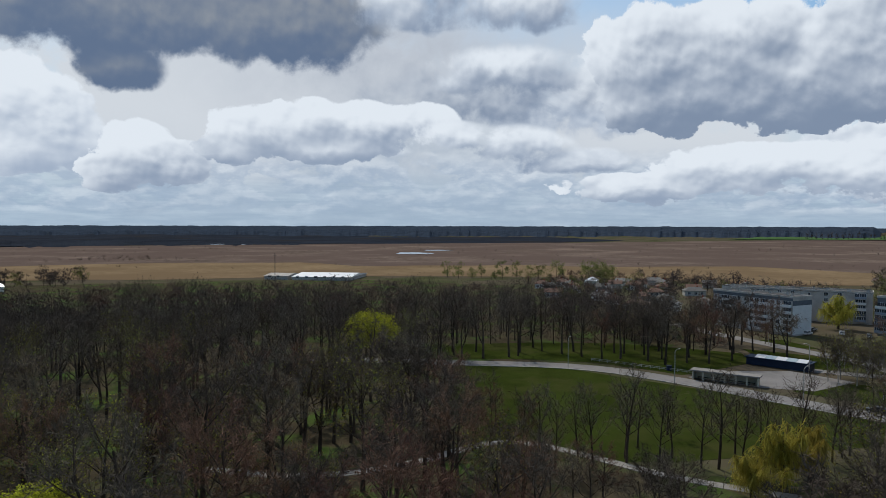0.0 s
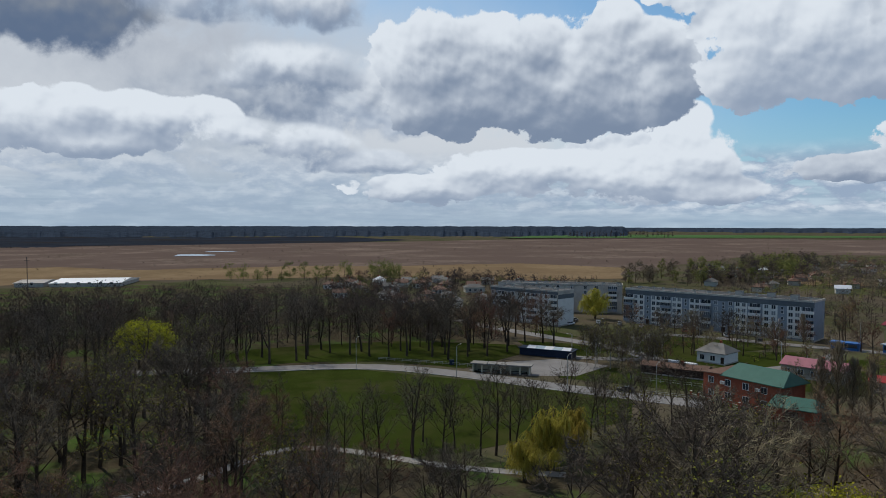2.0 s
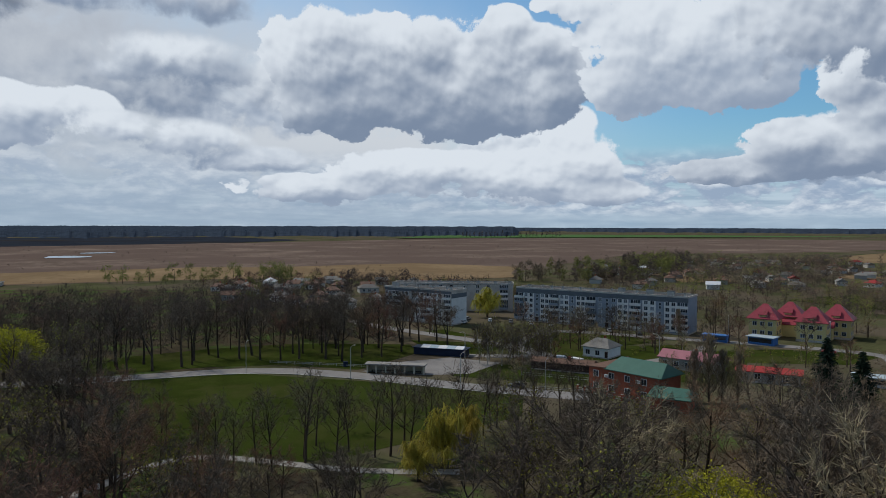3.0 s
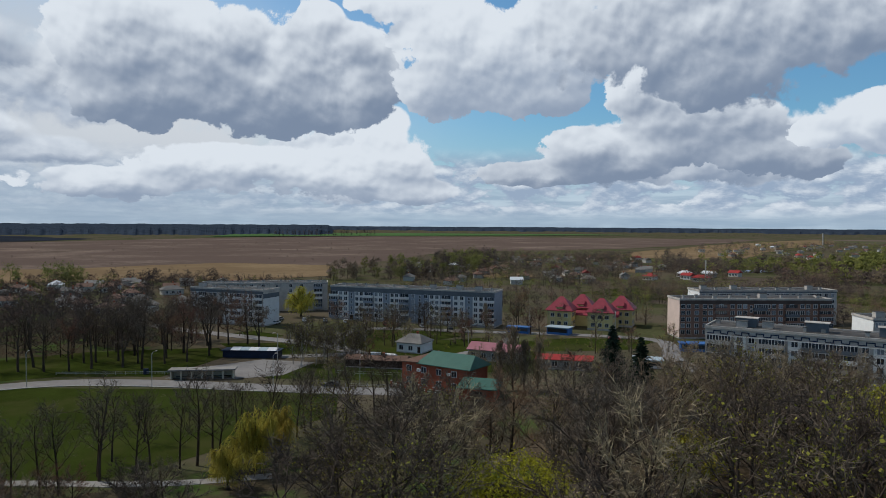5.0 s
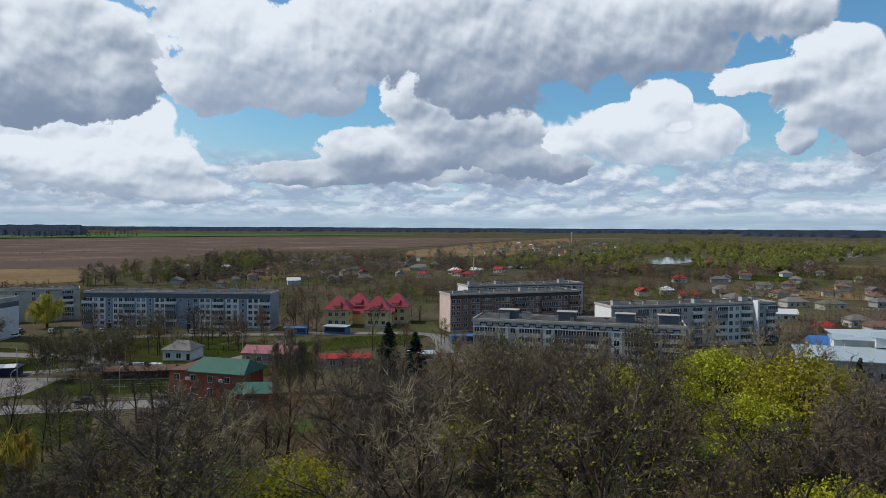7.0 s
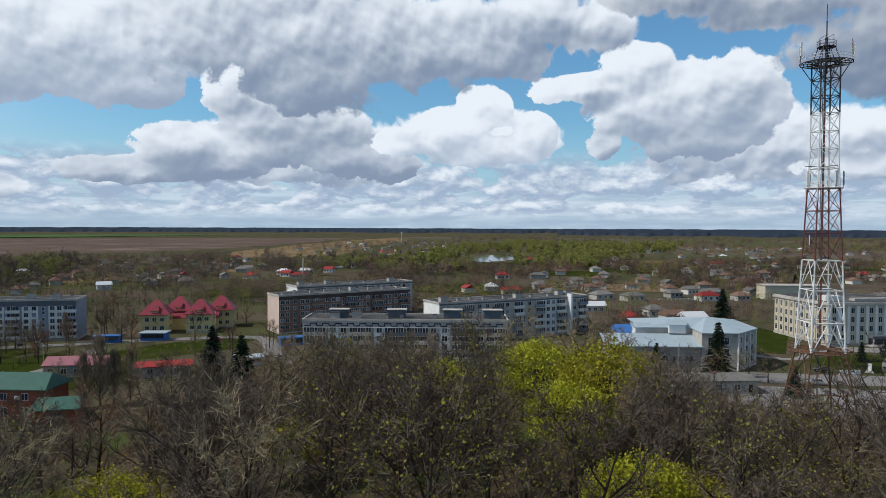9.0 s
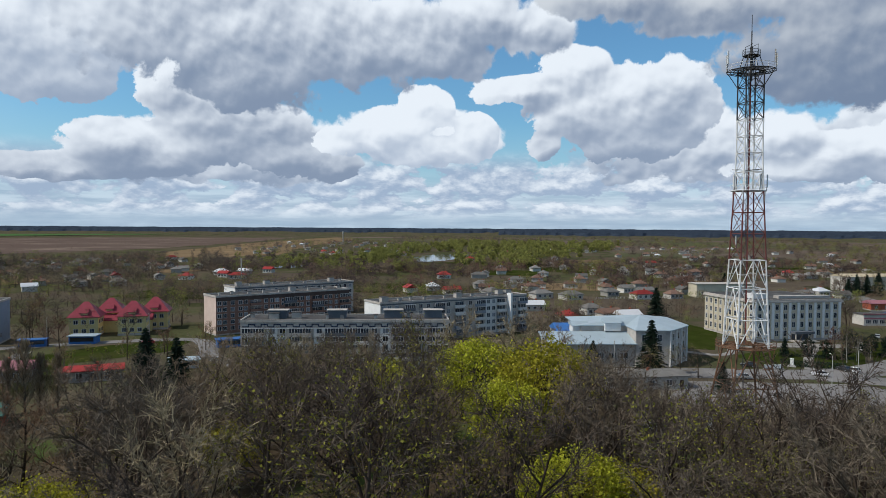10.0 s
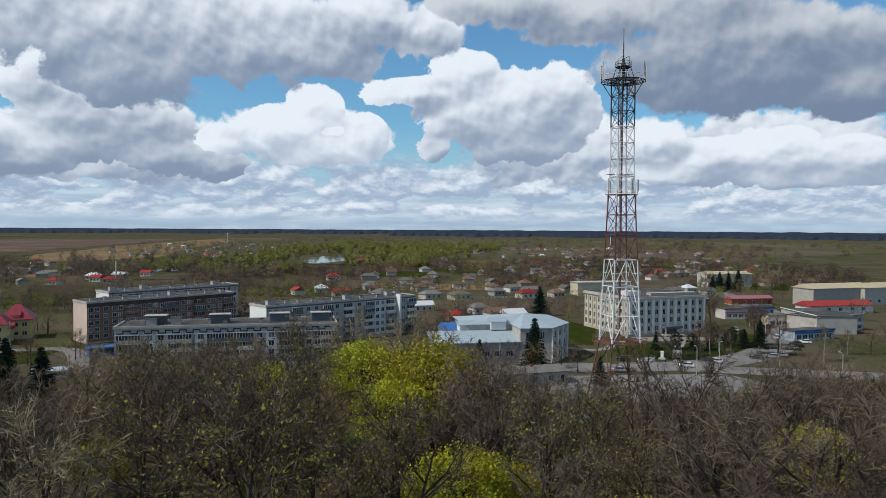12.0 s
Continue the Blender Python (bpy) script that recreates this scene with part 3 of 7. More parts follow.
sheet("verge", [(128, 204), (148, 222), (164, 190), (184, 182), (166, 168), (140, 170), (130, 182)], 0.04, LAWN, "rough grass between small houses", "lawn", 0, 1.5, 8)
sheet("verge", [(198, 112), (190, 100), (204, 96), (214, 112)], 0.05, LAWN, "grass lawn beside the apartment block", "lawn", 0, 1.0, 6)
sheet("lawn", [(318, -36), (297, -48), (250, -40), (250, -31)], 0.05, LAWN, "green lawn beside the town hall", "lawn")
sheet("lawn", [(258, -60), (257, -88), (226, -78), (223, -52), (240, -44)], 0.05, LAWN, "green lawn on the town square", "lawn")
sheet("lawn", [(284, -100), (280, -118), (240, -100), (232, -82), (262, -92)], 0.05, LAWN, "green lawn on the town square", "lawn")

sheet("marsh", [(-330, 500), (-210, 530), (-40, 565), (98, 555), (168, 520), (206, 480), (290, 484), (395, 590), (700, 800), (1040, 735), (1460, 800), (2600, 1100), (2500, 1900), (1300, 2100), (287, 1650), (-175, 1513), (-436, 1409), (-806, 1275), (-900, 900), (-520, 560)],
      0.12, REED, "wide brown reed marsh", "marsh", 0, 14, 40)
sheet("meadow", [(-330, 500), (-210, 530), (-40, 565), (98, 555), (168, 520), (206, 480), (290, 484), (370, 600), (300, 700), (150, 690), (60, 720), (-60, 690), (-160, 760), (-330, 730), (-480, 640)],
      0.2, STRAW, "straw-coloured dry grass at the marsh edge", "meadow", 0, 16, 30)
sheet("meadow", [(760, 560), (960, 640), (1500, 780), (2300, 900), (2200, 760), (1300, 560), (900, 430), (800, 470)], 0.2, STRAW, "straw-coloured dry grass at the marsh edge", "meadow", 0, 16, 40)
sheet("bog", [(-900, 900), (-806, 1275), (-436, 1409), (-175, 1513), (287, 1650), (500, 1900), (300, 2700), (-900, 2900), (-2600, 2400), (-1900, 1200)], 0.3, BOG, "dark burnt bog with strips of water", "marsh", 0, 40, 90)
sheet("plain", [(1300, 2100), (2500, 1900), (2600, 1100), (1900, 640), (2200, 300), (2600, -400), (2400, -1500), (3300, -2200), (4600, -900), (4700, 300), (4200, 2300), (2600, 3900), (900, 3600), (500, 2600)], 0.4, FAR_SOIL, "distant bare fields", "field", 0, 60, 120)
sheet("scrubland", [(980, -330), (1000, -20), (1600, -20), (1900, 640), (2200, 300), (2600, -400), (2400, -1500), (1500, -900)], 0.3, FAR_SOIL, "brown scrubland and fallow beyond the town", "field", 0, 40, 90)
sheet("crop_field", [(800, 2000), (1200, 1960), (2300, 1700), (3300, 1500), (3700, 1900), (2600, 2500), (1300, 2700)], 2.2, FIELD, "distant green field of young crop", "field", 0, 30, 120)
sheet("ploughed_plot", [(300, 5), (330, -36), (402, -34), (430, 10), (400, 60), (350, 70), (310, 40)], 0.06, SOIL, "ploughed dark garden soil", "field", 0, 3, 14)
sheet("ploughed_plot", [(330, 150), (420, 130), (450, 180), (380, 240), (330, 210)], 0.06, SOIL, "ploughed dark garden soil", "field", 0, 3, 14)
for spot in ((-45, 1010, 30, 34), (-5, 1130, 26, 14), (-880, 1600, 60, 40), (-800, 1690, 45, 30), (-455, 1450, 60, 26), (-560, 1420, 30, 16)):
    x, y, a, b = spot
    sheet("bog_pool", [(x + a * math.cos(t * 0.449), y + b * math.sin(t * 0.449)) for t in range(14)], 0.55, WATER, "still pool of water in the marsh", "water", 0, 16, 18)
sheet("pond", [(780, 196), (815, 178), (900, 170), (1010, 180), (1040, 205), (960, 236), (880, 240), (810, 218)], 0.3, WATER, "calm grey pond among green willows", "water", 0, 8, 20)
sheet("pond", [(600, 300), (640, 280), (690, 282), (670, 306), (625, 316)], 0.3, WATER, "small grey pond", "water", 0, 5, 12)

# garden plots between the village houses
plot_rng = random.Random(41)
for k in range(46):
    a, r = radians(plot_rng.uniform(38, 112)), plot_rng.uniform(430, 900)
    x, y, turn = r * math.sin(a), r * math.cos(a), plot_rng.uniform(-0.5, 0.2)
    w, d = plot_rng.uniform(14, 36), plot_rng.uniform(22, 60)
    rim = [(x + u * math.cos(turn) - v * math.sin(turn), y + u * math.sin(turn) + v * math.cos(turn)) for u, v in ((-w, -d), (w, -d), (w, d), (-w, d))]
    sheet("garden_plot", rim, 0.07 + 0.006 * k, (SOIL, LAWN, SOIL, STRAW, LAWN)[k % 5], "village garden plot, dug or grassed over", "field", 0, 3, 12)

# roads and paving
ribbon("road", [(-40, 214), (5, 207), (41, 203.5), (64, 183), (77, 167), (92, 150), (106, 136)], 7.5, 0.09, ASPHALT, "worn grey asphalt road along the park")
ribbon("kerb", [(-40, 210.2), (5, 203.2), (39, 199.8), (61.2, 180.2), (74, 164.3), (89.2, 147.5)], 0.3, 0.2, KERB, "pale concrete kerb along the road", "kerb")
sheet("parking_lot", [(66, 188), (80, 196), (98, 196), (108, 182), (92, 172), (80, 176)], 0.10, ASPHALT, "worn grey asphalt parking lot", "road")
ribbon("road", [(96, 290), (104, 262), (112, 242), (119, 225), (127, 206), (127, 186), (124, 171), (128, 158)], 6.5, 0.09, ASPHALT, "grey asphalt street before the apartment blocks")
ribbon("road", [(127, 206), (146, 226), (160, 230), (176, 212), (190, 192), (206, 174), (229, 141), (212, 126), (197, 118), (186, 100), (172, 90)], 6.0, 0.094, ASPHALT, "grey asphalt street before the apartment blocks")
ribbon("road", [(128, 158), (142, 164), (166, 166), (190, 178)], 4.0, 0.088, ASPHALT, "narrow asphalt lane")
ribbon("road", [(100, 200), (116, 190), (127, 186)], 5.0, 0.086, ASPHALT, "narrow asphalt lane")
ribbon("footpath", [(-40, 116), (-22, 112), (-6, 118), (8, 131), (16, 131), (24, 125), (38, 112), (54, 104)], 2.4, 0.09, PAVING, "pale footpath through the park", "path")
ribbon("road", [(196, 20), (203, -8), (209, -27), (212, -48), (216, -67), (236, -93), (272, -116), (324, -139), (426, -151), (560, -160)], 13, 0.09, ASPHALT, "broad asphalt street on the town square")
ribbon("road", [(212, -60), (206, -100), (200, -150), (190, -220)], 11, 0.094, ASPHALT, "broad asphalt street")
ribbon("footpath", [(244, -30), (238, -42), (262, -50), (266, -90), (292, -96)], 3.2, 0.1, PAVING, "concrete footpath before the town hall", "path")
ribbon("footpath", [(262, -74), (240, -66), (222, -62)], 3.0, 0.104, PAVING, "concrete footpath before the town hall", "path")
sheet("plaza", [(262, -56), (266, -92), (274, -92), (270, -54)], 0.11, PAVING, "concrete paving before the town hall", "path")
sheet("yard", [(150, -14), (196, -18), (204, -70), (184, -84), (150, -60)], 0.07, ASPHALT, "worn asphalt yard round the lattice tower", "road")

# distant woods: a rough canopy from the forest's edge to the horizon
def far_wood(name, r0, r1, a0, a1, high, label, na, nr, mat=HAZY_FOREST, seed=0.0, lift=0.0, taper=5):
    verts, faces = [], []
    for i in range(nr + 1):
        for j in range(na + 1):
            a = radians(a0 + (a1 - a0) * j / na)
            wob = 1 + 0.10 * noise.noise((j * 0.035, seed, 0.3)) + 0.05 * noise.noise((j * 0.2, seed, 1.7))
            r = min(r0 * wob * (r1 / (r0 * wob)) ** (max(i - 1, 0) / (nr - 1)) + (170 if i else 0), 4940)
            x, y = r * math.sin(a), r * math.cos(a)
            ends = min(1.0, j / taper, (na - j) / taper)
            top = land_height(x, y) + (high * (0.72 + 0.3 * noise.noise((x / 90, y / 90, seed)) + 0.1 * random.random())) * ends
            verts.append((x, y, land_height(x, y) - 0.5 if i == 0 else top + lift * i / nr))
    for i in range(nr):
        for j in range(na):
            k = i * (na + 1) + j
            faces.append((k, k + 1, k + na + 2, k + na + 1))
    return tagged(new(name, mesh_of(name, verts, faces, [mat])), label, "woods", "", "stuff")


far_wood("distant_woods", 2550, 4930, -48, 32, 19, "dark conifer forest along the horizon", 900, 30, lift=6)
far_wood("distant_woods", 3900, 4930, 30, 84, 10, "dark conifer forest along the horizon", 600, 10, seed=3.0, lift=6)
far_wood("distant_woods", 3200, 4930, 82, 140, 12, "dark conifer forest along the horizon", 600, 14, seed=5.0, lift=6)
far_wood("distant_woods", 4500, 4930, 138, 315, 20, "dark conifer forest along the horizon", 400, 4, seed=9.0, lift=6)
far_wood("distant_woods", 1480, 2500, -60, -6, 9, "dark scrub on the burnt bog", 500, 10, mat=BOG, seed=7.0, taper=170)

# ---- buildings ----
def window_mesh(w, h, glass=GLASS, bars=1):
    """A window: its frame, one ring with mullions, standing 4 cm proud of the wall, and the pane set back in it. Origin at the lower middle, facing -y."""
    t, n = 0.09, bars + 1
    xs = [-w / 2 - t]
    for i in range(n):
        a, c = -w / 2 + w * i / n, -w / 2 + w * (i + 1) / n
        xs += [a + (0.04 if i else 0), c - (0.04 if i < n - 1 else 0)]
    xs.append(w / 2 + t)
    zs = [-t, 0, h, h + t]
    verts = [(x, y, z) for y in (-0.06, 0.0) for z in zs for x in xs]
    m, faces = len(xs), []
    for r in range(3):
        for c in range(m - 1):
            if r == 1 and c % 2 == 1:
                continue
            k = r * m + c
            faces.append((k, k + 1, k + m + 1, k + m))
    for c in range(m - 1):
        for k, o in ((c, 1), (3 * m + c, 1)):
            faces.append((k, k + o, k + o + 4 * m, k + 4 * m))
    for r in range(3):
        for k in (r * m, r * m + m - 1):
            faces.append((k, k + m, k + m + 4 * m, k + 4 * m))
    pane = Shape().box(-w / 2, w / 2, -0.015, 0.02, 0, h, glass)
    return mesh_of("window", verts, faces, [FRAME]), pane.mesh("pane")


def window(made, parent, at):
    part("pane", made[1], part("window", made[0], parent, at))


WIN = window_mesh(1.4, 1.4)
WIN_PALE = window_mesh(1.4, 1.4, LIT_GLASS)
WIN_SMALL = window_mesh(0.8, 1.0, GLASS, 0)
WIN_TALL = window_mesh(1.25, 1.9, GLASS, 1)
WIN_WIDE = window_mesh(2.0, 1.5, GLASS, 2)


def glazed_balcony(w, front, glazed=True):
    """A balcony on its slab: parapet, posts and, where closed in, a row of panes. Origin at its lower middle."""
    s = Shape()
    s.box(-w / 2, w / 2, -1.1, 0, -0.12, 0.03, CONCRETE)
    s.box(-w / 2, w / 2, -1.12, -1.04, 0.03, 1.05, front)
    s.box(-w / 2, -w / 2 + 0.07, -1.04, 0, 0.03, 1.05, front).box(w / 2 - 0.07, w / 2, -1.04, 0, 0.03, 1.05, front)
    if glazed:
        s.box(-w / 2 + 0.03, w / 2 - 0.03, -1.06, -1.0, 1.05, 2.3, GLASS)
        n = max(3, int(w / 0.75))
        for i in range(n + 1):
            x = -w / 2 + w * i / n
            s.box(max(x - 0.05, -w / 2), min(x + 0.05, w / 2), -1.1, -0.98, 1.05, 2.3, FRAME)
        s.box(-w / 2, w / 2, -1.12, -0.96, 2.3, 2.4, FRAME)
    else:
        s.box(-w / 2 + 0.3, w / 2 - 0.3, -0.03, 0.0, 0.1, 2.2, GLASS)
    return s.mesh("balcony")


BALCONY = [glazed_balcony(4.2, BLUE_GREY), glazed_balcony(4.2, PALE_WALL, False), glazed_balcony(4.2, SLATE)]
LOGGIA = [glazed_balcony(6.0, CONCRETE), glazed_balcony(6.0, SLATE), glazed_balcony(6.0, PALE_WALL, False)]
BROWN_LOGGIA = [glazed_balcony(5.0, BROWN_BRICK), glazed_balcony(5.0, SLATE), glazed_balcony(5.0, BROWN_BRICK, False)]
WHITE_BALCONY = [glazed_balcony(3.6, PALE_WALL), glazed_balcony(3.6, PALE_WALL, False)]


def roof_gear(rng, parent, L, D, H, n):
    """Vent stacks, hatch boxes and aerials on a flat roof."""
    for i in range(n):
        x, y = L * (i + 0.5) / n + rng.uniform(-2, 2), D * rng.uniform(0.35, 0.65)
        w, d, h = rng.choice([(1.0, 0.7, 1.0), (2.6, 2.0, 1.7), (0.7, 0.7, 1.2), (1.4, 0.8, 0.9)])
        vent = part("roof_vent", Shape().box(-w / 2, w / 2, -d / 2, d / 2, 0, h, CONCRETE), parent, (x, y, H))
        part("cap", Shape().box(-w / 2 - 0.15, w / 2 + 0.15, -d / 2 - 0.15, d / 2 + 0.15, h, h + 0.12, FELT), vent)
        if rng.random() < 0.6:
            x = min(L - 1, max(1, x + rng.uniform(2, 5)))
            a = Shape().bar((0, 0, 0), (0, 0, 2.6), 0.035, STEEL_DARK).bar((-0.6, 0, 2.5), (0.6, 0, 2.5), 0.03, STEEL_DARK).bar((-0.4, 0, 2.1), (0.4, 0, 2.1), 0.03, STEEL_DARK)
            part("roof_aerial", a, parent, (x, y + 1, H))


def block(p0, p1, D, H, storeys, wall, end_wall, panel, label, plan, seed=1, band=None, end_band=None, fret=False, ends=(True, True), balconies=BALCONY, plinth=0.9, end_cap=False):
    """A panel-built block of flats. plan: stretches of its front, as (kind, width); w: two windows on a painted panel, o: two windows on plain wall,
    b: balconies, s: stairwell, e: blank."""
    rng = random.Random(seed)
    L = length(p0, p1)
    house = empty("apartment_block", along(p0, p1), label, "apartment building", "apartment blocks")
    top = H - (band or 0.6)
    step = (top - plinth) / storeys
    s = Shape().box(0, L, 0, D, 0, H - 0.45, wall)
    part("wall", s, house)
    for x in (-0.03, L):
        part("end_wall", Shape().box(x, x + 0.03, -0.02, D + 0.02, 0, H - 0.45, end_wall), house)
    if end_band and end_cap:
        part("end_band", Shape().box(L + 0.031, L + 0.08, -0.05, D + 0.05, H - 3.3, H - 1.5, end_band), house)
        part("end_band", Shape().box(L + 0.031, L + 0.09, -0.05, D + 0.05, H - 1.5, H - 0.46, CONCRETE), house)
    part("cornice", Shape().box(-0.25, L + 0.25, -0.25, D + 0.25, H - 0.45, H - 0.2, CONCRETE), house)
    roof = part("roof", Shape().box(0.15, L - 0.15, 0.15, D - 0.15, H - 0.199, H - 0.14, FELT), house, None, "flat dark felt roof")
    for x0, x1, y0, y1 in ((-0.2, L + 0.2, -0.2, 0.15), (-0.2, L + 0.2, D - 0.15, D + 0.2), (-0.2, 0.15, 0.15, D - 0.15), (L - 0.15, L + 0.2, 0.15, D - 0.15)):
        part("parapet", Shape().box(x0, x1, y0, y1, H - 0.2, H + 0.25, CONCRETE), roof, None, "concrete parapet")
    part("plinth", Shape().box(-0.1, L + 0.1, -0.1, D + 0.1, 0, plinth * 0.6, CONCRETE), house)
    if band:
        part("attic_band", Shape().box(-0.06, L + 0.06, -0.06, -0.001, top, H - 0.46, band_mat(band, end_band)), house)
    if fret:
        z = H - 1.25
        s, x, t = Shape(), 0.4, 0.13
        while x < L - 3.6:
            s.box(x, x + 1.75 + t, -0.16, -0.07, z - 0.45 - t, z - 0.45 + t, NAVY).box(x + 1.75 - t, x + 1.75 + t, -0.16, -0.07, z - 0.45 + t, z + 0.25 - t, NAVY)
            s.box(x + 1.75 - t, x + 3.5 + t, -0.16, -0.07, z + 0.25 - t, z + 0.25 + t, NAVY).box(x + 3.5 - t, x + 3.5 + t, -0.16, -0.07, z - 0.45 + t, z + 0.25 - t, NAVY)
            x += 3.5
        part("brick_ornament", s, house, None, "dark meander pattern under the eaves")
    total = sum(w for _, w in plan)
    x = 0.0
    for kind, w in plan:
        w = w * L / total
        mid = x + w / 2
        if kind in "wW":
            part("wall_panel", Shape().box(x + 0.1, x + w - 0.1, -0.05, -0.001, plinth, top - 0.02, panel), house, None, "painted pale wall panel")
        for k in range(storeys):
            z = plinth + k * step + 0.85
            if kind in "wWo":
                for q in ((0.27, 0.73) if w > 4 else (0.5,)):
                    window(WIN if rng.random() < 0.6 else WIN_PALE, house, (x + w * q, -0.052, z))
            elif kind == "s":
                window(WIN_SMALL, house, (mid, -0.002, z + 0.9 if k < storeys - 1 else z))
                if k == 0:
                    d = Shape().box(-0.7, 0.7, -0.05, 0, 0, 2.1, DARK_WOOD).box(-1.2, 1.2, -1.3, 0, 2.3, 2.45, CONCRETE)
                    part("entrance_door", d, house, (mid, -0.05, 0.2), "dark entrance door under a concrete canopy")
            elif kind == "b":
                part("balcony", rng.choice(balconies), house, (mid, 0, plinth + k * step + 0.05))
                window(WIN, house, (mid, -0.002, z))
        x += w
    # end windows where the end wall has them
    for side, on in enumerate(ends):
        if on:
            for k in range(storeys):
                m = pose(0 if side == 0 else L, D * 0.5, plinth + k * step + 0.85, 0, 0, -90 if side == 0 else 90) @ Matrix.Translation((0, -0.04, 0))
                window(WIN_SMALL, house, m)
    if fret:
        part("eaves_strip", Shape().box(-0.1, L + 0.1, -0.2, -0.07, H - 2.25, H - 2.1, PALE_WALL), house)
        for q in (0.16, 0.45, 0.73, 0.93):
            housing = part("roof_housing", Shape().box(-2.6, 2.6, -1.6, 1.6, 0, 2.3, SLATE), house, (L * q, D * 0.55, H - 0.14), "dark stair housing on the roof")
            part("cap", Shape().box(-2.9, 2.9, -1.9, 1.9, 2.3, 2.45, CONCRETE), housing)
    roof_gear(rng, house, L, D, H - 0.15, max(3, int(L / 6)))
    return house


def band_mat(band, end_band):
    return end_band or SLATE


# pale blue-grey five-storey block behind the lawn
block((163.2, 262.1), (199.0, 197.4), 12, 14.6, 5, BLUE_GREY, BLUE_GREY, PALE_WALL, "long blue-grey five-storey panel block with white-painted sections",
      [("b", 3.6), ("w", 6), ("s", 3), ("w", 5), ("b", 5), ("w", 5), ("s", 3.2), ("w", 5), ("b", 5), ("o", 3.6), ("s", 3), ("o", 3), ("w", 5.4), ("b", 6), ("w", 6), ("s", 3.4), ("w", 5.5), ("b", 4.6)], 3, 2.3, SLATE, ends=(False, False))
# white block that shows its blank end
block((112.5, 290.5), (129.5, 258.5), 11, 14.6, 5, CONCRETE, PALE_WALL, PALE_WALL, "grey five-storey panel block with a pale blank end wall",
      [("o", 5), ("b", 4), ("o", 5), ("s", 3), ("w", 5), ("b", 4), ("w", 5.5), ("b", 4.5)], 5, 1.6, SLATE, ends=(False, False), end_cap=True, balconies=WHITE_BALCONY)
block((128, 319), (178, 289), 11, 13.4, 5, CONCRETE, CONCRETE, PALE_WALL, "grey-brown five-storey panel block behind the pale one",
      [("o", 5), ("b", 4), ("o", 5), ("s", 3), ("o", 5), ("b", 4)], 6, 0.6, SLATE, ends=(False, False))
# brown block with a pale pink end, and its twin behind
block((234.4, 136.8), (279.4, 101.4), 12, 14.6, 5, BROWN_BRICK, PINK_PLASTER, BLUE_GREY, "brown brick five-storey block with a pale pink end wall",
      [("o", 5), ("o", 4), ("o", 5), ("b", 6.2), ("o", 3), ("o", 5), ("s", 2.4), ("b", 4.5), ("o", 5), ("o", 3), ("b", 6.2), ("o", 5), ("o", 3.4), ("b", 5)], 7, 1.9, DARK_BRICK, ends=(False, False), balconies=BROWN_LOGGIA)
block((272.6, 150.2), (319.5, 114.0), 12, 14.6, 5, CONCRETE, WHITE, BLUE_GREY, "grey five-storey block with a white end wall behind another block",
      [("o", 5), ("b", 6), ("o", 5), ("s", 3), ("o", 5), ("b", 6), ("o", 5), ("b", 6), ("o", 5)], 8, 1.0, SLATE, ends=(False, False), balconies=LOGGIA)
# low grey block with a dark meander under the eaves
block((177.0, 95.5), (193.5, 40.0), 13, 14.6, 5, CONCRETE, CONCRETE, PALE_WALL, "grey brick block with a dark meander pattern under its eaves",
      [("b", 7), ("w", 3), ("o", 2.6), ("b", 7), ("w", 3.2), ("b", 6), ("b", 6), ("o", 3), ("w", 3), ("b", 7), ("o", 3), ("b", 6)], 9, 2.1, CONCRETE, fret=True, ends=(False, False), balconies=LOGGIA)
# grey block with white end and a white fin
c_block = block((230.0, 71.8), (276.5, 26.5), 12, 14.6, 5, CONCRETE, WHITE, PALE_WALL, "grey five-storey block with a white end wall and a white fin",
      [("o", 4.5), ("o", 3), ("b", 6), ("o", 3), ("o", 3), ("b", 5), ("o", 3), ("b", 6), ("o", 3), ("b", 5), ("w", 5), ("b", 4), ("s", 2.5), ("o", 3), ("b", 4)], 11, 0.9, SLATE, ends=(False, False), balconies=BALCONY)
part("wall_fin", Shape().box(-0.35, 0.35, -2.6, 0, 0, 15.6, WHITE), c_block, (55.6, -0.01, 0), "white projecting wall fin")


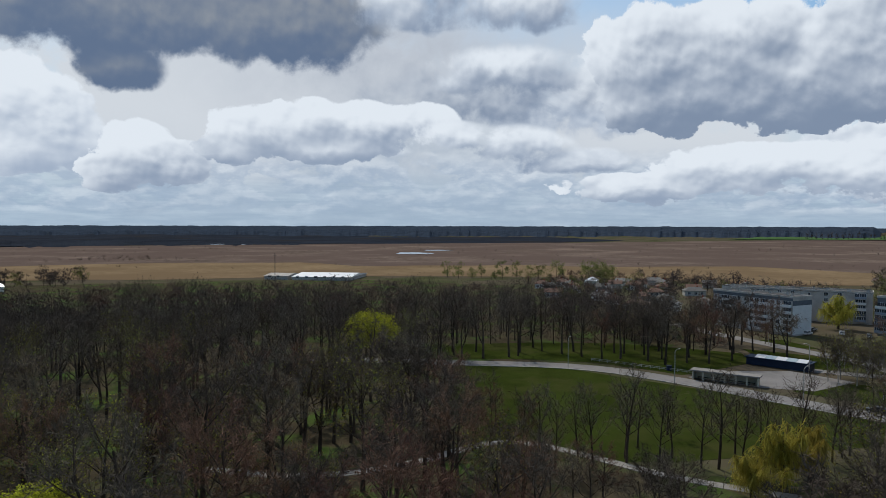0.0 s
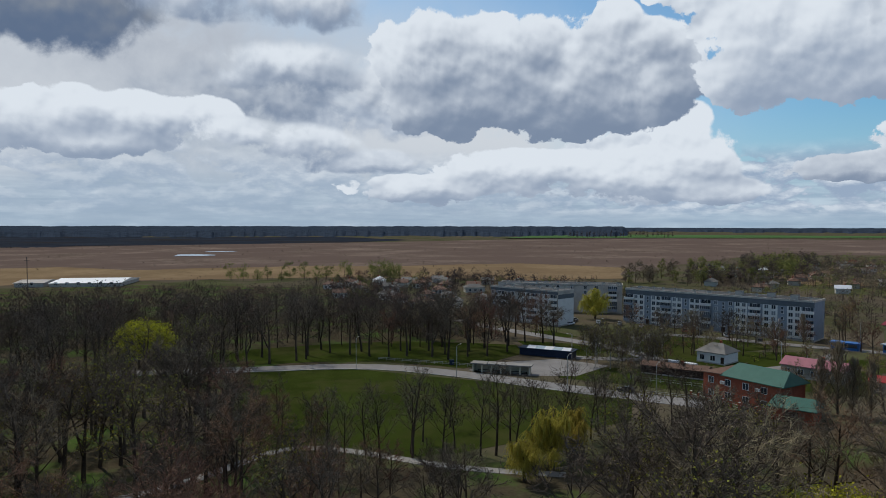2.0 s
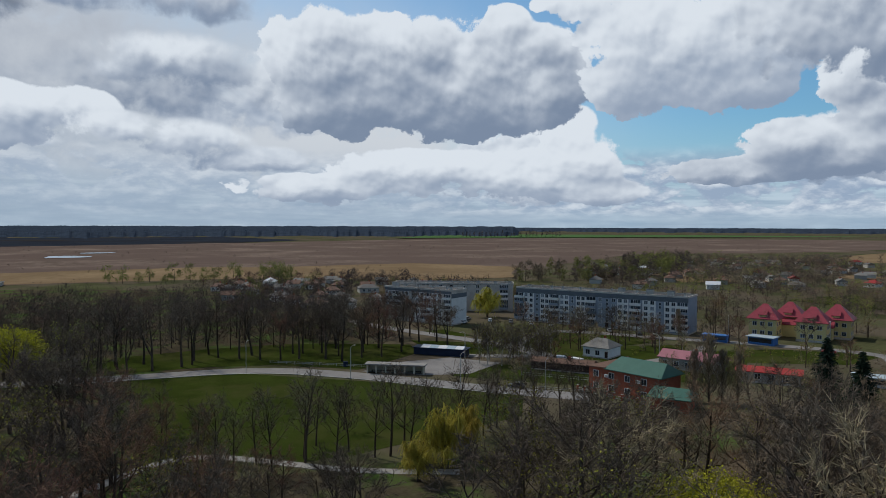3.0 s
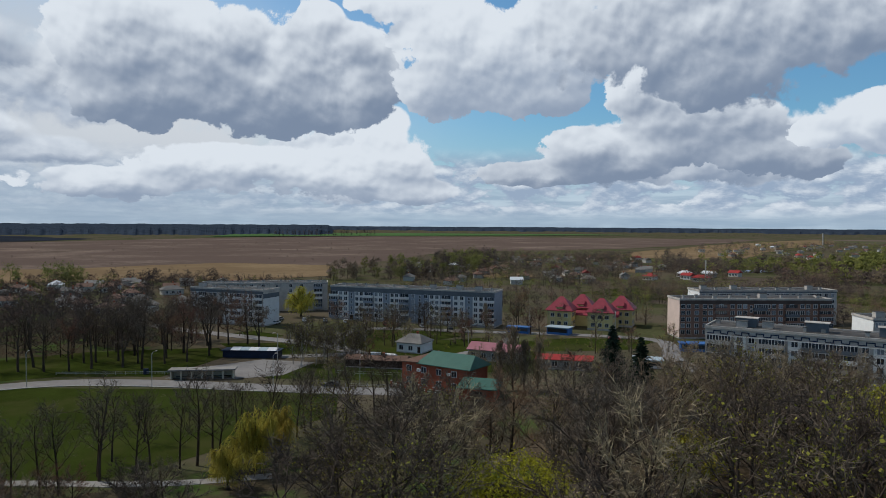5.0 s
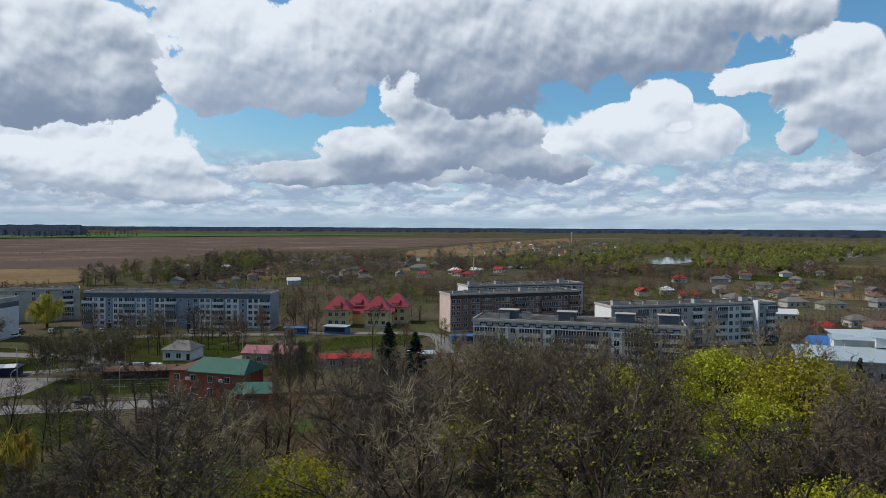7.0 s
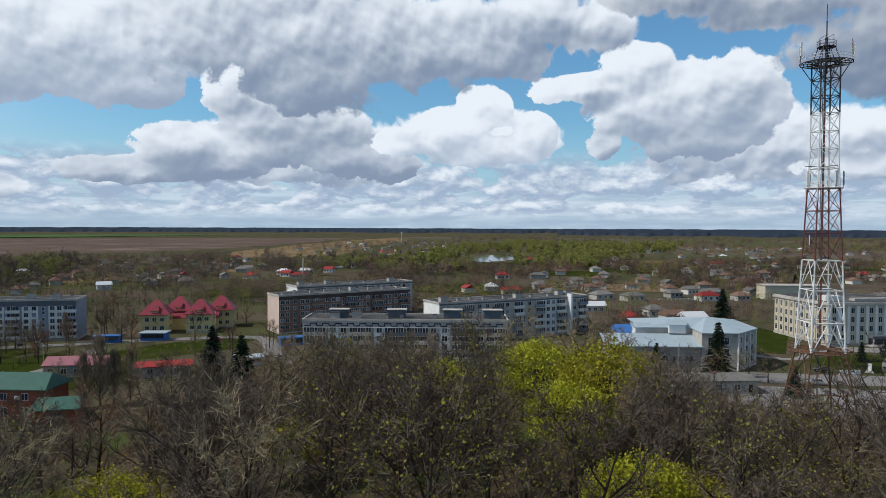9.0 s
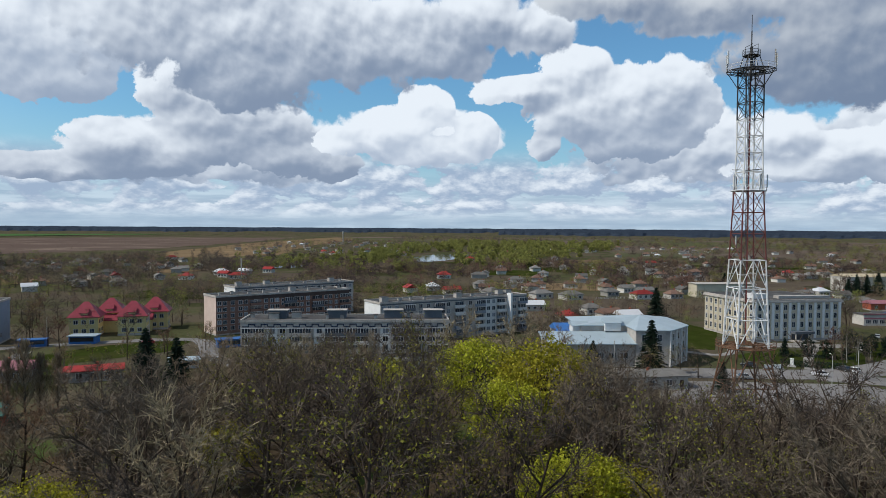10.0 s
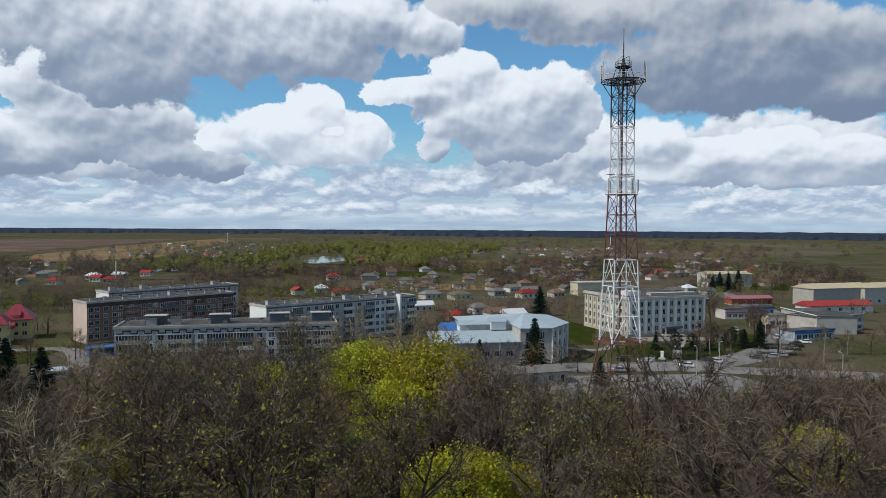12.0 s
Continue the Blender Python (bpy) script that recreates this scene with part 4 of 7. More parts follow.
def town_hall():
    p0, p1 = (271.5, -56.5), (285.8, -89.2)
    L, D, H = length(p0, p1), 32.0, 15.2
    hall = empty("town_hall", along(p0, p1), "four-storey cream and grey public building with white pilasters", "public building")
    part("wall", Shape().box(0, L, 0, D, 0, H - 1.1, CREAM), hall)
    part("side_wall", Shape().box(-0.06, -0.001, 0.02, D - 0.02, 0.4, H - 1.12, CREAM), hall, None, "cream plaster side wall")
    part("cornice", Shape().box(-0.7, L + 0.7, -0.7, D + 0.7, H - 1.1, H - 0.6, CONCRETE).box(-0.4, L + 0.4, -0.4, D + 0.4, H - 0.6, H, CONCRETE), hall)
    part("roof", Shape().box(0.3, L - 0.3, 0.3, D - 0.3, H, H + 0.08, FELT).box(2, 8, 4, 9, H + 0.08, H + 1.8, PALE_WALL).box(12, L - 2, 3, 6, H + 0.08, H + 1.0, CONCRETE), hall, None, "dark felt roof with low roof housings")
    part("plinth", Shape().box(-0.2, L + 0.2, -0.2, D + 0.2, 0, 0.9, CONCRETE), hall)
    n = 10
    pil = Shape().box(-0.45, 0.45, -0.45, 0, 0.9, H - 1.1, WHITE).mesh("pilaster")
    for i in range(n + 1):
        part("pilaster", pil, hall, (0.5 + (L - 1) * i / n, 0, 0))
    for i in range(n):
        for k in range(4):
            window(WIN_TALL, hall, (0.5 + (L - 1) * (i + 0.5) / n, -0.004, 1.9 + k * 3.15))
    side = Shape().box(-0.35, 0.35, -0.3, 0, 0.9, H - 1.1, CREAM).mesh("pilaster")
    for i in range(10):
        at = pose(-0.062, D * (i + 0.5) / 10, 0, 0, 0, -90)
        part("pilaster", side, hall, at @ Matrix.Translation((1.3, 0, 0)))
        for k in range(4):
            window(WIN_TALL, hall, at @ Matrix.Translation((-0.2, -0.004, 1.9 + k * 3.15)))
    part("entrance_canopy", Shape().box(-4, 4, -3.2, -0.46, 2.9, 3.7, SLATE).box(-3.7, -3.3, -3, -2.6, 0, 2.9, CONCRETE).box(3.3, 3.7, -3, -2.6, 0, 2.9, CONCRETE).box(-3.3, 3.3, -0.6, -0.46, 0.1, 2.9, GLASS), hall, (L * 0.52, 0, 0), "dark flat canopy over glazed doors")
    part("steps", Shape().box(-5, 5, -4.6, -0.46, 0, 0.18, CONCRETE).box(-4.6, 4.6, -4.2, -0.46, 0.18, 0.36, CONCRETE), hall, (L * 0.52, 0, 0.1))
    part("flagpole", Shape().bar((0, 0, 0), (0, 0, 6), 0.06, STEEL_WHITE), hall, (1.5, 1.5, H))


def culture_house():
    p0, p1 = (208.5, 4.5), (215.2, -22.0)
    L = length(p0, p1)
    hall = empty("culture_house", along(p0, p1), "grey hall with a pale blue metal roof and a lower wing", "public building")
    part("wing_wall", Shape().box(-9, L - 10.02, 0.6, 9.6, 0, 7.0, CONCRETE), hall)
    v = [(-10, -0.4, 7.0), (L - 9.6, -0.4, 7.0), (L - 9.6, 9.9, 9.2), (-10, 9.9, 9.2)]
    v += [(x, y, z - 0.25) for x, y, z in v]
    part("wing_roof", Shape().faces(v, [(0, 1, 2, 3), (7, 6, 5, 4), (0, 4, 5, 1), (1, 5, 6, 2), (2, 6, 7, 3), (3, 7, 4, 0)], ICE_ROOF), hall, None, "pale blue lean-to metal roof")
    plan = [(L - 10, 0.0), (L, 0.0), (L + 9, 10.6), (L + 9, 30), (L - 24, 30), (L - 24, 10.0), (L - 10, 10.0)]
    n = len(plan)
    walls = [(x, y, z) for z in (0.0, 10.8) for x, y in plan]
    part("hall_wall", Shape().faces(walls, [(i, (i + 1) % n, n + (i + 1) % n, n + i) for i in range(n)] + [tuple(range(n, 2 * n))], CONCRETE), hall, None, "grey plastered hall wall with a splayed corner")
    # low roof: eaves stand out, hips run up to a short ridge
    mid = Vector((L - 4, 16))
    rim = [mid + (Vector(q) - mid) * 1.045 for q in plan]
    roof = [(q.x, q.y, z) for z in (10.82, 11.05) for q in rim] + [(L - 4, 16, 13.6)]
    part("hall_roof", Shape().faces(roof, [(i, (i + 1) % n, n + (i + 1) % n, n + i) for i in range(n)] + [(n + i, n + (i + 1) % n, 2 * n) for i in range(n)], ICE_ROOF), hall, None, "pale blue hipped metal roof")
    part("dormer", Shape().box(-2.4, 2.4, 0, 5, 0, 2.4, WHITE).gable(-2.4, 2.4, 0, 5, 2.59, 3.9, ICE_ROOF, 0.3), hall, (L - 14.5, 8.8, 9.4), "white gabled dormer")
    part("dormer", Shape().box(-2.4, 2.4, 0, 5, 0, 2.0, WHITE).gable(-2.4, 2.4, 0, 5, 2.19, 3.3, ICE_ROOF, 0.3), hall, (L - 24, 11.0, 8.6), "white gabled dormer")
    part("rear_wall", Shape().box(-3, L - 24.02, 16, 28, 0, 8.0, CONCRETE), hall)
    part("rear_roof", Shape().gable(-3, L - 24.4, 16, 28, 8.19, 10.2, BLUE_SHEET, 0.3), hall, None, "blue sheeted gable roof")
    for i in range(7):
        window(WIN_WIDE, hall, (-7.5 + i * 3.6, 0.596, 2.6))
    for k in range(3):
        for i in range(2):
            window(WIN_TALL, hall, (L - 7.6 + 4.6 * i, -0.004, 1.4 + 3.2 * k))
        for f in (0.2, 0.5, 0.8):
            window(WIN_TALL, hall, pose(L + 9 * f + 0.003, 10.6 * f - 0.003, 1.4 + 3.2 * k, 0, 0, math.degrees(math.atan2(10.6, 9))))
    for f in (0.02, 0.35, 0.65, 0.98):
        part("pilaster", Shape().box(-0.3, 0.3, -0.35, 0, 0, 10.8, PALE_WALL), hall, pose(L + 9 * f, 10.6 * f, 0, 0, 0, math.degrees(math.atan2(10.6, 9))))


def pavilion(w, d, eave, apex, at, parent):
    s = Shape().box(-w / 2, w / 2, -d / 2, d / 2, 0, eave, YELLOW).box(-w / 2 - 0.1, w / 2 + 0.1, -d / 2 - 0.1, d / 2 + 0.1, 0, 0.8, CONCRETE)
    wall = part("wall", s, parent, at)
    part("roof", Shape().gable(-w / 2, w / 2, -d / 2, d / 2, eave, apex, PINK_TILE, 0.9, w / 2 + 0.1), parent, at, "steep raspberry-red tiled pyramid roof")
    part("dormer", Shape().gable(-1.4, 1.4, -1.6, 1.6, 0, 1.5, PINK_TILE, 0.2).box(-1.2, 1.2, -1.5, 1.5, -0.8, -0.181, YELLOW), parent, at @ Matrix.Translation((0, -d / 2 + 1.4, eave + 1.5)))
    for k in range(2):
        for q in (-0.28, 0.0, 0.28):
            window(WIN, parent, at @ Matrix.Translation((w * q, -d / 2 - 0.004, 1.4 + 3.2 * k)))
            window(WIN, parent, at @ pose(-w / 2 - 0.004, d * q, 1.4 + 3.2 * k, 0, 0, -90))
            window(WIN, parent, at @ pose(w / 2 + 0.004, d * q, 1.4 + 3.2 * k, 0, 0, 90))
    return wall


def kindergarten():
    m = along((217, 186), (229.5, 162))
    house = empty("kindergarten", m, "yellow two-storey house with four raspberry-red pyramid roofs", "house")
    for x, y in ((5.3, 5.5), (11.5, 18.5), (21.5, 5.5), (27.5, 19.0)):
        pavilion(9.6, 9.6, 7.2, 12.4, Matrix.Translation((x, y, 0)), house)
    part("linking_wall", Shape().box(7.0, 27, 10, 17, 0, 4.4, YELLOW), house)
    part("linking_roof", Shape().gable(7.0, 27, 10, 17, 4.6, 6.6, PINK_TILE, 0.4), house)


def brick_house():
    p0, p1 = (110.5, 142.5), (115.6, 123.0)
    L = length(p0, p1)
    house = empty("brick_house", along(p0, p1), "red brick two-storey house with a green metal roof", "house")
    part("wall", Shape().box(0, L, 0, 9, 0, 6.3, RED_BRICK), house)
    part("roof", Shape().gable(5.5, L, 0.2, 9, 6.32, 9.0, GREEN_ROOF, 0.7, 1.6), house, None, "dark green hipped metal roof")
    v = [(-0.5, -0.5, 6.32), (5.2, -0.5, 6.6), (5.2, 9.5, 8.2), (-0.5, 9.5, 6.32)]
    v += [(x, y, z - 0.2) for x, y, z in v]
    part("lean_roof", Shape().faces(v, [(0, 1, 2, 3), (7, 6, 5, 4), (0, 4, 5, 1), (1, 5, 6, 2), (2, 6, 7, 3), (3, 7, 4, 0)], RUST_ROOF), house, None, "reddish-brown sloping roof")
    for i in range(4):
        window(WIN, house, (2.2 + i * 4.6, -0.004, 4.0))
        window(WIN, house, (2.2 + i * 4.6, -0.004, 1.0))
    for x in (5.4, 14.5):
        part("air_conditioner", Shape().box(-0.5, 0.5, -0.45, 0, 0, 0.7, WHITE).box(-0.3, 0.3, -0.47, -0.451, 0.1, 0.6, CONCRETE), house, (x, -0.002, 4.2), "white air conditioner on the wall")
    annex = empty("garage_annex", along((111.4, 121.8), (115.8, 115.0)), "low brick annex with a green metal roof", "annex")
    part("wall", Shape().box(0, 8.6, 0, 7, 0, 3.0, RED_BRICK), annex)
    part("roof", Shape().gable(0, 8.6, 0, 7, 3.02, 4.8, GREEN_ROOF, 0.6, 1.0), annex, None, "green metal roof")
    part("door", Shape().box(-1.3, 1.3, -0.06, 0, 0, 2.3, DARK_WOOD), annex, (4.3, -0.002, 0))
    fence = empty("brick_fence", along((107.4, 143), (113.0, 121.5)), "low fence with red brick posts before the house", "fence")
    post = Shape().box(-0.2, 0.2, -0.2, 0.2, 0, 1.5, RED_BRICK).box(-0.26, 0.26, -0.26, 0.26, 1.5, 1.6, CONCRETE).mesh("post")
    rail = Shape().box(0.2, 2.0, -0.03, 0.03, 0.9, 0.96, STEEL_WHITE).box(0.2, 2.0, -0.03, 0.03, 0.3, 0.36, STEEL_WHITE).mesh("rail")
    for i in range(11):
        part("post", post, fence, (i * 2.2, 0, 0))
        if i < 10:
            part("rail", rail, fence, (i * 2.2, 0, 0))


def small_house(name, p0, p1, D, eave, apex, wall, roof, label, category="house", hip=0.0, windows=2, turn_ridge=False):
    """A single-storey house: wall, plinth, roof, chimney, door and windows on its front."""
    L = length(p0, p1)
    house = empty(name, along(p0, p1), label, category)
    part("wall", Shape().box(0, L, 0, D, 0, eave, wall).box(-0.08, L + 0.08, -0.08, D + 0.08, 0, 0.4, CONCRETE), house)
    part("roof", Shape().gable(0, L, 0, D, eave + 0.19, apex, roof, 0.5, hip), house)
    if not hip:
        v = [(0, 0, eave), (0, D, eave), (0, D / 2, apex - 0.25), (L, 0, eave), (L, D, eave), (L, D / 2, apex - 0.25)]
        part("gable_wall", Shape().faces(v, [(0, 2, 1), (3, 4, 5)], wall), house)
    part("chimney", Shape().box(-0.3, 0.3, -0.3, 0.3, 0, 1.6, RED_BRICK), house, (L * 0.6, D * 0.55, apex - 0.9))
    for i in range(windows):
        window(WIN, house, (L * (i + 0.5) / (windows + 0.6), -0.004, 1.0))
    part("door", Shape().box(-0.5, 0.5, -0.06, 0, 0, 2.1, DARK_WOOD), house, (L * 0.92, -0.002, 0.2))
    return house


town_hall()
culture_house()
kindergarten()
brick_house()
small_house("cottage", (137.4, 180.5), (141.0, 172.5), 8.5, 3.2, 5.8, WHITE, SLATE_ROOF, "small white cottage with a grey hipped roof", hip=3.0)
small_house("shop", (146.8, 156.5), (153.2, 142.5), 7.5, 3.2, 5.2, OFF_WHITE, PINK_PALE, "white shop with a faded pink metal roof", "shop", windows=4)
small_house("shop", (153.0, 134.0), (162.0, 121.5), 6.0, 2.8, 4.0, OFF_WHITE, RED_ROOF, "long low building with a bright red metal roof", "shop", windows=4)
small_house("shed", (111.5, 170.5), (122.5, 157.0), 5.5, 2.3, 3.4, DARK_WOOD, RUST_ROOF, "long dark shed with a dull red and white sheet roof", "shed", windows=0)


def kiosk(p0, p1, D, H, wall, roof, label):
    k = empty("kiosk", along(p0, p1), label, "kiosk")
    L = length(p0, p1)
    part("wall", Shape().box(0, L, 0, D, 0, H, wall), k)
    part("roof", Shape().box(-0.5, L + 0.5, -0.8, D + 0.4, H, H + 0.22, roof), k)
    part("shop_window", Shape().box(0.4, L - 0.4, -0.05, 0, 0.9, H - 0.4, GLASS), k)


kiosk((204.8, 175.0), (207.6, 167.0), 5, 2.7, BLUE_SHEET, ICE_ROOF, "small blue kiosk with a pale flat roof")
kiosk((195.0, 186.0), (199.0, 179.0), 3, 2.4, BLUE_SHEET, BLUE_SHEET, "low blue market kiosk")
kiosk((211.0, 122.5), (217.5, 114.5), 4, 2.6, BLUE_SHEET, BLUE_SHEET, "bright blue garage kiosk beside the brown block")
kiosk((176.0, 117.0), (180.5, 110.5), 5, 2.4, ICE_ROOF, ICE_ROOF, "pale blue kiosk behind spruces")


def bus_stop():
    p0, p1 = (66.5, 185.5), (80.0, 176.5)
    L = length(p0, p1)
    stop = empty("bus_stop", along(p0, p1), "long low concrete bus stop with a flat slab roof", "bus stop")
    part("back_wall", Shape().box(0, L, 2.4, 2.7, 0.1, 2.4, CREAM).box(0, 0.3, 0, 2.4, 0.1, 2.4, CREAM).box(L - 0.3, L, 0, 2.4, 0.1, 2.4, CREAM), stop)
    part("roof", Shape().box(-0.5, L + 0.5, -0.6, 3.2, 2.4, 2.75, PAVING), stop, None, "pale flat concrete roof slab")
    post = Shape().box(-0.2, 0.2, -0.2, 0.2, 0.1, 2.4, CREAM).mesh("post")
    for i in range(1, 6):
        part("post", post, stop, (L * i / 6, 0.2, 0))
    part("bench", Shape().box(1, L - 1, 1.7, 2.2, 0.5, 0.58, DARK_WOOD).box(1.2, 1.3, 1.8, 2.1, 0.1, 0.5, DARK_WOOD).box(L - 1.3, L - 1.2, 1.8, 2.1, 0.1, 0.5, DARK_WOOD), stop)


def market_shelter():
    p0, p1 = (90.0, 206.5), (102.5, 194.5)
    L = length(p0, p1)
    st = empty("market_shelter", along(p0, p1), "dark navy market shelter with bluish-white roof sheets", "shelter")
    part("wall", Shape().box(0, L, 0, 4.5, 0.1, 2.3, NAVY), st)
    for i in range(5):
        x0 = L * (0.15 + 0.165 * i)
        part("roof_sheet", Shape().gable(x0, x0 + L * 0.15, -0.3, 4.6, 2.5, 3.1, ICE_ROOF if i % 2 else SHED_ROOF, 0.1), st)
    part("roof", Shape().box(-0.4, L + 0.4, -0.6, 5.0, 2.3, 2.42, NAVY), st)


bus_stop()
market_shelter()


def long_shed(p0, p1, D, H, roof, wall, label, rise=1.2):
    k = empty("warehouse", along(p0, p1), label, "warehouse")
    L = length(p0, p1)
    part("wall", Shape().box(0, L, 0, D, 0, H, wall), k)
    part("roof", Shape().gable(0, L, 0, D, H + 0.19, H + rise, roof, 0.6), k)
    for i in range(int(L / 7)):
        window(WIN_WIDE, k, (4 + i * 7, -0.004, 1.6))


long_shed((-112, 520), (-68, 513.5), 46, 2.4, SHED_ROOF, CONCRETE, "wide warehouse with a bright sheet-metal roof", 2.0)
long_shed((-134, 525), (-116, 522), 26, 2.6, CONCRETE, CONCRETE, "low grey warehouse beside a bright one", 1.6)
long_shed((389, -178), (405, -216), 14, 9.6, TAN_ROOF, OFF_WHITE, "three-storey school with a tan metal roof", 2.4)
long_shed((399, -210), (414, -244), 14, 9.6, TAN_ROOF, OFF_WHITE, "three-storey school wing with a tan metal roof", 2.4)
long_shed((352, -160), (364, -196), 10, 4.0, RED_ROOF, OFF_WHITE, "low building with a long red metal roof", 2.4)
long_shed((505, -160), (516, -192), 16, 9.6, TAN_ROOF, OFF_WHITE, "white three-storey building with a tan roof", 1.8)
long_shed((436, -58), (446, -92), 12, 8.0, CONCRETE, CREAM, "cream two-storey building behind the town hall", 0.5)


def street_shop(p0, p1, D, H, wall, trim, label, storeys=2):
    k = empty("street_shop", along(p0, p1), label, "shop")
    L = length(p0, p1)
    part("wall", Shape().box(0, L, 0, D, 0, H, wall), k)
    part("roof", Shape().box(-0.3, L + 0.3, -0.3, D + 0.3, H, H + 0.25, FELT).box(-0.3, L + 0.3, -0.32, -0.1, H + 0.25, H + 0.6, trim), k)
    part("fascia", Shape().box(0.1, L - 0.1, -0.12, 0, 2.7, 3.4, trim), k)
    for i in range(int(L / 3)):
        for s in range(storeys):
            window(WIN_WIDE, k, (2 + i * 3, -0.004, 0.9 + s * 3.0))


street_shop((315, -131), (286, -133), 16, 7, OFF_WHITE, PALE_WALL, "grey-white two-storey shop row on the square")
street_shop((286, -133.5), (300, -158), 14, 6.4, CONCRETE, PALE_WALL, "grey concrete two-storey shop row")
street_shop((266, -116), (274, -134), 7, 3.6, ICE_ROOF, BLUE_SHEET, "small blue and white market pavilion", 1)
street_shop((330, -112), (333, -124), 8, 4.5, OFF_WHITE, PINK_PALE, "small pink and white street shop", 1)
street_shop((345, -124), (350, -142), 8, 3.6, ICE_ROOF, BLUE_SHEET, "pale blue market stall row", 1)
street_shop((306, -122), (308, -132), 6, 5.0, CREAM, OFF_WHITE, "small cream plastered street shop", 1)
small_house("market_stall", (392, -136), (398, -160), 7, 3.4, 5.0, RED_BRICK, PINK_PALE, "salmon-coloured brick market hall with faded roof", "stall", windows=4)
small_house("low_building", (180, -4), (188, -24), 9, 3.2, 4.0, OFF_WHITE, SLATE_ROOF, "low white building half hidden by trees at the tower", "building", windows=4)
small_house("low_building", (146, -12), (152, -26), 7, 3.4, 4.6, WHITE, SLATE_ROOF, "low white building hidden among bare trees", "building", windows=3)


# ---- the lattice tower ----
def lattice_tower():
    tower = empty("lattice_tower", pose(158.7, -31.9, 0.0, 0, 0, 15.4), "tall red and white lattice radio tower with platforms", "radio tower")

    def half(z):
        return 5.7 + (3.35 - 5.7) * z / 16 if z < 16 else (3.35 + (1.9 - 3.35) * (z - 16) / 40 if z < 56 else 1.9)

    def paint(z):
        return STEEL_RUST if z < 16 else STEEL_WHITE if z < 35 else STEEL_RED if z < 48.5 else STEEL_WHITE if z < 64 else STEEL_DARK

    corners = ((-1, -1), (1, -1), (1, 1), (-1, 1))
    levels = [0, 8, 16, 22, 28.5, 34.5, 40, 44.5, 49, 53, 57, 60.5, 64, 67.4, 70.8, 74]
    for a, b in zip(levels, levels[1:]):
        mat, ha, hb = paint((a + b) / 2), half(a), half(b)
        thick = 0.17 if b <= 30 else 0.13
        for i, (cx, cy) in enumerate(corners):
            dx, dy = corners[(i + 1) % 4]
            part("leg", Shape().bar((cx * ha, cy * ha, a), (cx * hb, cy * hb, b), thick * 1.15, mat, 6), tower)
            s = Shape()
            mid = ((cx + dx) / 2 * hb, (cy + dy) / 2 * hb, b)
            if b <= 35:
                s.bar((cx * ha, cy * ha, a), mid, thick * 0.75, mat)
                s.bar((dx * ha, dy * ha, a), mid, thick * 0.75, mat)
                m2 = (half((a + b) / 2), (a + b) / 2)
                s.bar((cx * m2[0], cy * m2[0], m2[1]), ((cx * 3 + dx) / 4 * m2[0], (cy * 3 + dy) / 4 * m2[0], m2[1]), thick * 0.5, mat)
                s.bar((dx * m2[0], dy * m2[0], m2[1]), ((dx * 3 + cx) / 4 * m2[0], (dy * 3 + cy) / 4 * m2[0], m2[1]), thick * 0.5, mat)
            else:
                s.bar((cx * ha, cy * ha, a), (dx * hb, dy * hb, b), thick * 0.6, mat)
                s.bar((dx * ha, dy * ha, a), (cx * hb, cy * hb, b), thick * 0.6, mat)
            part("cross_brace", s, tower)
            part("girt", Shape().bar((cx * hb, cy * hb, b), (dx * hb, dy * hb, b), thick * 0.75, mat), tower)
        part("ladder", Shape().bar((-0.25, 0.4, a), (-0.25, 0.4, b), 0.07, STEEL_DARK).bar((0.25, 0.4, a), (0.25, 0.4, b), 0.07, STEEL_DARK), tower)

    def platform(z, r, mat, deck, rail):
        s = Shape()
        n = 12 if r > 4 else 8
        ring = [(r * math.cos(2 * math.pi * (k + 0.5) / n), r * math.sin(2 * math.pi * (k + 0.5) / n)) for k in range(n)]
        for k in range(n):
            (x, y), (u, v) = ring[k], ring[(k + 1) % n]
            for q in (1.0, 0.86, 0.72, 0.58, 0.44):
                s.bar((x * q, y * q, z + 0.08), (u * q, v * q, z + 0.08), 0.1 if q == 1.0 else 0.07, deck)
            s.bar((x * 0.3, y * 0.3, z), (x, y, z), 0.09, deck)
        deck_ob = part("platform", s, tower)
        for k in range(n):
            x, y = ring[k]
            u, v = ring[(k + 1) % n]
            s = Shape().bar((x, y, z + 0.16), (x, y, z + 1.25), 0.05, rail)
            s.bar((x, y, z + 1.25), (u, v, z + 1.25), 0.05, rail).bar((x, y, z + 0.7), (u, v, z + 0.7), 0.04, rail)
            part("railing", s, deck_ob)
        h = half(z - 3.2)
        for cx, cy in corners:
            part("bracket", Shape().bar((cx * h, cy * h, z - 3.2), (cx * r * 0.68, cy * r * 0.68, z), 0.1, mat), deck_ob)

    platform(16.1, 6.1, STEEL_RUST, STEEL_RUST, STEEL_RUST)
    platform(49.0, 3.5, STEEL_WHITE, STEEL_WHITE, STEEL_WHITE)
    platform(74.0, 4.9, STEEL_DARK, STEEL_DARK, STEEL_WHITE)
    part("mast_foot", Shape().bar((0, 0, 72), (0, 0, 79.2), 0.28, STEEL_DARK, 8).bar((-1.2, -1.2, 74), (-0.3, -0.3, 78), 0.1, STEEL_DARK).bar((1.2, 1.2, 74), (0.3, 0.3, 78), 0.1, STEEL_DARK).bar((1.2, -1.2, 74), (0.3, -0.3, 78), 0.1, STEEL_DARK), tower)
    platform(77.2, 1.7, STEEL_DARK, STEEL_DARK, STEEL_DARK)
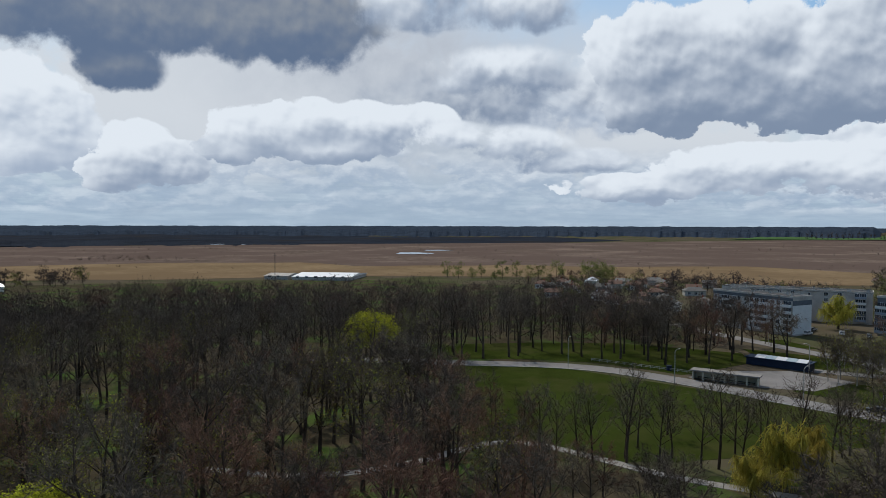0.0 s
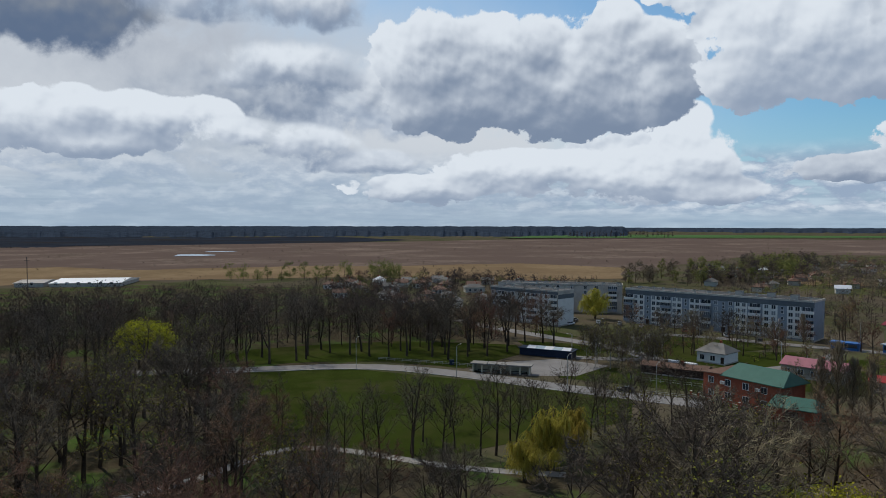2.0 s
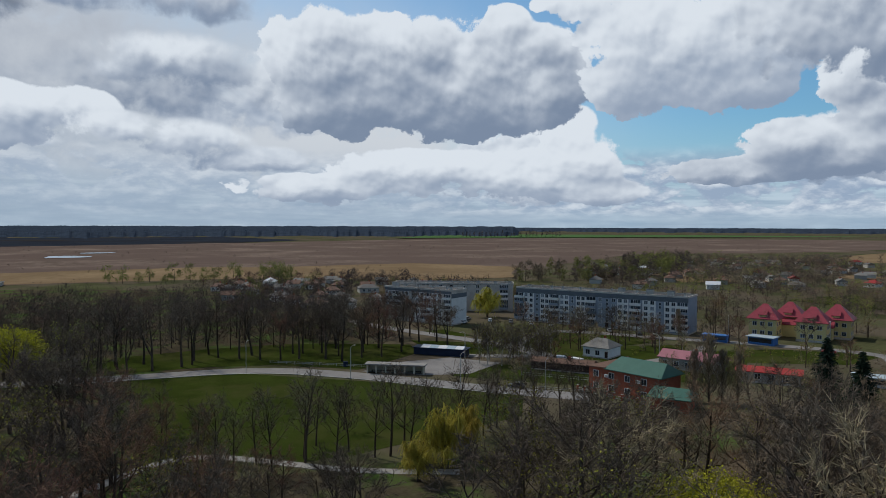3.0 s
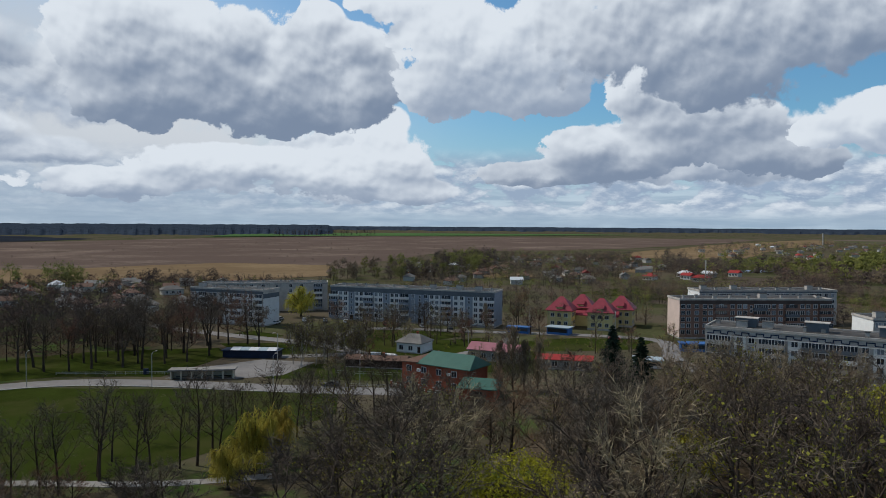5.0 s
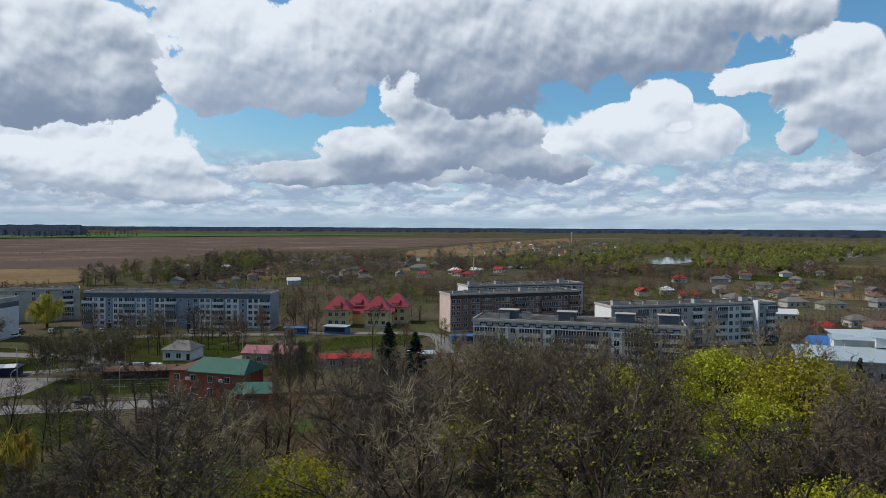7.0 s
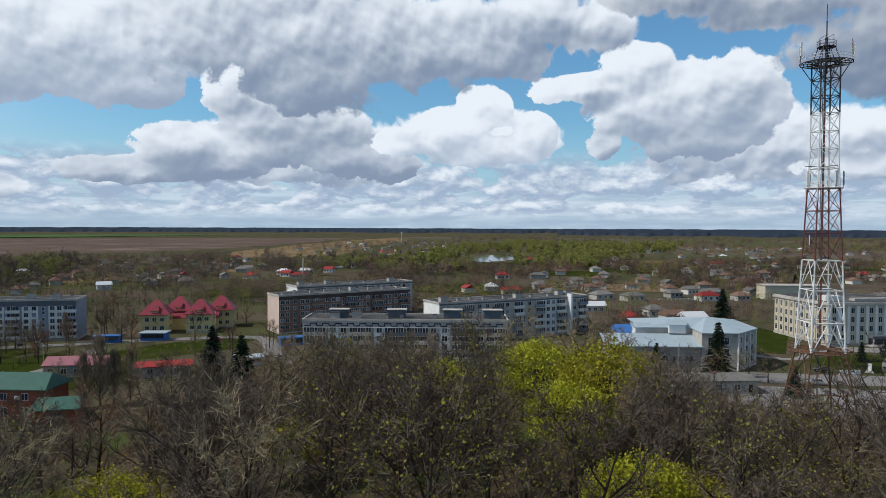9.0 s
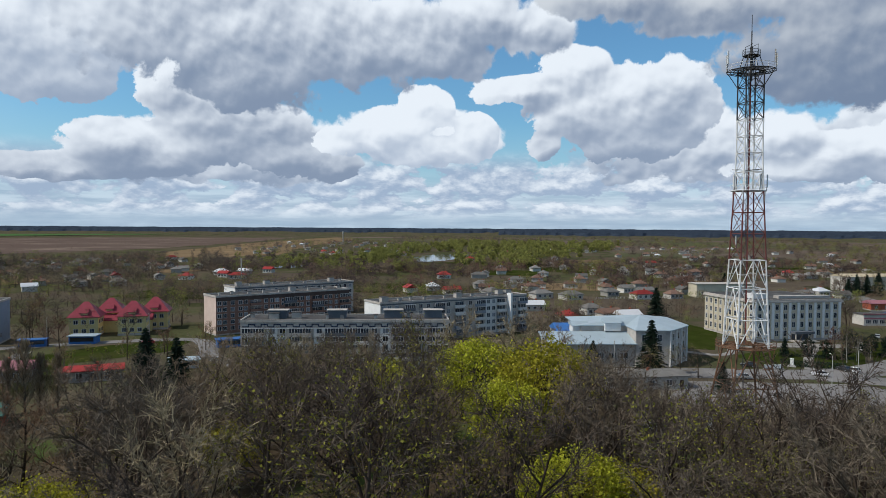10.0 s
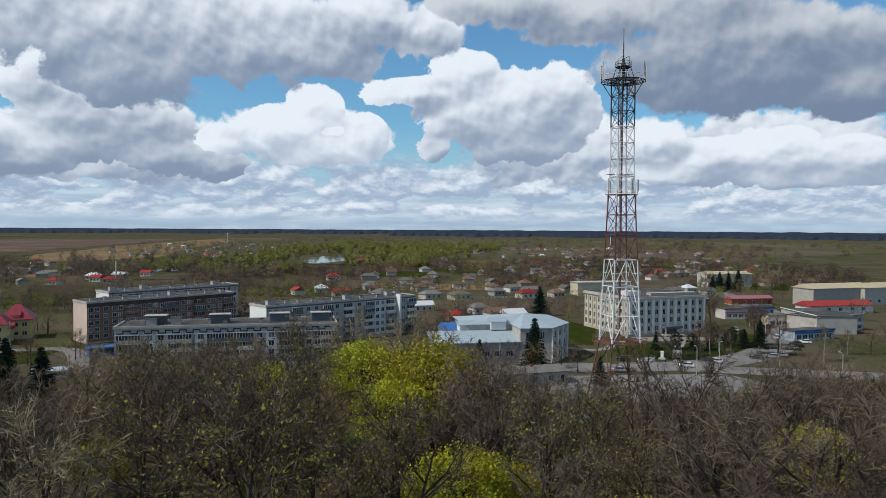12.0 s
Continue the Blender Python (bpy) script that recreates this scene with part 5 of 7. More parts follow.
    part("hoop", Shape().bar((-1.6, -0.6, 79.4), (1.6, -0.6, 79.4), 0.05, STEEL_DARK).bar((-1.6, 0.6, 79.4), (1.6, 0.6, 79.4), 0.05, STEEL_DARK).bar((-1.6, -0.6, 77.4), (-1.6, -0.6, 79.4), 0.05, STEEL_DARK).bar((1.6, 0.6, 77.4), (1.6, 0.6, 79.4), 0.05, STEEL_DARK), tower)
    part("whip_antenna", Shape().bar((0, 0, 79.2), (0, 0, 82.5), 0.12, STEEL_DARK, 6).bar((0, 0, 82.5), (0, 0, 85.8), 0.07, STEEL_DARK, 6), tower)
    panel = Shape().box(-0.16, 0.16, -0.1, 0.1, 0, 2.6, STEEL_WHITE).bar((0, 0.15, -0.6), (0, 0.15, 2.8), 0.05, STEEL_DARK).mesh("panel_antenna")
    for ang, r, z in ((72, 4.9, 75), (88, 4.9, 75.6), (60, 4.8, 75), (-98, 4.9, 76.0), (-106, 5.0, 75), (20, 3.5, 49.6), (100, 3.6, 49.8), (140, 3.6, 49.8), (190, 3.6, 49.6), (-70, 3.6, 50), (-40, 3.6, 49.7), (240, 3.6, 49.7), (60, 2.3, 37)):
        part("panel_antenna", panel, tower, pose(r * math.cos(radians(ang)), r * math.sin(radians(ang)), z, 0, 0, ang + 90))
    for ang in (110, -65, 200):
        part("yagi_antenna", Shape().bar((0, 0, 0), (4.0, 0, 0), 0.05, STEEL_DARK).bar((3.2, -0.8, 0), (3.2, 0.8, 0), 0.04, STEEL_DARK).bar((2.4, -0.9, 0), (2.4, 0.9, 0), 0.04, STEEL_DARK), tower, pose(0.5, 0.3, 53.4, 0, 0, ang))
    part("cable_tray", Shape().bar((0.9, -0.4, 17), (0.9, -0.4, 74), 0.16, STEEL_RED, 4), tower)
    part("footing", Shape().box(5.9, 7.3, 5.9, 7.3, 0, 0.5, CONCRETE).box(-7.3, -5.9, 5.9, 7.3, 0, 0.5, CONCRETE).box(5.9, 7.3, -7.3, -5.9, 0, 0.5, CONCRETE).box(-7.3, -5.9, -7.3, -5.9, 0, 0.5, CONCRETE), tower)


lattice_tower()

# ---- trees ----
class Wood:
    """Grows one tree: tubes for trunk and limbs, ribbons for branchlets, slivers for twigs, small tilted quads for leaves."""

    def __init__(self, seed):
        self.rng = random.Random(seed)
        self.v, self.f, self.tv, self.tf, self.tm = [], [], [], [], []

    def lean(self, way, amount, up=0.0):
        r = self.rng
        w = way + Vector((r.uniform(-1, 1), r.uniform(-1, 1), r.uniform(-1, 1))) * amount + Vector((0, 0, up))
        return w.normalized()

    def line(self, p, way, reach, n, wander, up):
        pts = [Vector(p)]
        for _ in range(n):
            pts.append(pts[-1] + way * (reach / n))
            way = self.lean(way, wander, up)
        return pts

    def tube(self, pts, r0, r1, sides):
        k = len(self.v)
        n = len(pts)
        for i, p in enumerate(pts):
            way = (pts[min(i + 1, n - 1)] - pts[max(i - 1, 0)]).normalized()
            a = way.orthogonal().normalized()
            b = way.cross(a)
            r = r0 + (r1 - r0) * i / (n - 1)
            self.v += [p + (a * math.cos(t) + b * math.sin(t)) * r for t in (2 * math.pi * j / sides for j in range(sides))]
        for i in range(n - 1):
            for j in range(sides):
                self.f.append((k + i * sides + j, k + i * sides + (j + 1) % sides, k + (i + 1) * sides + (j + 1) % sides, k + (i + 1) * sides + j))

    def ribbon(self, pts, w, mat=0):
        side = (pts[-1] - pts[0]).cross(self.lean(Vector((0, 0, 0)), 1.0)).normalized() * w
        k = len(self.tv)
        for i, p in enumerate(pts):
            s = side * (1 - 0.7 * i / (len(pts) - 1))
            self.tv += [p - s, p + s]
        for i in range(len(pts) - 1):
            q = k + 2 * i
            self.tf.append((q, q + 1, q + 3, q + 2))
            self.tm.append(mat)

    def sliver(self, p, way, reach, w, mat=0):
        side = way.cross(self.lean(Vector((0, 0, 0)), 1.0)).normalized() * w
        k = len(self.tv)
        self.tv += [p - side, p + side, p + way * reach]
        self.tf.append((k, k + 1, k + 2))
        self.tm.append(mat)

    def leaf(self, p, size, mat=0):
        a = self.lean(Vector((0, 0, 0)), 1.0) * size
        b = a.cross(self.lean(Vector((0, 0, 0.6)), 1.0)).normalized() * size * self.rng.uniform(0.5, 0.9)
        k = len(self.tv)
        self.tv += [p - a, p - b, p + a, p + b]
        self.tf.append((k, k + 1, k + 2, k + 3))
        self.tm.append(mat)

    def done(self, bark, mats):
        w = mesh_of("trunk", self.v, self.f, [bark], None, True)
        return w, mesh_of("crown", self.tv, self.tf, mats, self.tm)


def bare_tree(seed, high, spread, mats, bark=BARK, limbs=11, subs=6, lets=5, twigs=8, leaves=0, leaf_size=0.22, first=0.3, rise=0.5, girth=0.022, droop=0.0, fork=False):
    t = Wood(seed)
    r = t.rng
    stem = t.line((0, 0, -0.3), t.lean(Vector((0, 0, 1)), 0.06), high * 0.82, 7, 0.09, 0.12)
    rad = high * girth
    t.tube(stem, rad, rad * 0.25, 6)
    if fork:
        s2 = t.line(stem[2], t.lean(Vector((r.uniform(-0.5, 0.5), r.uniform(-0.5, 0.5), 1)).normalized(), 0.1), high * 0.6, 5, 0.1, 0.15)
        t.tube(s2, rad * 0.65, rad * 0.18, 5)
    for i in range(limbs):
        f = first + (0.97 - first) * (i + r.random()) / limbs
        trunk = s2 if fork and i % 2 and f > 0.42 else stem
        q = min(f, 0.99) * (len(trunk) - 1)
        p = trunk[int(q)].lerp(trunk[int(q) + 1], q % 1) if int(q) + 1 < len(trunk) else trunk[-1]
        az = i * 2.4 + r.uniform(-0.5, 0.5)
        tilt = radians(r.uniform(42, 72)) * (1.28 - 0.68 * f) * (1.25 - rise * 0.5)
        way = Vector((math.sin(tilt) * math.cos(az), math.sin(tilt) * math.sin(az), math.cos(tilt)))
        reach = spread * r.uniform(0.75, 1.1) * (1.12 - 0.55 * max(0.0, f - 0.35))
        limb = t.line(p, way, reach, 4, 0.16, 0.09 * rise)
        lr = rad * 0.42 * (1.1 - 0.7 * f)
        t.tube(limb, lr, lr * 0.3, 4)
        for k in range(subs):
            g = 0.25 + 0.75 * (k + r.random()) / subs
            q = min(g * 4, 3.99)
            p2 = limb[int(q)].lerp(limb[int(q) + 1], q % 1)
            w2 = t.lean((limb[int(q) + 1] - limb[int(q)]).normalized(), 0.85, 0.15 * rise)
            sub = t.line(p2, w2, reach * r.uniform(0.3, 0.5) * (1.15 - 0.4 * g), 2, 0.2, 0.1 * rise - droop * 0.4)
            t.ribbon(sub, lr * 0.42)
            for m in range(lets):
                g3 = (m + r.random()) / lets
                q3 = min(g3 * 2, 1.99)
                p3 = sub[int(q3)].lerp(sub[int(q3) + 1], q3 % 1)
                w3 = t.lean((sub[int(q3) + 1] - sub[int(q3)]).normalized(), 1.0, 0.12 * rise - droop)
                let = t.line(p3, w3, r.uniform(0.9, 1.9) * (1 + 0.8 * droop), 2, 0.25, 0.08 - droop)
                t.ribbon([let[0], let[2]], 0.032)
                for n in range(twigs):
                    p4 = let[0].lerp(let[2], r.uniform(0.1, 1.0))
                    t.sliver(p4, t.lean((let[2] - let[0]).normalized(), 1.2, 0.05 - droop), r.uniform(0.5, 1.15) * (1 + droop), 0.03)
                for n in range(leaves):
                    t.leaf(let[0].lerp(let[2], r.uniform(0.2, 1.2)) + Vector((r.uniform(-0.4, 0.4), r.uniform(-0.4, 0.4), r.uniform(-0.4, 0.4))), leaf_size * r.uniform(0.6, 1.3), 1)
    return t.done(bark, mats)


def spruce_tree(seed, high):
    t = Wood(seed)
    r = t.rng
    t.tube(t.line((0, 0, -0.3), Vector((0, 0, 1)), high, 6, 0.01, 0.0), high * 0.02, 0.03, 6)
    for i in range(int(high * 3.4)):
        z = high * (0.08 + 0.9 * (i + r.random()) / (high * 3.4))
        n = 7
        for k in range(n):
            az = i * 1.1 + 2 * math.pi * (k + r.random() * 0.6) / n
            reach = (high - z) * 0.40 * r.uniform(0.75, 1.15) + 0.3
            way = Vector((math.cos(az), math.sin(az), -0.28)).normalized()
            pts = t.line((0, 0, z), way, reach, 2, 0.05, 0.08)
            t.ribbon(pts, 0.26)
            for m in range(6):
                p = pts[0].lerp(pts[2], (m + 0.5) / 6)
                t.sliver(p, t.lean(way, 0.7, -0.35), 0.55 * r.uniform(0.6, 1.2), 0.12)
    return t.done(BARK, [SPRUCE])


def poplar_tree(seed, high, mats):
    t = Wood(seed)
    r = t.rng
    stem = t.line((0, 0, -0.3), Vector((0, 0, 1)), high * 0.95, 8, 0.03, 0.1)
    t.tube(stem, high * 0.016, 0.04, 6)
    for i in range(46):
        f = 0.05 + 0.86 * (i + r.random()) / 46
        q = f * 8
        p = stem[int(q)].lerp(stem[int(q) + 1], q % 1)
        az = i * 2.4
        limb = t.line(p, Vector((0.95 * math.cos(az), 0.95 * math.sin(az), 1)).normalized(), high * 0.34 * (1.15 - f), 3, 0.06, 0.28)
        t.tube(limb, 0.07 * (1.2 - f), 0.02, 3)
        for k in range(17):
            p2 = limb[0].lerp(limb[3], r.random())
            let = t.line(p2, t.lean(Vector((0, 0, 1)), 0.45), r.uniform(0.7, 1.5), 2, 0.12, 0.2)
            t.ribbon(let, 0.05)
            for n in range(3):
                t.sliver(let[0].lerp(let[2], r.random()), t.lean(Vector((0, 0, 1)), 0.55), r.uniform(0.6, 1.3), 0.04)
    return t.done(BARK, mats)


def willow_tree(seed, high, spread, hang=9):
    t = Wood(seed)
    r = t.rng
    stem = t.line((0, 0, -0.3), Vector((0, 0, 1)), high * 0.45, 4, 0.1, 0.1)
    t.tube(stem, high * 0.035, high * 0.02, 6)
    for i in range(13):
        az = i * 2.4 + r.uniform(-0.3, 0.3)
        tilt = radians(r.uniform(10, 62))
        way = Vector((math.sin(tilt) * math.cos(az), math.sin(tilt) * math.sin(az), math.cos(tilt)))
        limb = t.line(stem[2 + i % 3], way, spread * r.uniform(0.8, 1.15), 5, 0.14, 0.02)
        t.tube(limb, high * 0.012, 0.05, 4)
        for k in range(14):
            g = 0.3 + 0.7 * r.random()
            q = min(g * 5, 4.99)
            p = limb[int(q)].lerp(limb[int(q) + 1], q % 1)
            sub = t.line(p, t.lean(way, 0.8, 0.1), r.uniform(0.5, 1.6), 2, 0.3, 0.0)
            t.tube(sub, 0.035, 0.015, 3)
            for n in range(hang):
                p2 = sub[0].lerp(sub[2], r.random())
                drop = min(p2.z - 0.6, r.uniform(1.2, 3.6))
                if drop < 0.3:
                    continue
                end = t.line(p2, t.lean(Vector((0, 0, -0.6)), 0.5), drop, 3, 0.12, -0.5)
                t.ribbon(end, 0.05, 0)
                for m in range(3):
                    t.leaf(end[0].lerp(end[3], r.random()) + Vector((r.uniform(-0.1, 0.1), r.uniform(-0.1, 0.1), 0)), 0.11, 0)
    return t.done(BARK, [WILLOW])


def leafy_tree(seed, high, spread, mats, clumps=130, per=16, size=0.3, base=0.3, bark=BARK):
    """A crown of leaf clumps on limbs, uneven and with gaps."""
    t = Wood(seed)
    r = t.rng
    stem = t.line((0, 0, -0.3), t.lean(Vector((0, 0, 1)), 0.05), high * 0.75, 5, 0.06, 0.1)
    t.tube(stem, high * 0.024, high * 0.006, 6)
    mid, zr = high * (1 + base) / 2, high * (1 - base) / 2
    for i in range(clumps):
        while True:
            d = Vector((r.uniform(-1, 1), r.uniform(-1, 1), r.uniform(-1, 1)))
            if 0.3 < d.length < 1:
                break
        d *= (0.62 + 0.38 * r.random() ** 0.5) / max(d.length, 0.55)
        lump = 1 + 0.22 * noise.noise(d * 2.2 + Vector((seed * 3.1, 0, 0)))
        c = Vector((d.x * spread * lump, d.y * spread * lump, mid + d.z * zr * lump))
        root = stem[2 + i % 3]
        if i % 5 == 0:
            pts = [root, root.lerp(c, 0.5) + Vector((0, 0, 0.4)), c]
            t.tube(pts, high * 0.007, 0.02, 3)
        for k in range(3):
            t.sliver(c, t.lean(d.normalized(), 0.7), 0.9, 0.02, 0)
        for k in range(per):
            g = Vector((r.gauss(0, 1), r.gauss(0, 1), r.gauss(0, 0.75))) * spread * 0.10
            t.leaf(c + g, size * r.uniform(0.6, 1.3), 1)
    return t.done(bark, mats)


class Kind:
    """A sort of tree: variants built once, then set out as copies."""

    def __init__(self, name, label, made, group):
        self.name, self.label, self.made, self.group, self.first = name, label, made, group, {}

    def plant(self, x, y, size=1.0, rng=random, z=0.0):
        k = rng.randrange(len(self.made))
        s = size * rng.uniform(0.8, 1.12)
        m = pose(x, y, z, 0, 0, rng.uniform(0, 360)) @ Matrix.Diagonal((s, s, s * rng.uniform(0.93, 1.08), 1))
        if k not in self.first:
            ob = empty(self.name, m, self.label, "tree", self.group)
            part("trunk", self.made[k][0], ob)
            part("crown", self.made[k][1], ob)
            self.first[k] = ob
            return ob
        ob = copy_thing(self.first[k], m)
        ob.matrix_basis = m
        return ob


thin_wood = Kind("woodland_tree", "bare grey-brown tree deep in the wood", [bare_tree(21 + i, 18.0, 7.0, [TWIG], limbs=10, subs=5, lets=4, twigs=6, first=0.42, fork=i == 1) for i in range(3)], "park trees")
bare = Kind("bare_tree", "bare grey-brown deciduous tree with a dense twiggy crown", [bare_tree(11 + i, 18.0, 7.0 + 0.6 * (i % 2), [TWIG], limbs=11, first=0.36 + 0.06 * (i % 3), fork=i % 2 == 0) for i in range(5)], "park trees")
tall = Kind("bare_tree", "tall bare tree with dark forked limbs and open crown", [bare_tree(31 + i, 19.0, 6.8, [TWIG], limbs=9, subs=6, lets=5, twigs=8, first=0.48, girth=0.026, fork=True) for i in range(3)], "park trees")
red = Kind("budding_tree", "tree with reddish-brown buds over grey limbs", [bare_tree(51 + i, 17.0, 6.9, [TWIG_RED, TWIG_RED], limbs=12, leaves=2, leaf_size=0.11) for i in range(2)], "park trees")
tan = Kind("bare_tree", "bare tree with pale tan twigs in a broad crown", [bare_tree(61 + i, 16.5, 7.0, [TWIG_TAN], limbs=12, rise=0.8) for i in range(2)], "park trees")
olive = Kind("budding_tree", "tree with olive-green buds opening on thin twigs", [bare_tree(71 + i, 17.0, 6.4, [TWIG, BUD], limbs=11, lets=5, twigs=5, leaves=3, leaf_size=0.14, fork=i == 1) for i in range(3)], "park trees")
broad = Kind("maple_tree", "broad domed maple covered in bright yellow-green blossom", [leafy_tree(87, 13.0, 9.0, [TWIG, LIME], 520, 26, 0.19, 0.25)], "flowering maples")
lime = Kind("maple_tree", "maple in bright yellow-green blossom with a domed crown", [leafy_tree(81 + i, 15.0, 7.2, [TWIG, LIME], 330, 34, 0.2, 0.3) for i in range(2)], "flowering maples")
young = Kind("young_tree", "slender young bare tree beside the lawn", [bare_tree(91 + i, 13.5, 4.0, [TWIG], limbs=10, subs=5, lets=3, twigs=4, first=0.32, girth=0.016, rise=0.9) for i in range(3)], "young trees round the lawn")
birch = Kind("birch_tree", "pale-barked birch with drooping tan twigs", [bare_tree(101 + i, 12.5, 3.4, [TWIG, BUD], BIRCH_BARK, 11, 5, 4, 6, 1, 0.17, 0.25, 0.7, 0.012, 0.15) for i in range(2)], "street birches")
poplar = Kind("poplar_tree", "narrow upright poplar with bare brown twigs", [poplar_tree(111, 16.0, [TWIG_TAN])], "poplars")
spruce = Kind("spruce_tree", "dark green conical spruce", [spruce_tree(121, 13.0)], "spruces")
willow = Kind("weeping_willow", "weeping willow with yellow hanging shoots", [willow_tree(131 + i, 10.5, 4.8) for i in range(2)], "willows")


def inside(p, poly):
    hit = False
    for a, b in zip(poly, poly[1:] + poly[:1]):
        if (a[1] > p[1]) != (b[1] > p[1]) and p[0] < (b[0] - a[0]) * (p[1] - a[1]) / (b[1] - a[1]) + a[0]:
            hit = not hit
    return hit


def scatter(rng, poly, gap, jitter=0.42):
    """Points over an area, on a jittered lattice."""
    x0, x1 = min(p[0] for p in poly), max(p[0] for p in poly)
    y0, y1 = min(p[1] for p in poly), max(p[1] for p in poly)
    out, row = [], 0
    y = y0
    while y < y1:
        x = x0 + (gap / 2 if row % 2 else 0)
        while x < x1:
            p = (x + rng.uniform(-jitter, jitter) * gap, y + rng.uniform(-jitter, jitter) * gap)
            if inside(p, poly):
                out.append(p)
            x += gap
        y += gap * 0.87
        row += 1
    return out


def ring_area(spec):
    """An area round the camera's foot, from rows of azimuth, inner and outer radius."""
    out = [(r1 * math.sin(radians(a)), r1 * math.cos(radians(a))) for a, r0, r1 in spec]
    return out + [(r0 * math.sin(radians(a)), r0 * math.cos(radians(a))) for a, r0, r1 in reversed(spec)]


# blossoming maples and willows stand free of the wood around them: x, y, size
MAPLES = ((64.7, 60.0, 1.0), (-21, 205, 1.15), (122.7, 36.4, 1.1), (138.3, 21.9, 1.12), (126.8, 7.8, 1.25), (117.2, 13.4, 0.95), (84.0, 1.0, 0.95), (87.8, -3.4, 0.82), (103.5, -50.0, 0.9), (69.9, -17.4, 0.8), (98.0, 54.3, 0.7), (-45.3, 75.4, 0.9))
WILLOWS = ((53, 108, 1.0), (59, 111, 1.1), (46, 103, 0.85), (157, 277, 1.6))


def canopy_line(a):
    """How far the treetops fall below the horizon, by azimuth."""
    rows = ((0, 640), (4, 720), (9, 800), (24, 796), (28, 750), (34, 716), (40, 702), (50, 690), (58, 668), (61, 628), (70, 614), (75, 592), (79, 568), (83, 566), (88, 600), (92, 652), (95, 688), (98, 704), (103, 702), (108, 686), (113, 660), (118, 632), (126, 622))
    for (a0, y0), (a1, y1) in zip(rows, rows[1:]):
        if a <= a1:
            return y0 + (y1 - y0) * max(0.0, (a - a0) / (a1 - a0))
    return rows[-1][1]


def clear(x, y):
    """True where a maple or willow stands, or where it would be hidden from the south."""
    for u, v, s in MAPLES + WILLOWS[:3]:
        d, e = math.hypot(u, v), math.hypot(x, y)
        off = abs(math.degrees(math.atan2(u, v) - math.atan2(x, y)))
        open_front, wide = (45, 6.0) if (u, v, s) in WILLOWS or d < 90 else (40, 6.5)
        if math.hypot(x - u, y - v) < 7.5 * s or d - open_front < e < d and off < math.degrees(wide / d):
            return True
    return False


rng = random.Random(5)
NEAR_WOOD = ring_area([(-36, 64, 190), (-20, 64, 190), (-12, 64, 200), (-4, 64, 200), (1, 64, 196), (3, 64, 170), (6, 64, 152), (9, 66, 128), (14, 68, 112)])
for x, y in scatter(rng, NEAR_WOOD, 8.9):
    a = math.degrees(math.atan2(x, y))
    dist = math.hypot(x, y)
    if clear(x, y) or dist > 95 and noise.noise((x / 26, y / 26, 2.0)) > 0.30:
        continue
    u = rng.random()
    sort = bare if u < 0.36 else tall if u < 0.52 else red if u < 0.78 else olive if u < 0.92 else tan
    if dist > 150 and sort is not olive:
        sort = thin_wood
    if a < -14 and dist < 130 and rng.random() < 0.22:
        sort = olive
    sort.plant(x, y, 1.02 if a < 0 else max(0.42, min(0.95, (41 - (canopy_line(a) - 400) / 1240 * dist) / 17.2)), rng)
BACK_WOOD = ring_area([(-36, 198, 330), (-20, 198, 330), (-4, 206, 325), (6, 214, 325), (12, 222, 320), (17, 232, 300), (20, 240, 280)])
back = scatter(rng, BACK_WOOD, 9.8)
for x, y in back:
    if math.hypot(x, y) < 236:
        thin_wood.plant(x, y, 1.0, rng)
for x, y in ((66, 204), (72, 208), (80, 207), (88, 212), (76, 217), (84, 221), (92, 222), (68, 214), (62, 210), (54, 214), (58, 222), (70, 228), (48, 214), (94, 230), (82, 232), (98, 236), (101, 228), (106, 224), (108, 217), (96, 246), (104, 240)):
    rng.choice([bare, bare, red, tall]).plant(x + rng.uniform(-1, 1), y + rng.uniform(-1, 1), 0.92, rng)
# slender trees round the lawn
for k in range(25):
    f = k / 24
    young.plant(14 + 76 * f + rng.uniform(-2, 2), 119 + 7 * f * f + rng.uniform(-4, 3), rng.uniform(0.9, 1.15), rng)
for x, y in ((44, 136), (60, 131), (86, 147), (36, 128), (80, 136)):
    young.plant(x, y, rng.uniform(0.7, 0.95), rng)
# the wood below and beyond, towards the town
RIGHT_WOOD = ring_area([(16, 72, 108), (30, 70, 112), (38, 66, 118), (46, 63, 116), (54, 62, 124), (60, 62, 142), (66, 62, 156), (76, 62, 152), (86, 62, 148), (94, 62, 146), (98, 62, 152), (104, 62, 166), (112, 62, 168), (124, 62, 168)])
for x, y in scatter(rng, RIGHT_WOOD, 8.8):
    a, dist = math.degrees(math.atan2(x, y)), math.hypot(x, y)
    if clear(x, y) or math.hypot(x - 158.5, y + 32.5) < 12 or inside((x, y), [(142, -8), (156, -8), (160, -30), (146, -30)]):
        continue
    size = (41 - (canopy_line(a) - 405) / 1240 * dist) / 17.2
    if size < 0.3:
        continue
    u = rng.random()
    if 58 < a < 90 and dist > 112:
        sort = tan if u < 0.55 else olive if u < 0.85 else bare
    else:
        sort = bare if u < 0.56 else tan if u < 0.62 else olive if u < 0.82 else red if u < 0.86 else tall
    # the wood is lower at its edges
    sort.plant(x, y, max(0.36, min(1.2, size)) * rng.uniform(1.0, 1.08), rng)
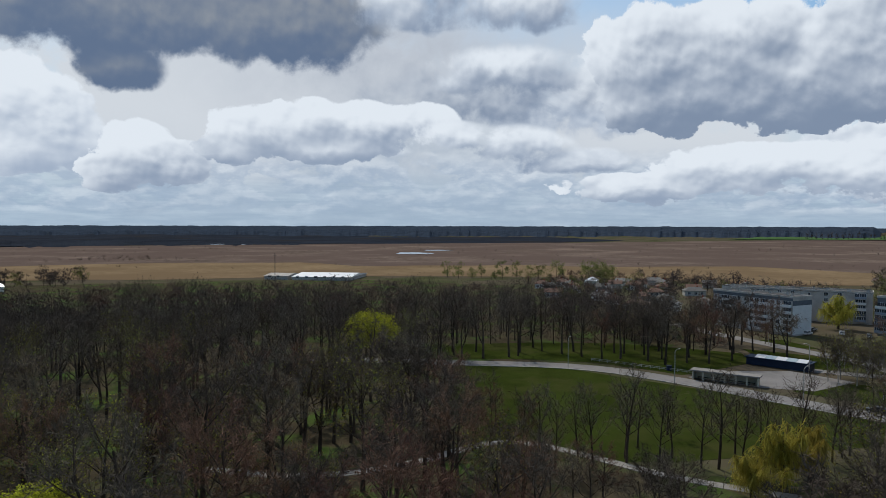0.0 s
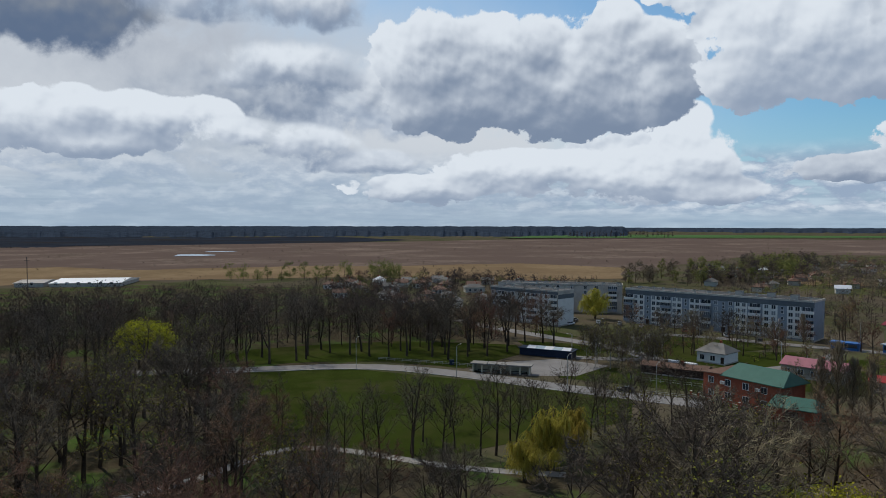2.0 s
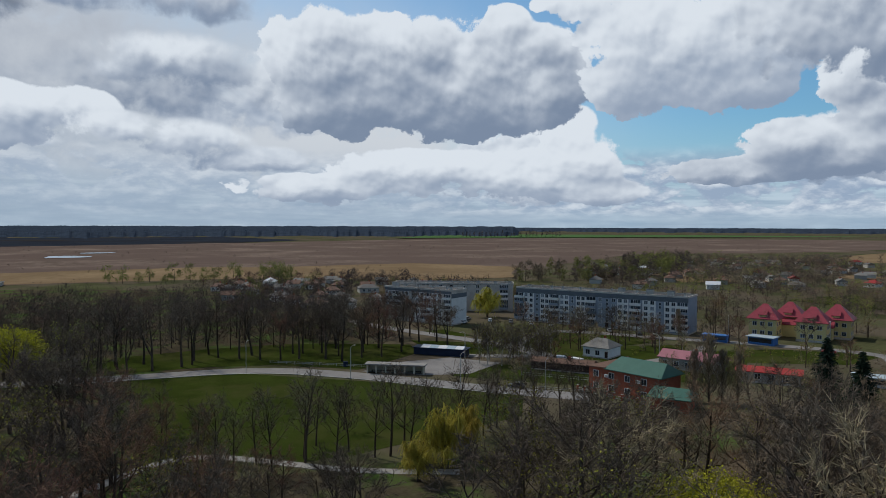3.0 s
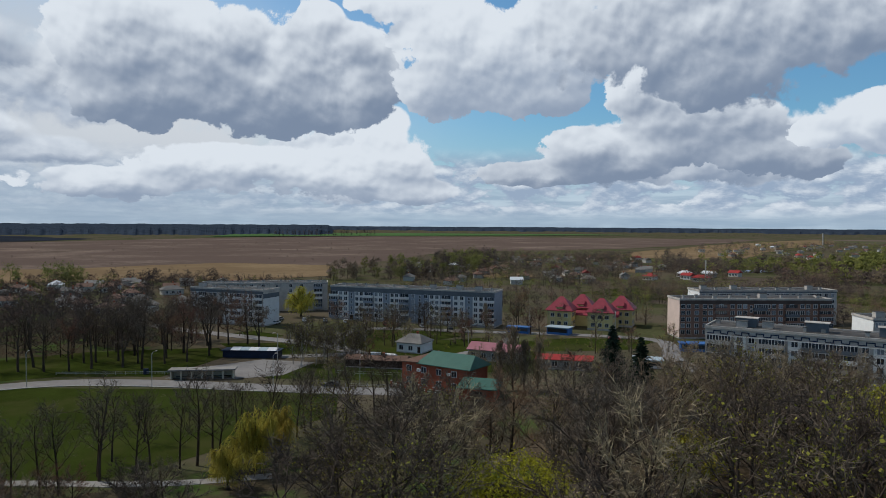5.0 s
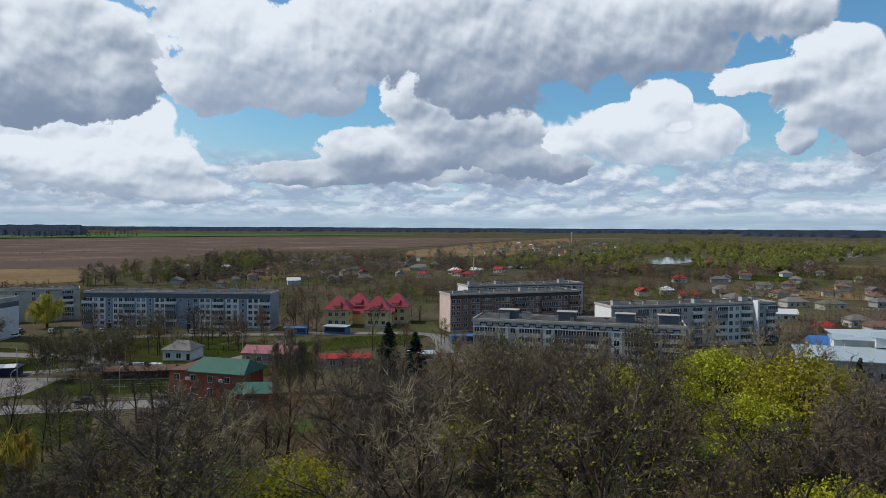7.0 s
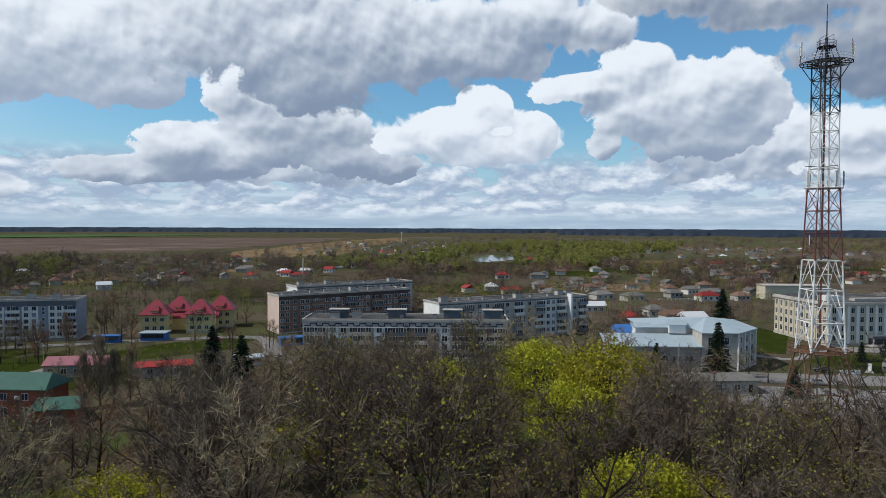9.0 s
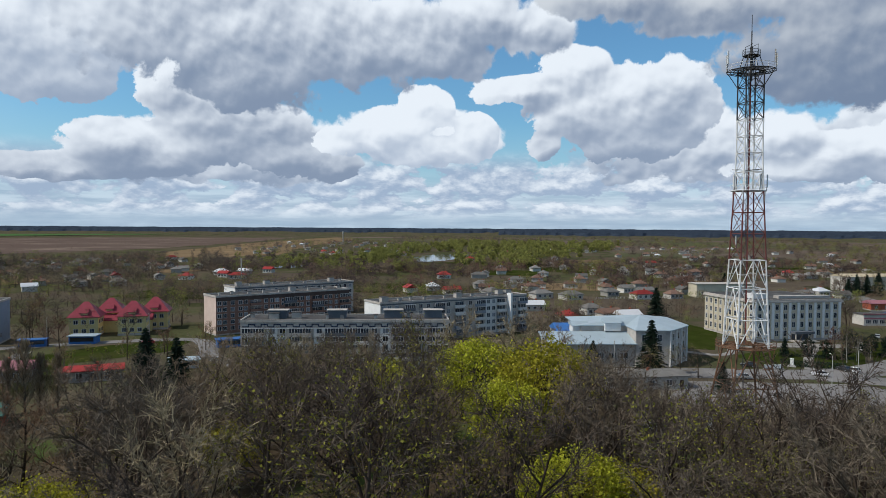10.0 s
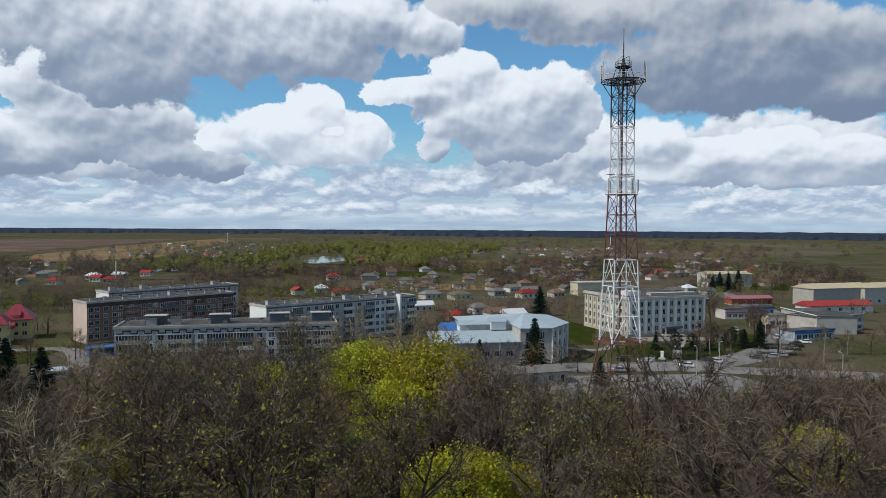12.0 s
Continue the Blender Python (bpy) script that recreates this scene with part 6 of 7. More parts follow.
# small trees close up the wood's lower edge
for x, y in scatter(rng, ring_area([(58, 122, 146), (66, 124, 160), (76, 124, 156), (86, 122, 152), (94, 120, 152), (98, 118, 158), (104, 116, 170), (112, 114, 172), (126, 114, 172)]), 6.4):
    a, dist = math.degrees(math.atan2(x, y)), math.hypot(x, y)
    size = (41 - (canopy_line(a) - 405) / 1240 * dist) / 17.2
    if size > 0.95 or size < 0.26 or clear(x, y) or math.hypot(x - 158.5, y + 32.5) < 9 or inside((x, y), [(142, -8), (156, -8), (160, -30), (146, -30)]):
        continue
    (tan if a < 90 and rng.random() < 0.5 else thin_wood).plant(x, y, max(0.32, size) * rng.uniform(0.9, 1.1), rng)
broad.plant(64.7, 60.0, 1.0, rng)
for x, y, s in MAPLES[1:]:
    lime.plant(x, y, s, rng)
for x, y, s in WILLOWS:
    willow.plant(x, y, s, rng)
for x, y, s in ((152.9, 99.5, 1.15), (157, 111, 1.0), (149, 97, 0.85), (152, 108, 0.8), (204, -16, 1.05), (205, 0, 0.75), (331, -27, 1.1), (250, -92, 0.55), (249, -97, 0.7), (243, -60, 0.45), (470, -150, 1.0), (474, -156, 1.0), (480, -170, 1.15), (478, -163, 0.9), (500, -84, 1.1), (186, -32, 0.6)):
    spruce.plant(x, y, s, rng)
for x, y, s in ((126, 122.5, 0.95), (128.5, 120.5, 1.05), (130.5, 118.5, 1.0), (134, 117, 0.85), (193, 196, 0.8)):
    poplar.plant(x, y, s, rng)
yard = Kind("yard_tree", "bare brown tree in a yard between the houses", [bare_tree(141 + i, 12.0, 4.6, [(TWIG, TWIG_RED, TWIG_TAN)[i], BUD], limbs=9, subs=4, lets=4, twigs=5, leaves=1 if i else 0, leaf_size=0.16, first=0.26) for i in range(3)], "yard trees")
for x, y in scatter(rng, [(100, 184), (112, 198), (126, 202), (132, 186), (122, 172), (106, 176)], 4.8):
    birch.plant(x, y, 0.85, rng)
YARDS = (([(166, 244), (176, 226), (190, 200), (184, 194), (168, 218), (156, 240)], 8, 0.75), ([(196, 194), (212, 198), (215, 188), (208, 178)], 7, 0.85), ([(244, 200), (266, 192), (272, 172), (258, 150), (252, 158), (258, 176)], 8, 0.8),
         ([(142, 166), (164, 166), (178, 152), (170, 138), (164, 142), (160, 156)], 7.5, 0.65), ([(176, 142), (200, 136), (224, 134), (208, 118), (188, 128)], 11, 0.75), ([(98, 158), (110, 150), (108, 146), (124, 164), (112, 178), (100, 172)], 8, 0.6),
         ([(186, 290), (216, 240), (236, 214), (262, 236), (240, 290), (204, 320)], 9.5, 0.8), ([(132, 112), (148, 113), (146, 96), (138, 90)], 6.5, 0.9), ([(128, 150), (144, 150), (150, 136), (134, 126), (124, 132)], 8, 0.55), ([(200, -4), (205, -26), (202, -30), (197, -6)], 5, 0.7), ([(226, 8), (222, 18), (300, 20), (300, 0)], 9, 0.7),
         ([(212, -125), (250, -122), (280, -168), (268, -230), (205, -200)], 13, 0.85), ([(320, -168), (345, -168), (362, -230), (320, -230)], 12, 0.8), ([(440, -156), (500, -140), (560, -210), (470, -260), (432, -240)], 17, 1.0),
         ([(130, 204), (150, 222), (168, 196), (182, 184), (166, 172), (142, 174)], 9.5, 0.75),
         ([(110, 236), (122, 244), (124, 254), (112, 252)], 6, 0.6), ([(60, 236), (96, 236), (104, 262), (80, 276), (60, 262)], 8.5, 0.95))
for area, gap, size in YARDS:
    for x, y in scatter(rng, area, gap):
        yard.plant(x, y, size, rng)
for x, y in ((150, 236), (158, 228), (172, 208), (180, 200), (186, 190), (192, 184), (200, 178), (168, 186), (162, 176), (172, 174), (150, 200), (144, 192), (196, 170), (212, 160), (170, 196), (206, 186), (222, 180)):
    rng.choice([birch, red, bare, tan]).plant(x + rng.uniform(-2, 2), y + rng.uniform(-2, 2), 0.62, rng)
for x, y in ((240, -74), (246, -86), (262, -100), (272, -106), (300, -112), (322, -104), (330, -98), (236, -98), (300, -96), (286, -110), (226, -108), (232, -116), (240, -122)):
    rng.choice([young, birch, bare, red]).plant(x, y, rng.uniform(0.5, 0.8), rng)


# ---- distant trees, joined ----
def grove(name, spots, label, mats, high=(7, 13), per=70, seed=1, wide=0.42, size=(0.5, 1.0), twiggy=True):
    """Far trees as one object: each a short trunk, a few limbs and many small leaf or twig scraps."""
    r = random.Random(seed)
    v, f, m = [], [], []
    for x, y in spots:
        h = r.uniform(*high)
        w = h * wide * r.uniform(0.75, 1.2)
        pick = r.random() if r.random() < 0.4 else 0.5 + 0.9 * noise.noise((x / 45, y / 45, seed * 1.7))
        mat = 1 + max(0, min(len(mats) - 2, int(pick * (len(mats) - 1))))
        heads = []
        for i in range(12):
            z = r.uniform(0.12, 0.88)
            rad = w * math.sqrt(max(0.05, 1 - ((z - 0.5) / 0.55) ** 2)) * math.sqrt(r.random()) * 0.85
            az = r.uniform(0, 6.283)
            heads.append((rad * math.cos(az), rad * math.sin(az), z * h))
        z0 = land_height(x, y)
        k = len(v)
        v += [(x - 0.2, y, z0 - 0.2), (x + 0.2, y, z0 - 0.2), (x, y + 0.3, z0 - 0.2), (x, y, z0 + h * 0.75)]
        f += [(k, k + 1, k + 3), (k + 1, k + 2, k + 3), (k + 2, k, k + 3)]
        m += [0, 0, 0]
        for i in range(int(per * 1.2)):
            c = heads[i % 12]
            p = Vector((x + c[0] + r.gauss(0, 0.2) * w, y + c[1] + r.gauss(0, 0.2) * w, z0 + max(0.1 * h, c[2] + r.gauss(0, 0.07) * h)))
            s = r.uniform(*size) * h / 10 * 0.74
            a = Vector((r.gauss(0, 1), r.gauss(0, 1), r.gauss(0, 1) + (0.8 if twiggy else 0))).normalized() * s
            b = a.orthogonal().normalized() * s * (0.36 if twiggy else 0.65)
            k = len(v)
            if twiggy:
                v += [p - b, p + b, p + a * 1.6]
                f.append((k, k + 1, k + 2))
            else:
                v += [p - a, p - b, p + a, p + b]
                f.append((k, k + 1, k + 2, k + 3))
            m.append(mat)
    return tagged(new(name, mesh_of(name, v, f, mats, m)), label, "trees", "", "stuff")


far_back = [(x, y) for x, y in back if math.hypot(x, y) >= 236]
grove("woodland_trees", far_back, "dense bare brown wood beyond the park", [BARK, FAR_TWIG, FAR_TWIG, TWIG, FAR_RED], (16.0, 19.5), 440, 3, 0.36, (0.2, 0.36))

# ---- the village ----
def hut(seed):
    """A village house: wall with plinth, gables, roof with eaves, chimney, two windows and a door on its front."""
    r = random.Random(seed)
    L, D, e = r.uniform(8, 13), r.uniform(6.5, 8.5), r.uniform(2.7, 3.2)
    ridge, hip = e + r.uniform(2.0, 3.2), r.choice([0, 0, D * 0.45])
    wall = Shape().box(-L / 2, L / 2, -D / 2, D / 2, 0, e, OFF_WHITE)
    if not hip:
        v = [(x, y, z) for x in (-L / 2, L / 2) for y, z in ((-D / 2, e), (D / 2, e), (0, ridge - 0.2))]
        wall.faces(v, [(0, 2, 1), (3, 4, 5)], OFF_WHITE)
    roofs = {}
    for key, mat in (("grey", SLATE_ROOF), ("brown", RUST_ROOF), ("red", RED_ROOF), ("pale", SHED_ROOF), ("green", GREEN_ROOF)):
        roofs[key] = Shape().gable(-L / 2, L / 2, -D / 2, D / 2, e + 0.19, ridge, mat, 0.5, hip).mesh("roof")
    chimney = Shape().box(-0.35, 0.35, -0.35, 0.35, 0, 1.7, RED_BRICK).mesh("chimney")
    return wall.mesh("wall"), roofs, chimney, L, D, ridge


HUTS = [hut(200 + i) for i in range(6)]
ROOF_WORDS = {"grey": "grey asbestos", "brown": "brown tiled", "red": "bright red metal", "pale": "pale sheet-metal", "green": "green metal"}


def village_house(x, y, turn, roof, k, windows=True):
    wall, roofs, chimney, L, D, ridge = HUTS[k]
    ob = empty("village_house", pose(x, y, 0, 0, 0, turn), "small whitewashed village house with a %s roof" % ROOF_WORDS[roof], "house", "village houses")
    part("wall", wall, ob)
    part("roof", roofs[roof], ob)
    part("chimney", chimney, ob, (L * 0.15, 0.6, ridge - 1.0))
    if windows:
        for q in (-0.3, 0.0, 0.3):
            window(WIN, ob, (L * q, -D / 2 - 0.004, 0.9))


rng = random.Random(77)
taken = []


def settle(poly, gap, share, near, kinds, turn0):
    for x, y in scatter(rng, poly, gap):
        if rng.random() < share and all(math.hypot(x - u, y - v) > 13 for u, v in taken):
            taken.append((x, y))
            village_house(x, y, turn0 + rng.choice([0, 90]) + rng.uniform(-14, 14), rng.choice(kinds), rng.randrange(6), near and math.hypot(x, y) < 470)


PLAIN_ROOFS = ["grey"] * 12 + ["brown"] * 10 + ["pale"] + ["red"]
for x, y, turn, roof in ((420, -26, 70, "red"), (405, 14, 80, "grey"), (432, -8, 75, "grey"), (428, -44, 70, "brown"), (330, 62, 60, "brown"), (318, 52, 65, "grey"), (338, 78, 50, "red"),
                         (340, 2, 70, "grey"), (322, -6, 75, "brown"), (318, -14, 70, "pale"), (310, 12, 60, "red"), (352, 40, 60, "brown"), (346, 30, 60, "pale"), (540, 118, 60, "red"),
                         (520, 300, 40, "pale"), (536, 288, 40, "pale"), (500, 286, 40, "red"), (488, 268, 50, "red"), (560, 278, 40, "red"), (470, 300, 40, "red"), (830, 150, 80, "red"), (330, 190, 50, "red"),
                         (450, -120, 70, "grey"), (470, -134, 70, "pale"), (400, -120, 60, "pale"), (620, -160, 80, "grey"), (560, -60, 70, "grey"), (448, -140, 70, "grey"), (-270, 420, 10, "pale")):
    taken.append((x, y))
    village_house(x, y, turn - 130, roof, rng.randrange(6))
settle([(395, 60), (420, 120), (470, 90), (470, -60), (430, -60)], 20, 0.75, True, PLAIN_ROOFS, -60)
settle([(110, 330), (60, 360), (60, 480), (150, 500), (210, 440), (170, 350)], 21, 0.7, True, PLAIN_ROOFS, -20)
settle([(300, 350), (330, 440), (430, 560), (620, 600), (740, 480), (560, 330), (420, 300)], 28, 0.46, True, PLAIN_ROOFS, -45)
settle([(480, -60), (470, 60), (600, 120), (780, 60), (900, -160), (700, -330), (540, -260), (500, -190)], 32, 0.42, True, PLAIN_ROOFS, -80)
settle([(820, 120), (1250, 180), (1500, -100), (1300, -420), (900, -330), (860, -60)], 44, 0.34, False, PLAIN_ROOFS, -80)
settle([(800, 380), (1000, 560), (1500, 700), (1700, 520), (1300, 330), (950, 260)], 44, 0.4, False, PLAIN_ROOFS, -50)

# trees between the houses, and the green belts round the pond
MIXED = [BARK, FAR_TWIG, FAR_TWIG, FAR_TWIG, FAR_TAN, FAR_RED, FAR_BUD]


def free(spots, gap=8.0):
    return [p for p in spots if all(abs(p[0] - u) > gap or abs(p[1] - v) > gap for u, v in taken)]


def thinned(spots, wave, level, seed):
    """Keeps the spots where a slow noise is high: clumps with gaps between."""
    return [p for p in spots if noise.noise((p[0] / wave, p[1] / wave, seed)) > level]


POND_VIEW = [(560, 118), (790, 160), (1050, 200), (960, 245), (780, 225), (560, 170)]
grove("village_trees", free(thinned(scatter(rng, [(290, 340), (330, 450), (430, 580), (640, 640), (800, 480), (560, 250), (460, 220), (400, 290)], 8.0), 38, 0.0, 1.5)), "bare and budding garden trees among village houses", MIXED, (6, 13), 125, 11, 0.42, (0.6, 1.1))
grove("village_trees", free(thinned(scatter(rng, [(420, 70), (430, 200), (560, 240), (640, 120), (760, 60), (900, -160), (700, -340), (560, -300), (500, -230), (470, -100), (480, 0)], 8.4), 42, 0.02, 2.5)), "bare and budding garden trees among village houses", MIXED, (5, 12), 120, 12, 0.42, (0.6, 1.1))
grove("village_trees", free(thinned(scatter(rng, [(110, 325), (60, 350), (60, 500), (160, 520), (220, 460), (300, 430), (280, 330), (200, 300), (150, 330)], 9), 40, -0.05, 3.5)), "bare and budding garden trees among village houses", MIXED, (5, 11), 150, 13, 0.42, (0.6, 1.1))
grove("village_trees", free(thinned(scatter(rng, [(300, 100), (290, 140), (330, 260), (420, 280), (470, 200), (410, 80), (340, 80)], 8.5), 30, -0.25, 4.0)), "bare brown orchard trees behind the blocks", MIXED, (5, 10), 110, 33, 0.55, (0.6, 1.0))
grove("village_trees", free([(280 + rng.uniform(-12, 30), rng.uniform(-20, 70)) for _ in range(60)]), "bare brown garden trees behind the blocks", MIXED, (4, 8), 130, 34, 0.55, (0.6, 1.0))
grove("garden_trees", free(thinned(scatter(rng, [(300, -34), (290, 70), (420, 100), (500, 0), (480, -170), (400, -190), (350, -120), (330, -44)], 7.5), 26, 0.02, 5.5), 6.0), "bare and budding trees in the gardens behind the square", MIXED + [FAR_GREEN], (4, 9.5), 170, 35, 0.45, (0.4, 0.7))
grove("garden_trees", free(thinned(scatter(rng, [(236, 216), (222, 296), (262, 340), (330, 345), (420, 320), (450, 230), (350, 205), (284, 205)], 10), 24, -0.08, 9.5)), "bare and budding trees in the gardens behind the pink-roofed house", MIXED + [FAR_GREEN, FAR_GREEN], (5, 10), 150, 36, 0.42, (0.5, 0.9))
grove("poplar_belt", scatter(rng, [(262, 440), (292, 470), (390, 470), (470, 560), (560, 620), (600, 590), (500, 500), (400, 410), (300, 400)], 15), "tall budding trees along the village edge", [BARK, FAR_TAN, FAR_BUD, FAR_TWIG, FAR_GREEN], (11, 18), 300, 14, 0.34, (0.6, 1.0))
pond_side = thinned(scatter(rng, [(640, 60), (660, 240), (770, 300), (1050, 360), (1600, 300), (1600, -60), (1100, 0), (900, 20)], 17), 60, 0.1, 8.0)
grove("pond_trees", free([p for p in pond_side if not inside(p, POND_VIEW)]), "fresh green willows and poplars round the pond", [BARK, FAR_GREEN, FAR_GREEN, FAR_GREEN, FAR_BUD], (10, 16), 170, 15, 0.42, (0.8, 1.3), False)
grove("meadow_trees", thinned(scatter(rng, [(540, 130), (560, 320), (760, 420), (820, 280), (730, 190), (640, 160)], 13), 40, 0.0, 6.0), "bare and green willows on the meadow", [BARK, FAR_TAN, FAR_GREEN, FAR_BUD, FAR_TWIG], (6, 12), 150, 16, 0.42, (0.7, 1.2), False)
grove("field_trees", thinned(scatter(rng, [(900, -340), (900, -20), (1600, -20), (1700, 500), (2300, 700), (2300, -700), (1500, -900)], 25), 150, 0.05, 2.0), "distant scattered trees and scrub", [BARK, FAR_TWIG, FAR_TAN, FAR_BUD, FAR_TWIG], (7, 13), 70, 17, 0.7, (0.8, 1.6))
grove("field_trees", thinned(scatter(rng, [(780, 320), (900, 560), (1500, 760), (1900, 700), (1500, 420), (1000, 260)], 22), 90, 0.0, 3.0), "distant scattered trees and scrub", [BARK, FAR_TWIG, FAR_TAN, FAR_BUD], (6, 12), 70, 18, 0.6, (0.8, 1.6))
grove("marsh_edge_trees", [(4 + 9 * k + rng.uniform(-3, 3), 548 - 0.9 * k + rng.uniform(-9, 9)) for k in range(11)] + [(rng.uniform(104, 128), rng.uniform(520, 545)) for _ in range(10)], "yellow-green budding trees at the marsh edge", [BARK, FAR_BUD, FAR_GREEN], (11, 15), 220, 19, 0.4)
grove("marsh_edge_trees", [(rng.uniform(-330, -250), rng.uniform(450, 520)) for _ in range(34)], "bare trees at the marsh edge", [BARK, FAR_TWIG, FAR_TWIG, FAR_BUD], (7, 13), 150, 20, 0.45)
grove("marsh_scrub", [(rng.uniform(-440, -290), rng.uniform(790, 870)) for _ in range(60)] + [(rng.uniform(-600, 1500), rng.uniform(620, 1500)) for _ in range(330)], "low dark scrub scattered over the marsh", [BARK, FAR_TWIG, FAR_TAN], (1.5, 4), 40, 21, 0.9, (0.8, 1.6))
grove("marsh_scrub", [(180 + 4 * k, 515 - 1.4 * k + rng.uniform(-5, 5)) for k in range(24)], "dark bushes along the meadow", [BARK, TWIG, TWIG_RED], (3, 6), 90, 22, 0.8)
grove("windbreak_trees", [(1080 + 13 * k, 2080 - 4 * k + rng.uniform(-6, 6)) for k in range(26)], "row of bare poplars in the far fields", [BARK, FAR_TWIG], (20, 27), 120, 23, 0.22, (0.6, 1.1))
grove("windbreak_trees", [(1500 + 7 * k, 1720 - 2.4 * k + rng.uniform(-24, 24)) for k in range(260)], "far rows of field trees", [BARK, FAR_TWIG], (4, 10), 24, 24, 0.6, (0.9, 1.6))
grove("yard_bushes", [(rng.uniform(120, 175), rng.uniform(140, 250)) for _ in range(40)] + [(rng.uniform(180, 232), rng.uniform(96, 180)) for _ in range(24)] + [(300 + rng.uniform(-30, 20), rng.uniform(0, 60)) for _ in range(30)], "bare bushes in the yards between the blocks", [BARK, TWIG, TWIG_RED, BUD], (1.6, 3.6), 120, 25, 0.7, (0.6, 1.0))


# ---- parked vehicles ----
def car_parts(paint, van=False):
    """Body, cabin with glass, four wheels; length along x."""
    body, cabin = Shape(), Shape()
    L, Wd = (5.0, 1.9) if van else (4.3, 1.72)
    prof = [(-L / 2, 0.35), (L / 2, 0.35), (L / 2, 0.72), (L / 2 - 0.25, 0.9), (-L / 2 + 0.1, 0.95), (-L / 2, 0.75)]
    top = [(-L / 2 + 0.1, 0.95), (L / 2 - 1.0, 0.93), (L / 2 - 1.5, 2.1), (-L / 2 + 0.15, 2.1)] if van else [(-L / 2 + 0.35, 0.95), (L / 2 - 1.15, 0.91), (L / 2 - 1.85, 1.44), (-L / 2 + 0.95, 1.46)]
    for shape, line, w, mat in ((body, prof, Wd, paint), (cabin, top, Wd - 0.16, GLASS)):
        n = len(line)
        v = [(x, -w / 2, z) for x, z in line] + [(x, w / 2, z) for x, z in line]
        f = [tuple(range(n)), tuple(range(n, 2 * n))[::-1]] + [(i, n + i, n + (i + 1) % n, (i + 1) % n) for i in range(n)]
        shape.faces(v, f, mat)
    x0, x1, z = top[3][0], top[2][0], top[2][1]
    roof = Shape().box(x0 - 0.05, x1 + 0.05, -Wd / 2 + 0.09, Wd / 2 - 0.09, z - 0.03, z + 0.05, paint)
    if van:
        roof.box(x0 - 0.08, x1 - 0.9, -Wd / 2 + 0.06, Wd / 2 - 0.06, 0.95, z, paint)
    wheel = Shape().bar((0, -0.1, 0), (0, 0.1, 0), 0.33, RUBBER, 10).bar((0, -0.11, 0), (0, 0.11, 0), 0.18, CAR_SILVER, 8)
    return body.mesh("body"), cabin.mesh("cabin"), roof.mesh("roof"), wheel.mesh("wheel"), L, Wd


CARS = {"white": car_parts(CAR_WHITE), "black": car_parts(CAR_DARK), "silver": car_parts(CAR_SILVER), "red": car_parts(CAR_RED), "blue": car_parts(CAR_BLUE), "white van": car_parts(CAR_WHITE, True)}


def park_car(x, y, turn, sort, z=0.095):
    body, cabin, roof, wheel, L, Wd = CARS[sort]
    ob = empty("van" if "van" in sort else "car", pose(x, y, z, 0, 0, turn), "%s parked on the asphalt" % ("white delivery van" if "van" in sort else "%s saloon car" % sort), "van" if "van" in sort else "car", "parked cars")
    part("body", body, ob)
    part("cabin", cabin, ob)
    part("roof", roof, ob)
    for sx in (-1, 1):
        for sy in (-1, 1):
            part("wheel", wheel, ob, (sx * L * 0.3, sy * (Wd / 2 - 0.1), 0.33))


for x, y, turn, sort in ((213, -62, 80, "white"), (221, -73, 30, "white"), (222.5, -71, 30, "black"), (229, -88.5, 60, "black"), (231, -94, 60, "silver"), (234, -98, 60, "silver"), (272, -112, 150, "white"), (292, -104, 160, "silver"),
                         (301, -118, 60, "black"), (303, -121, 60, "black"), (262, -118, 60, "white"), (258, -113, 60, "black"), (222, -45, 80, "black"), (204, -40, 90, "silver"), (330, -132, 150, "white"),
                         (150, 262, 60, "white"), (156, 255, 60, "silver"), (161, 247, 60, "white"), (166, 240, 60, "white"), (170, 231, 60, "red"), (173, 226, 60, "black"), (178, 217, 60, "silver"), (183, 206, 60, "black"),
                         (141, 268, 30, "black"), (144, 272, 30, "silver"), (137, 262, 30, "white"), (186, 118, 40, "white"), (190, 110, 120, "silver"), (95, 152, 135, "black"), (213, 150, 120, "red"), (150, 222, 40, "black")):
    park_car(x, y, turn, sort)
park_car(126.5, 170, 110, "white van")
park_car(124, 175, 120, "white van")


# ---- street furniture ----
def street_lamp(x, y, turn, high=8.5, label="slim grey steel street lamp with a curved arm"):
    ob = empty("street_lamp", pose(x, y, 0, 0, 0, turn), label, "street lamp", "street lamps")
    part("pole", Shape().bar((0, 0, 0), (0, 0, high), 0.09, STEEL_DARK if turn % 2 else KERB, 6), ob)
    part("arm", Shape().bar((0, 0, high), (0.9, 0, high + 0.45), 0.05, KERB).bar((0.9, 0, high + 0.45), (1.8, 0, high + 0.5), 0.05, KERB), ob)
    part("lamp_head", Shape().box(1.6, 2.3, -0.16, 0.16, high + 0.38, high + 0.52, CONCRETE), ob)


for x, y, turn in ((60, 180, 40), (82, 158, 40), (97, 142, 40), (36, 200, 60), (100, 190, 200), (115, 246, 20), (124, 216, 20), (130, 190, 20), (150, 160, 100), (170, 222, 40), (184, 198, 40), (203, 182, 40), (222, 156, 40), (206, -6, 180), (208, -70, 180),
                   (252, -100, 60), (276, -122, 60), (306, -136, 80), (250, -44, 90), (196, -60, 0), (190, -96, 0), (215, -90, 20)):
    street_lamp(x, y, turn)

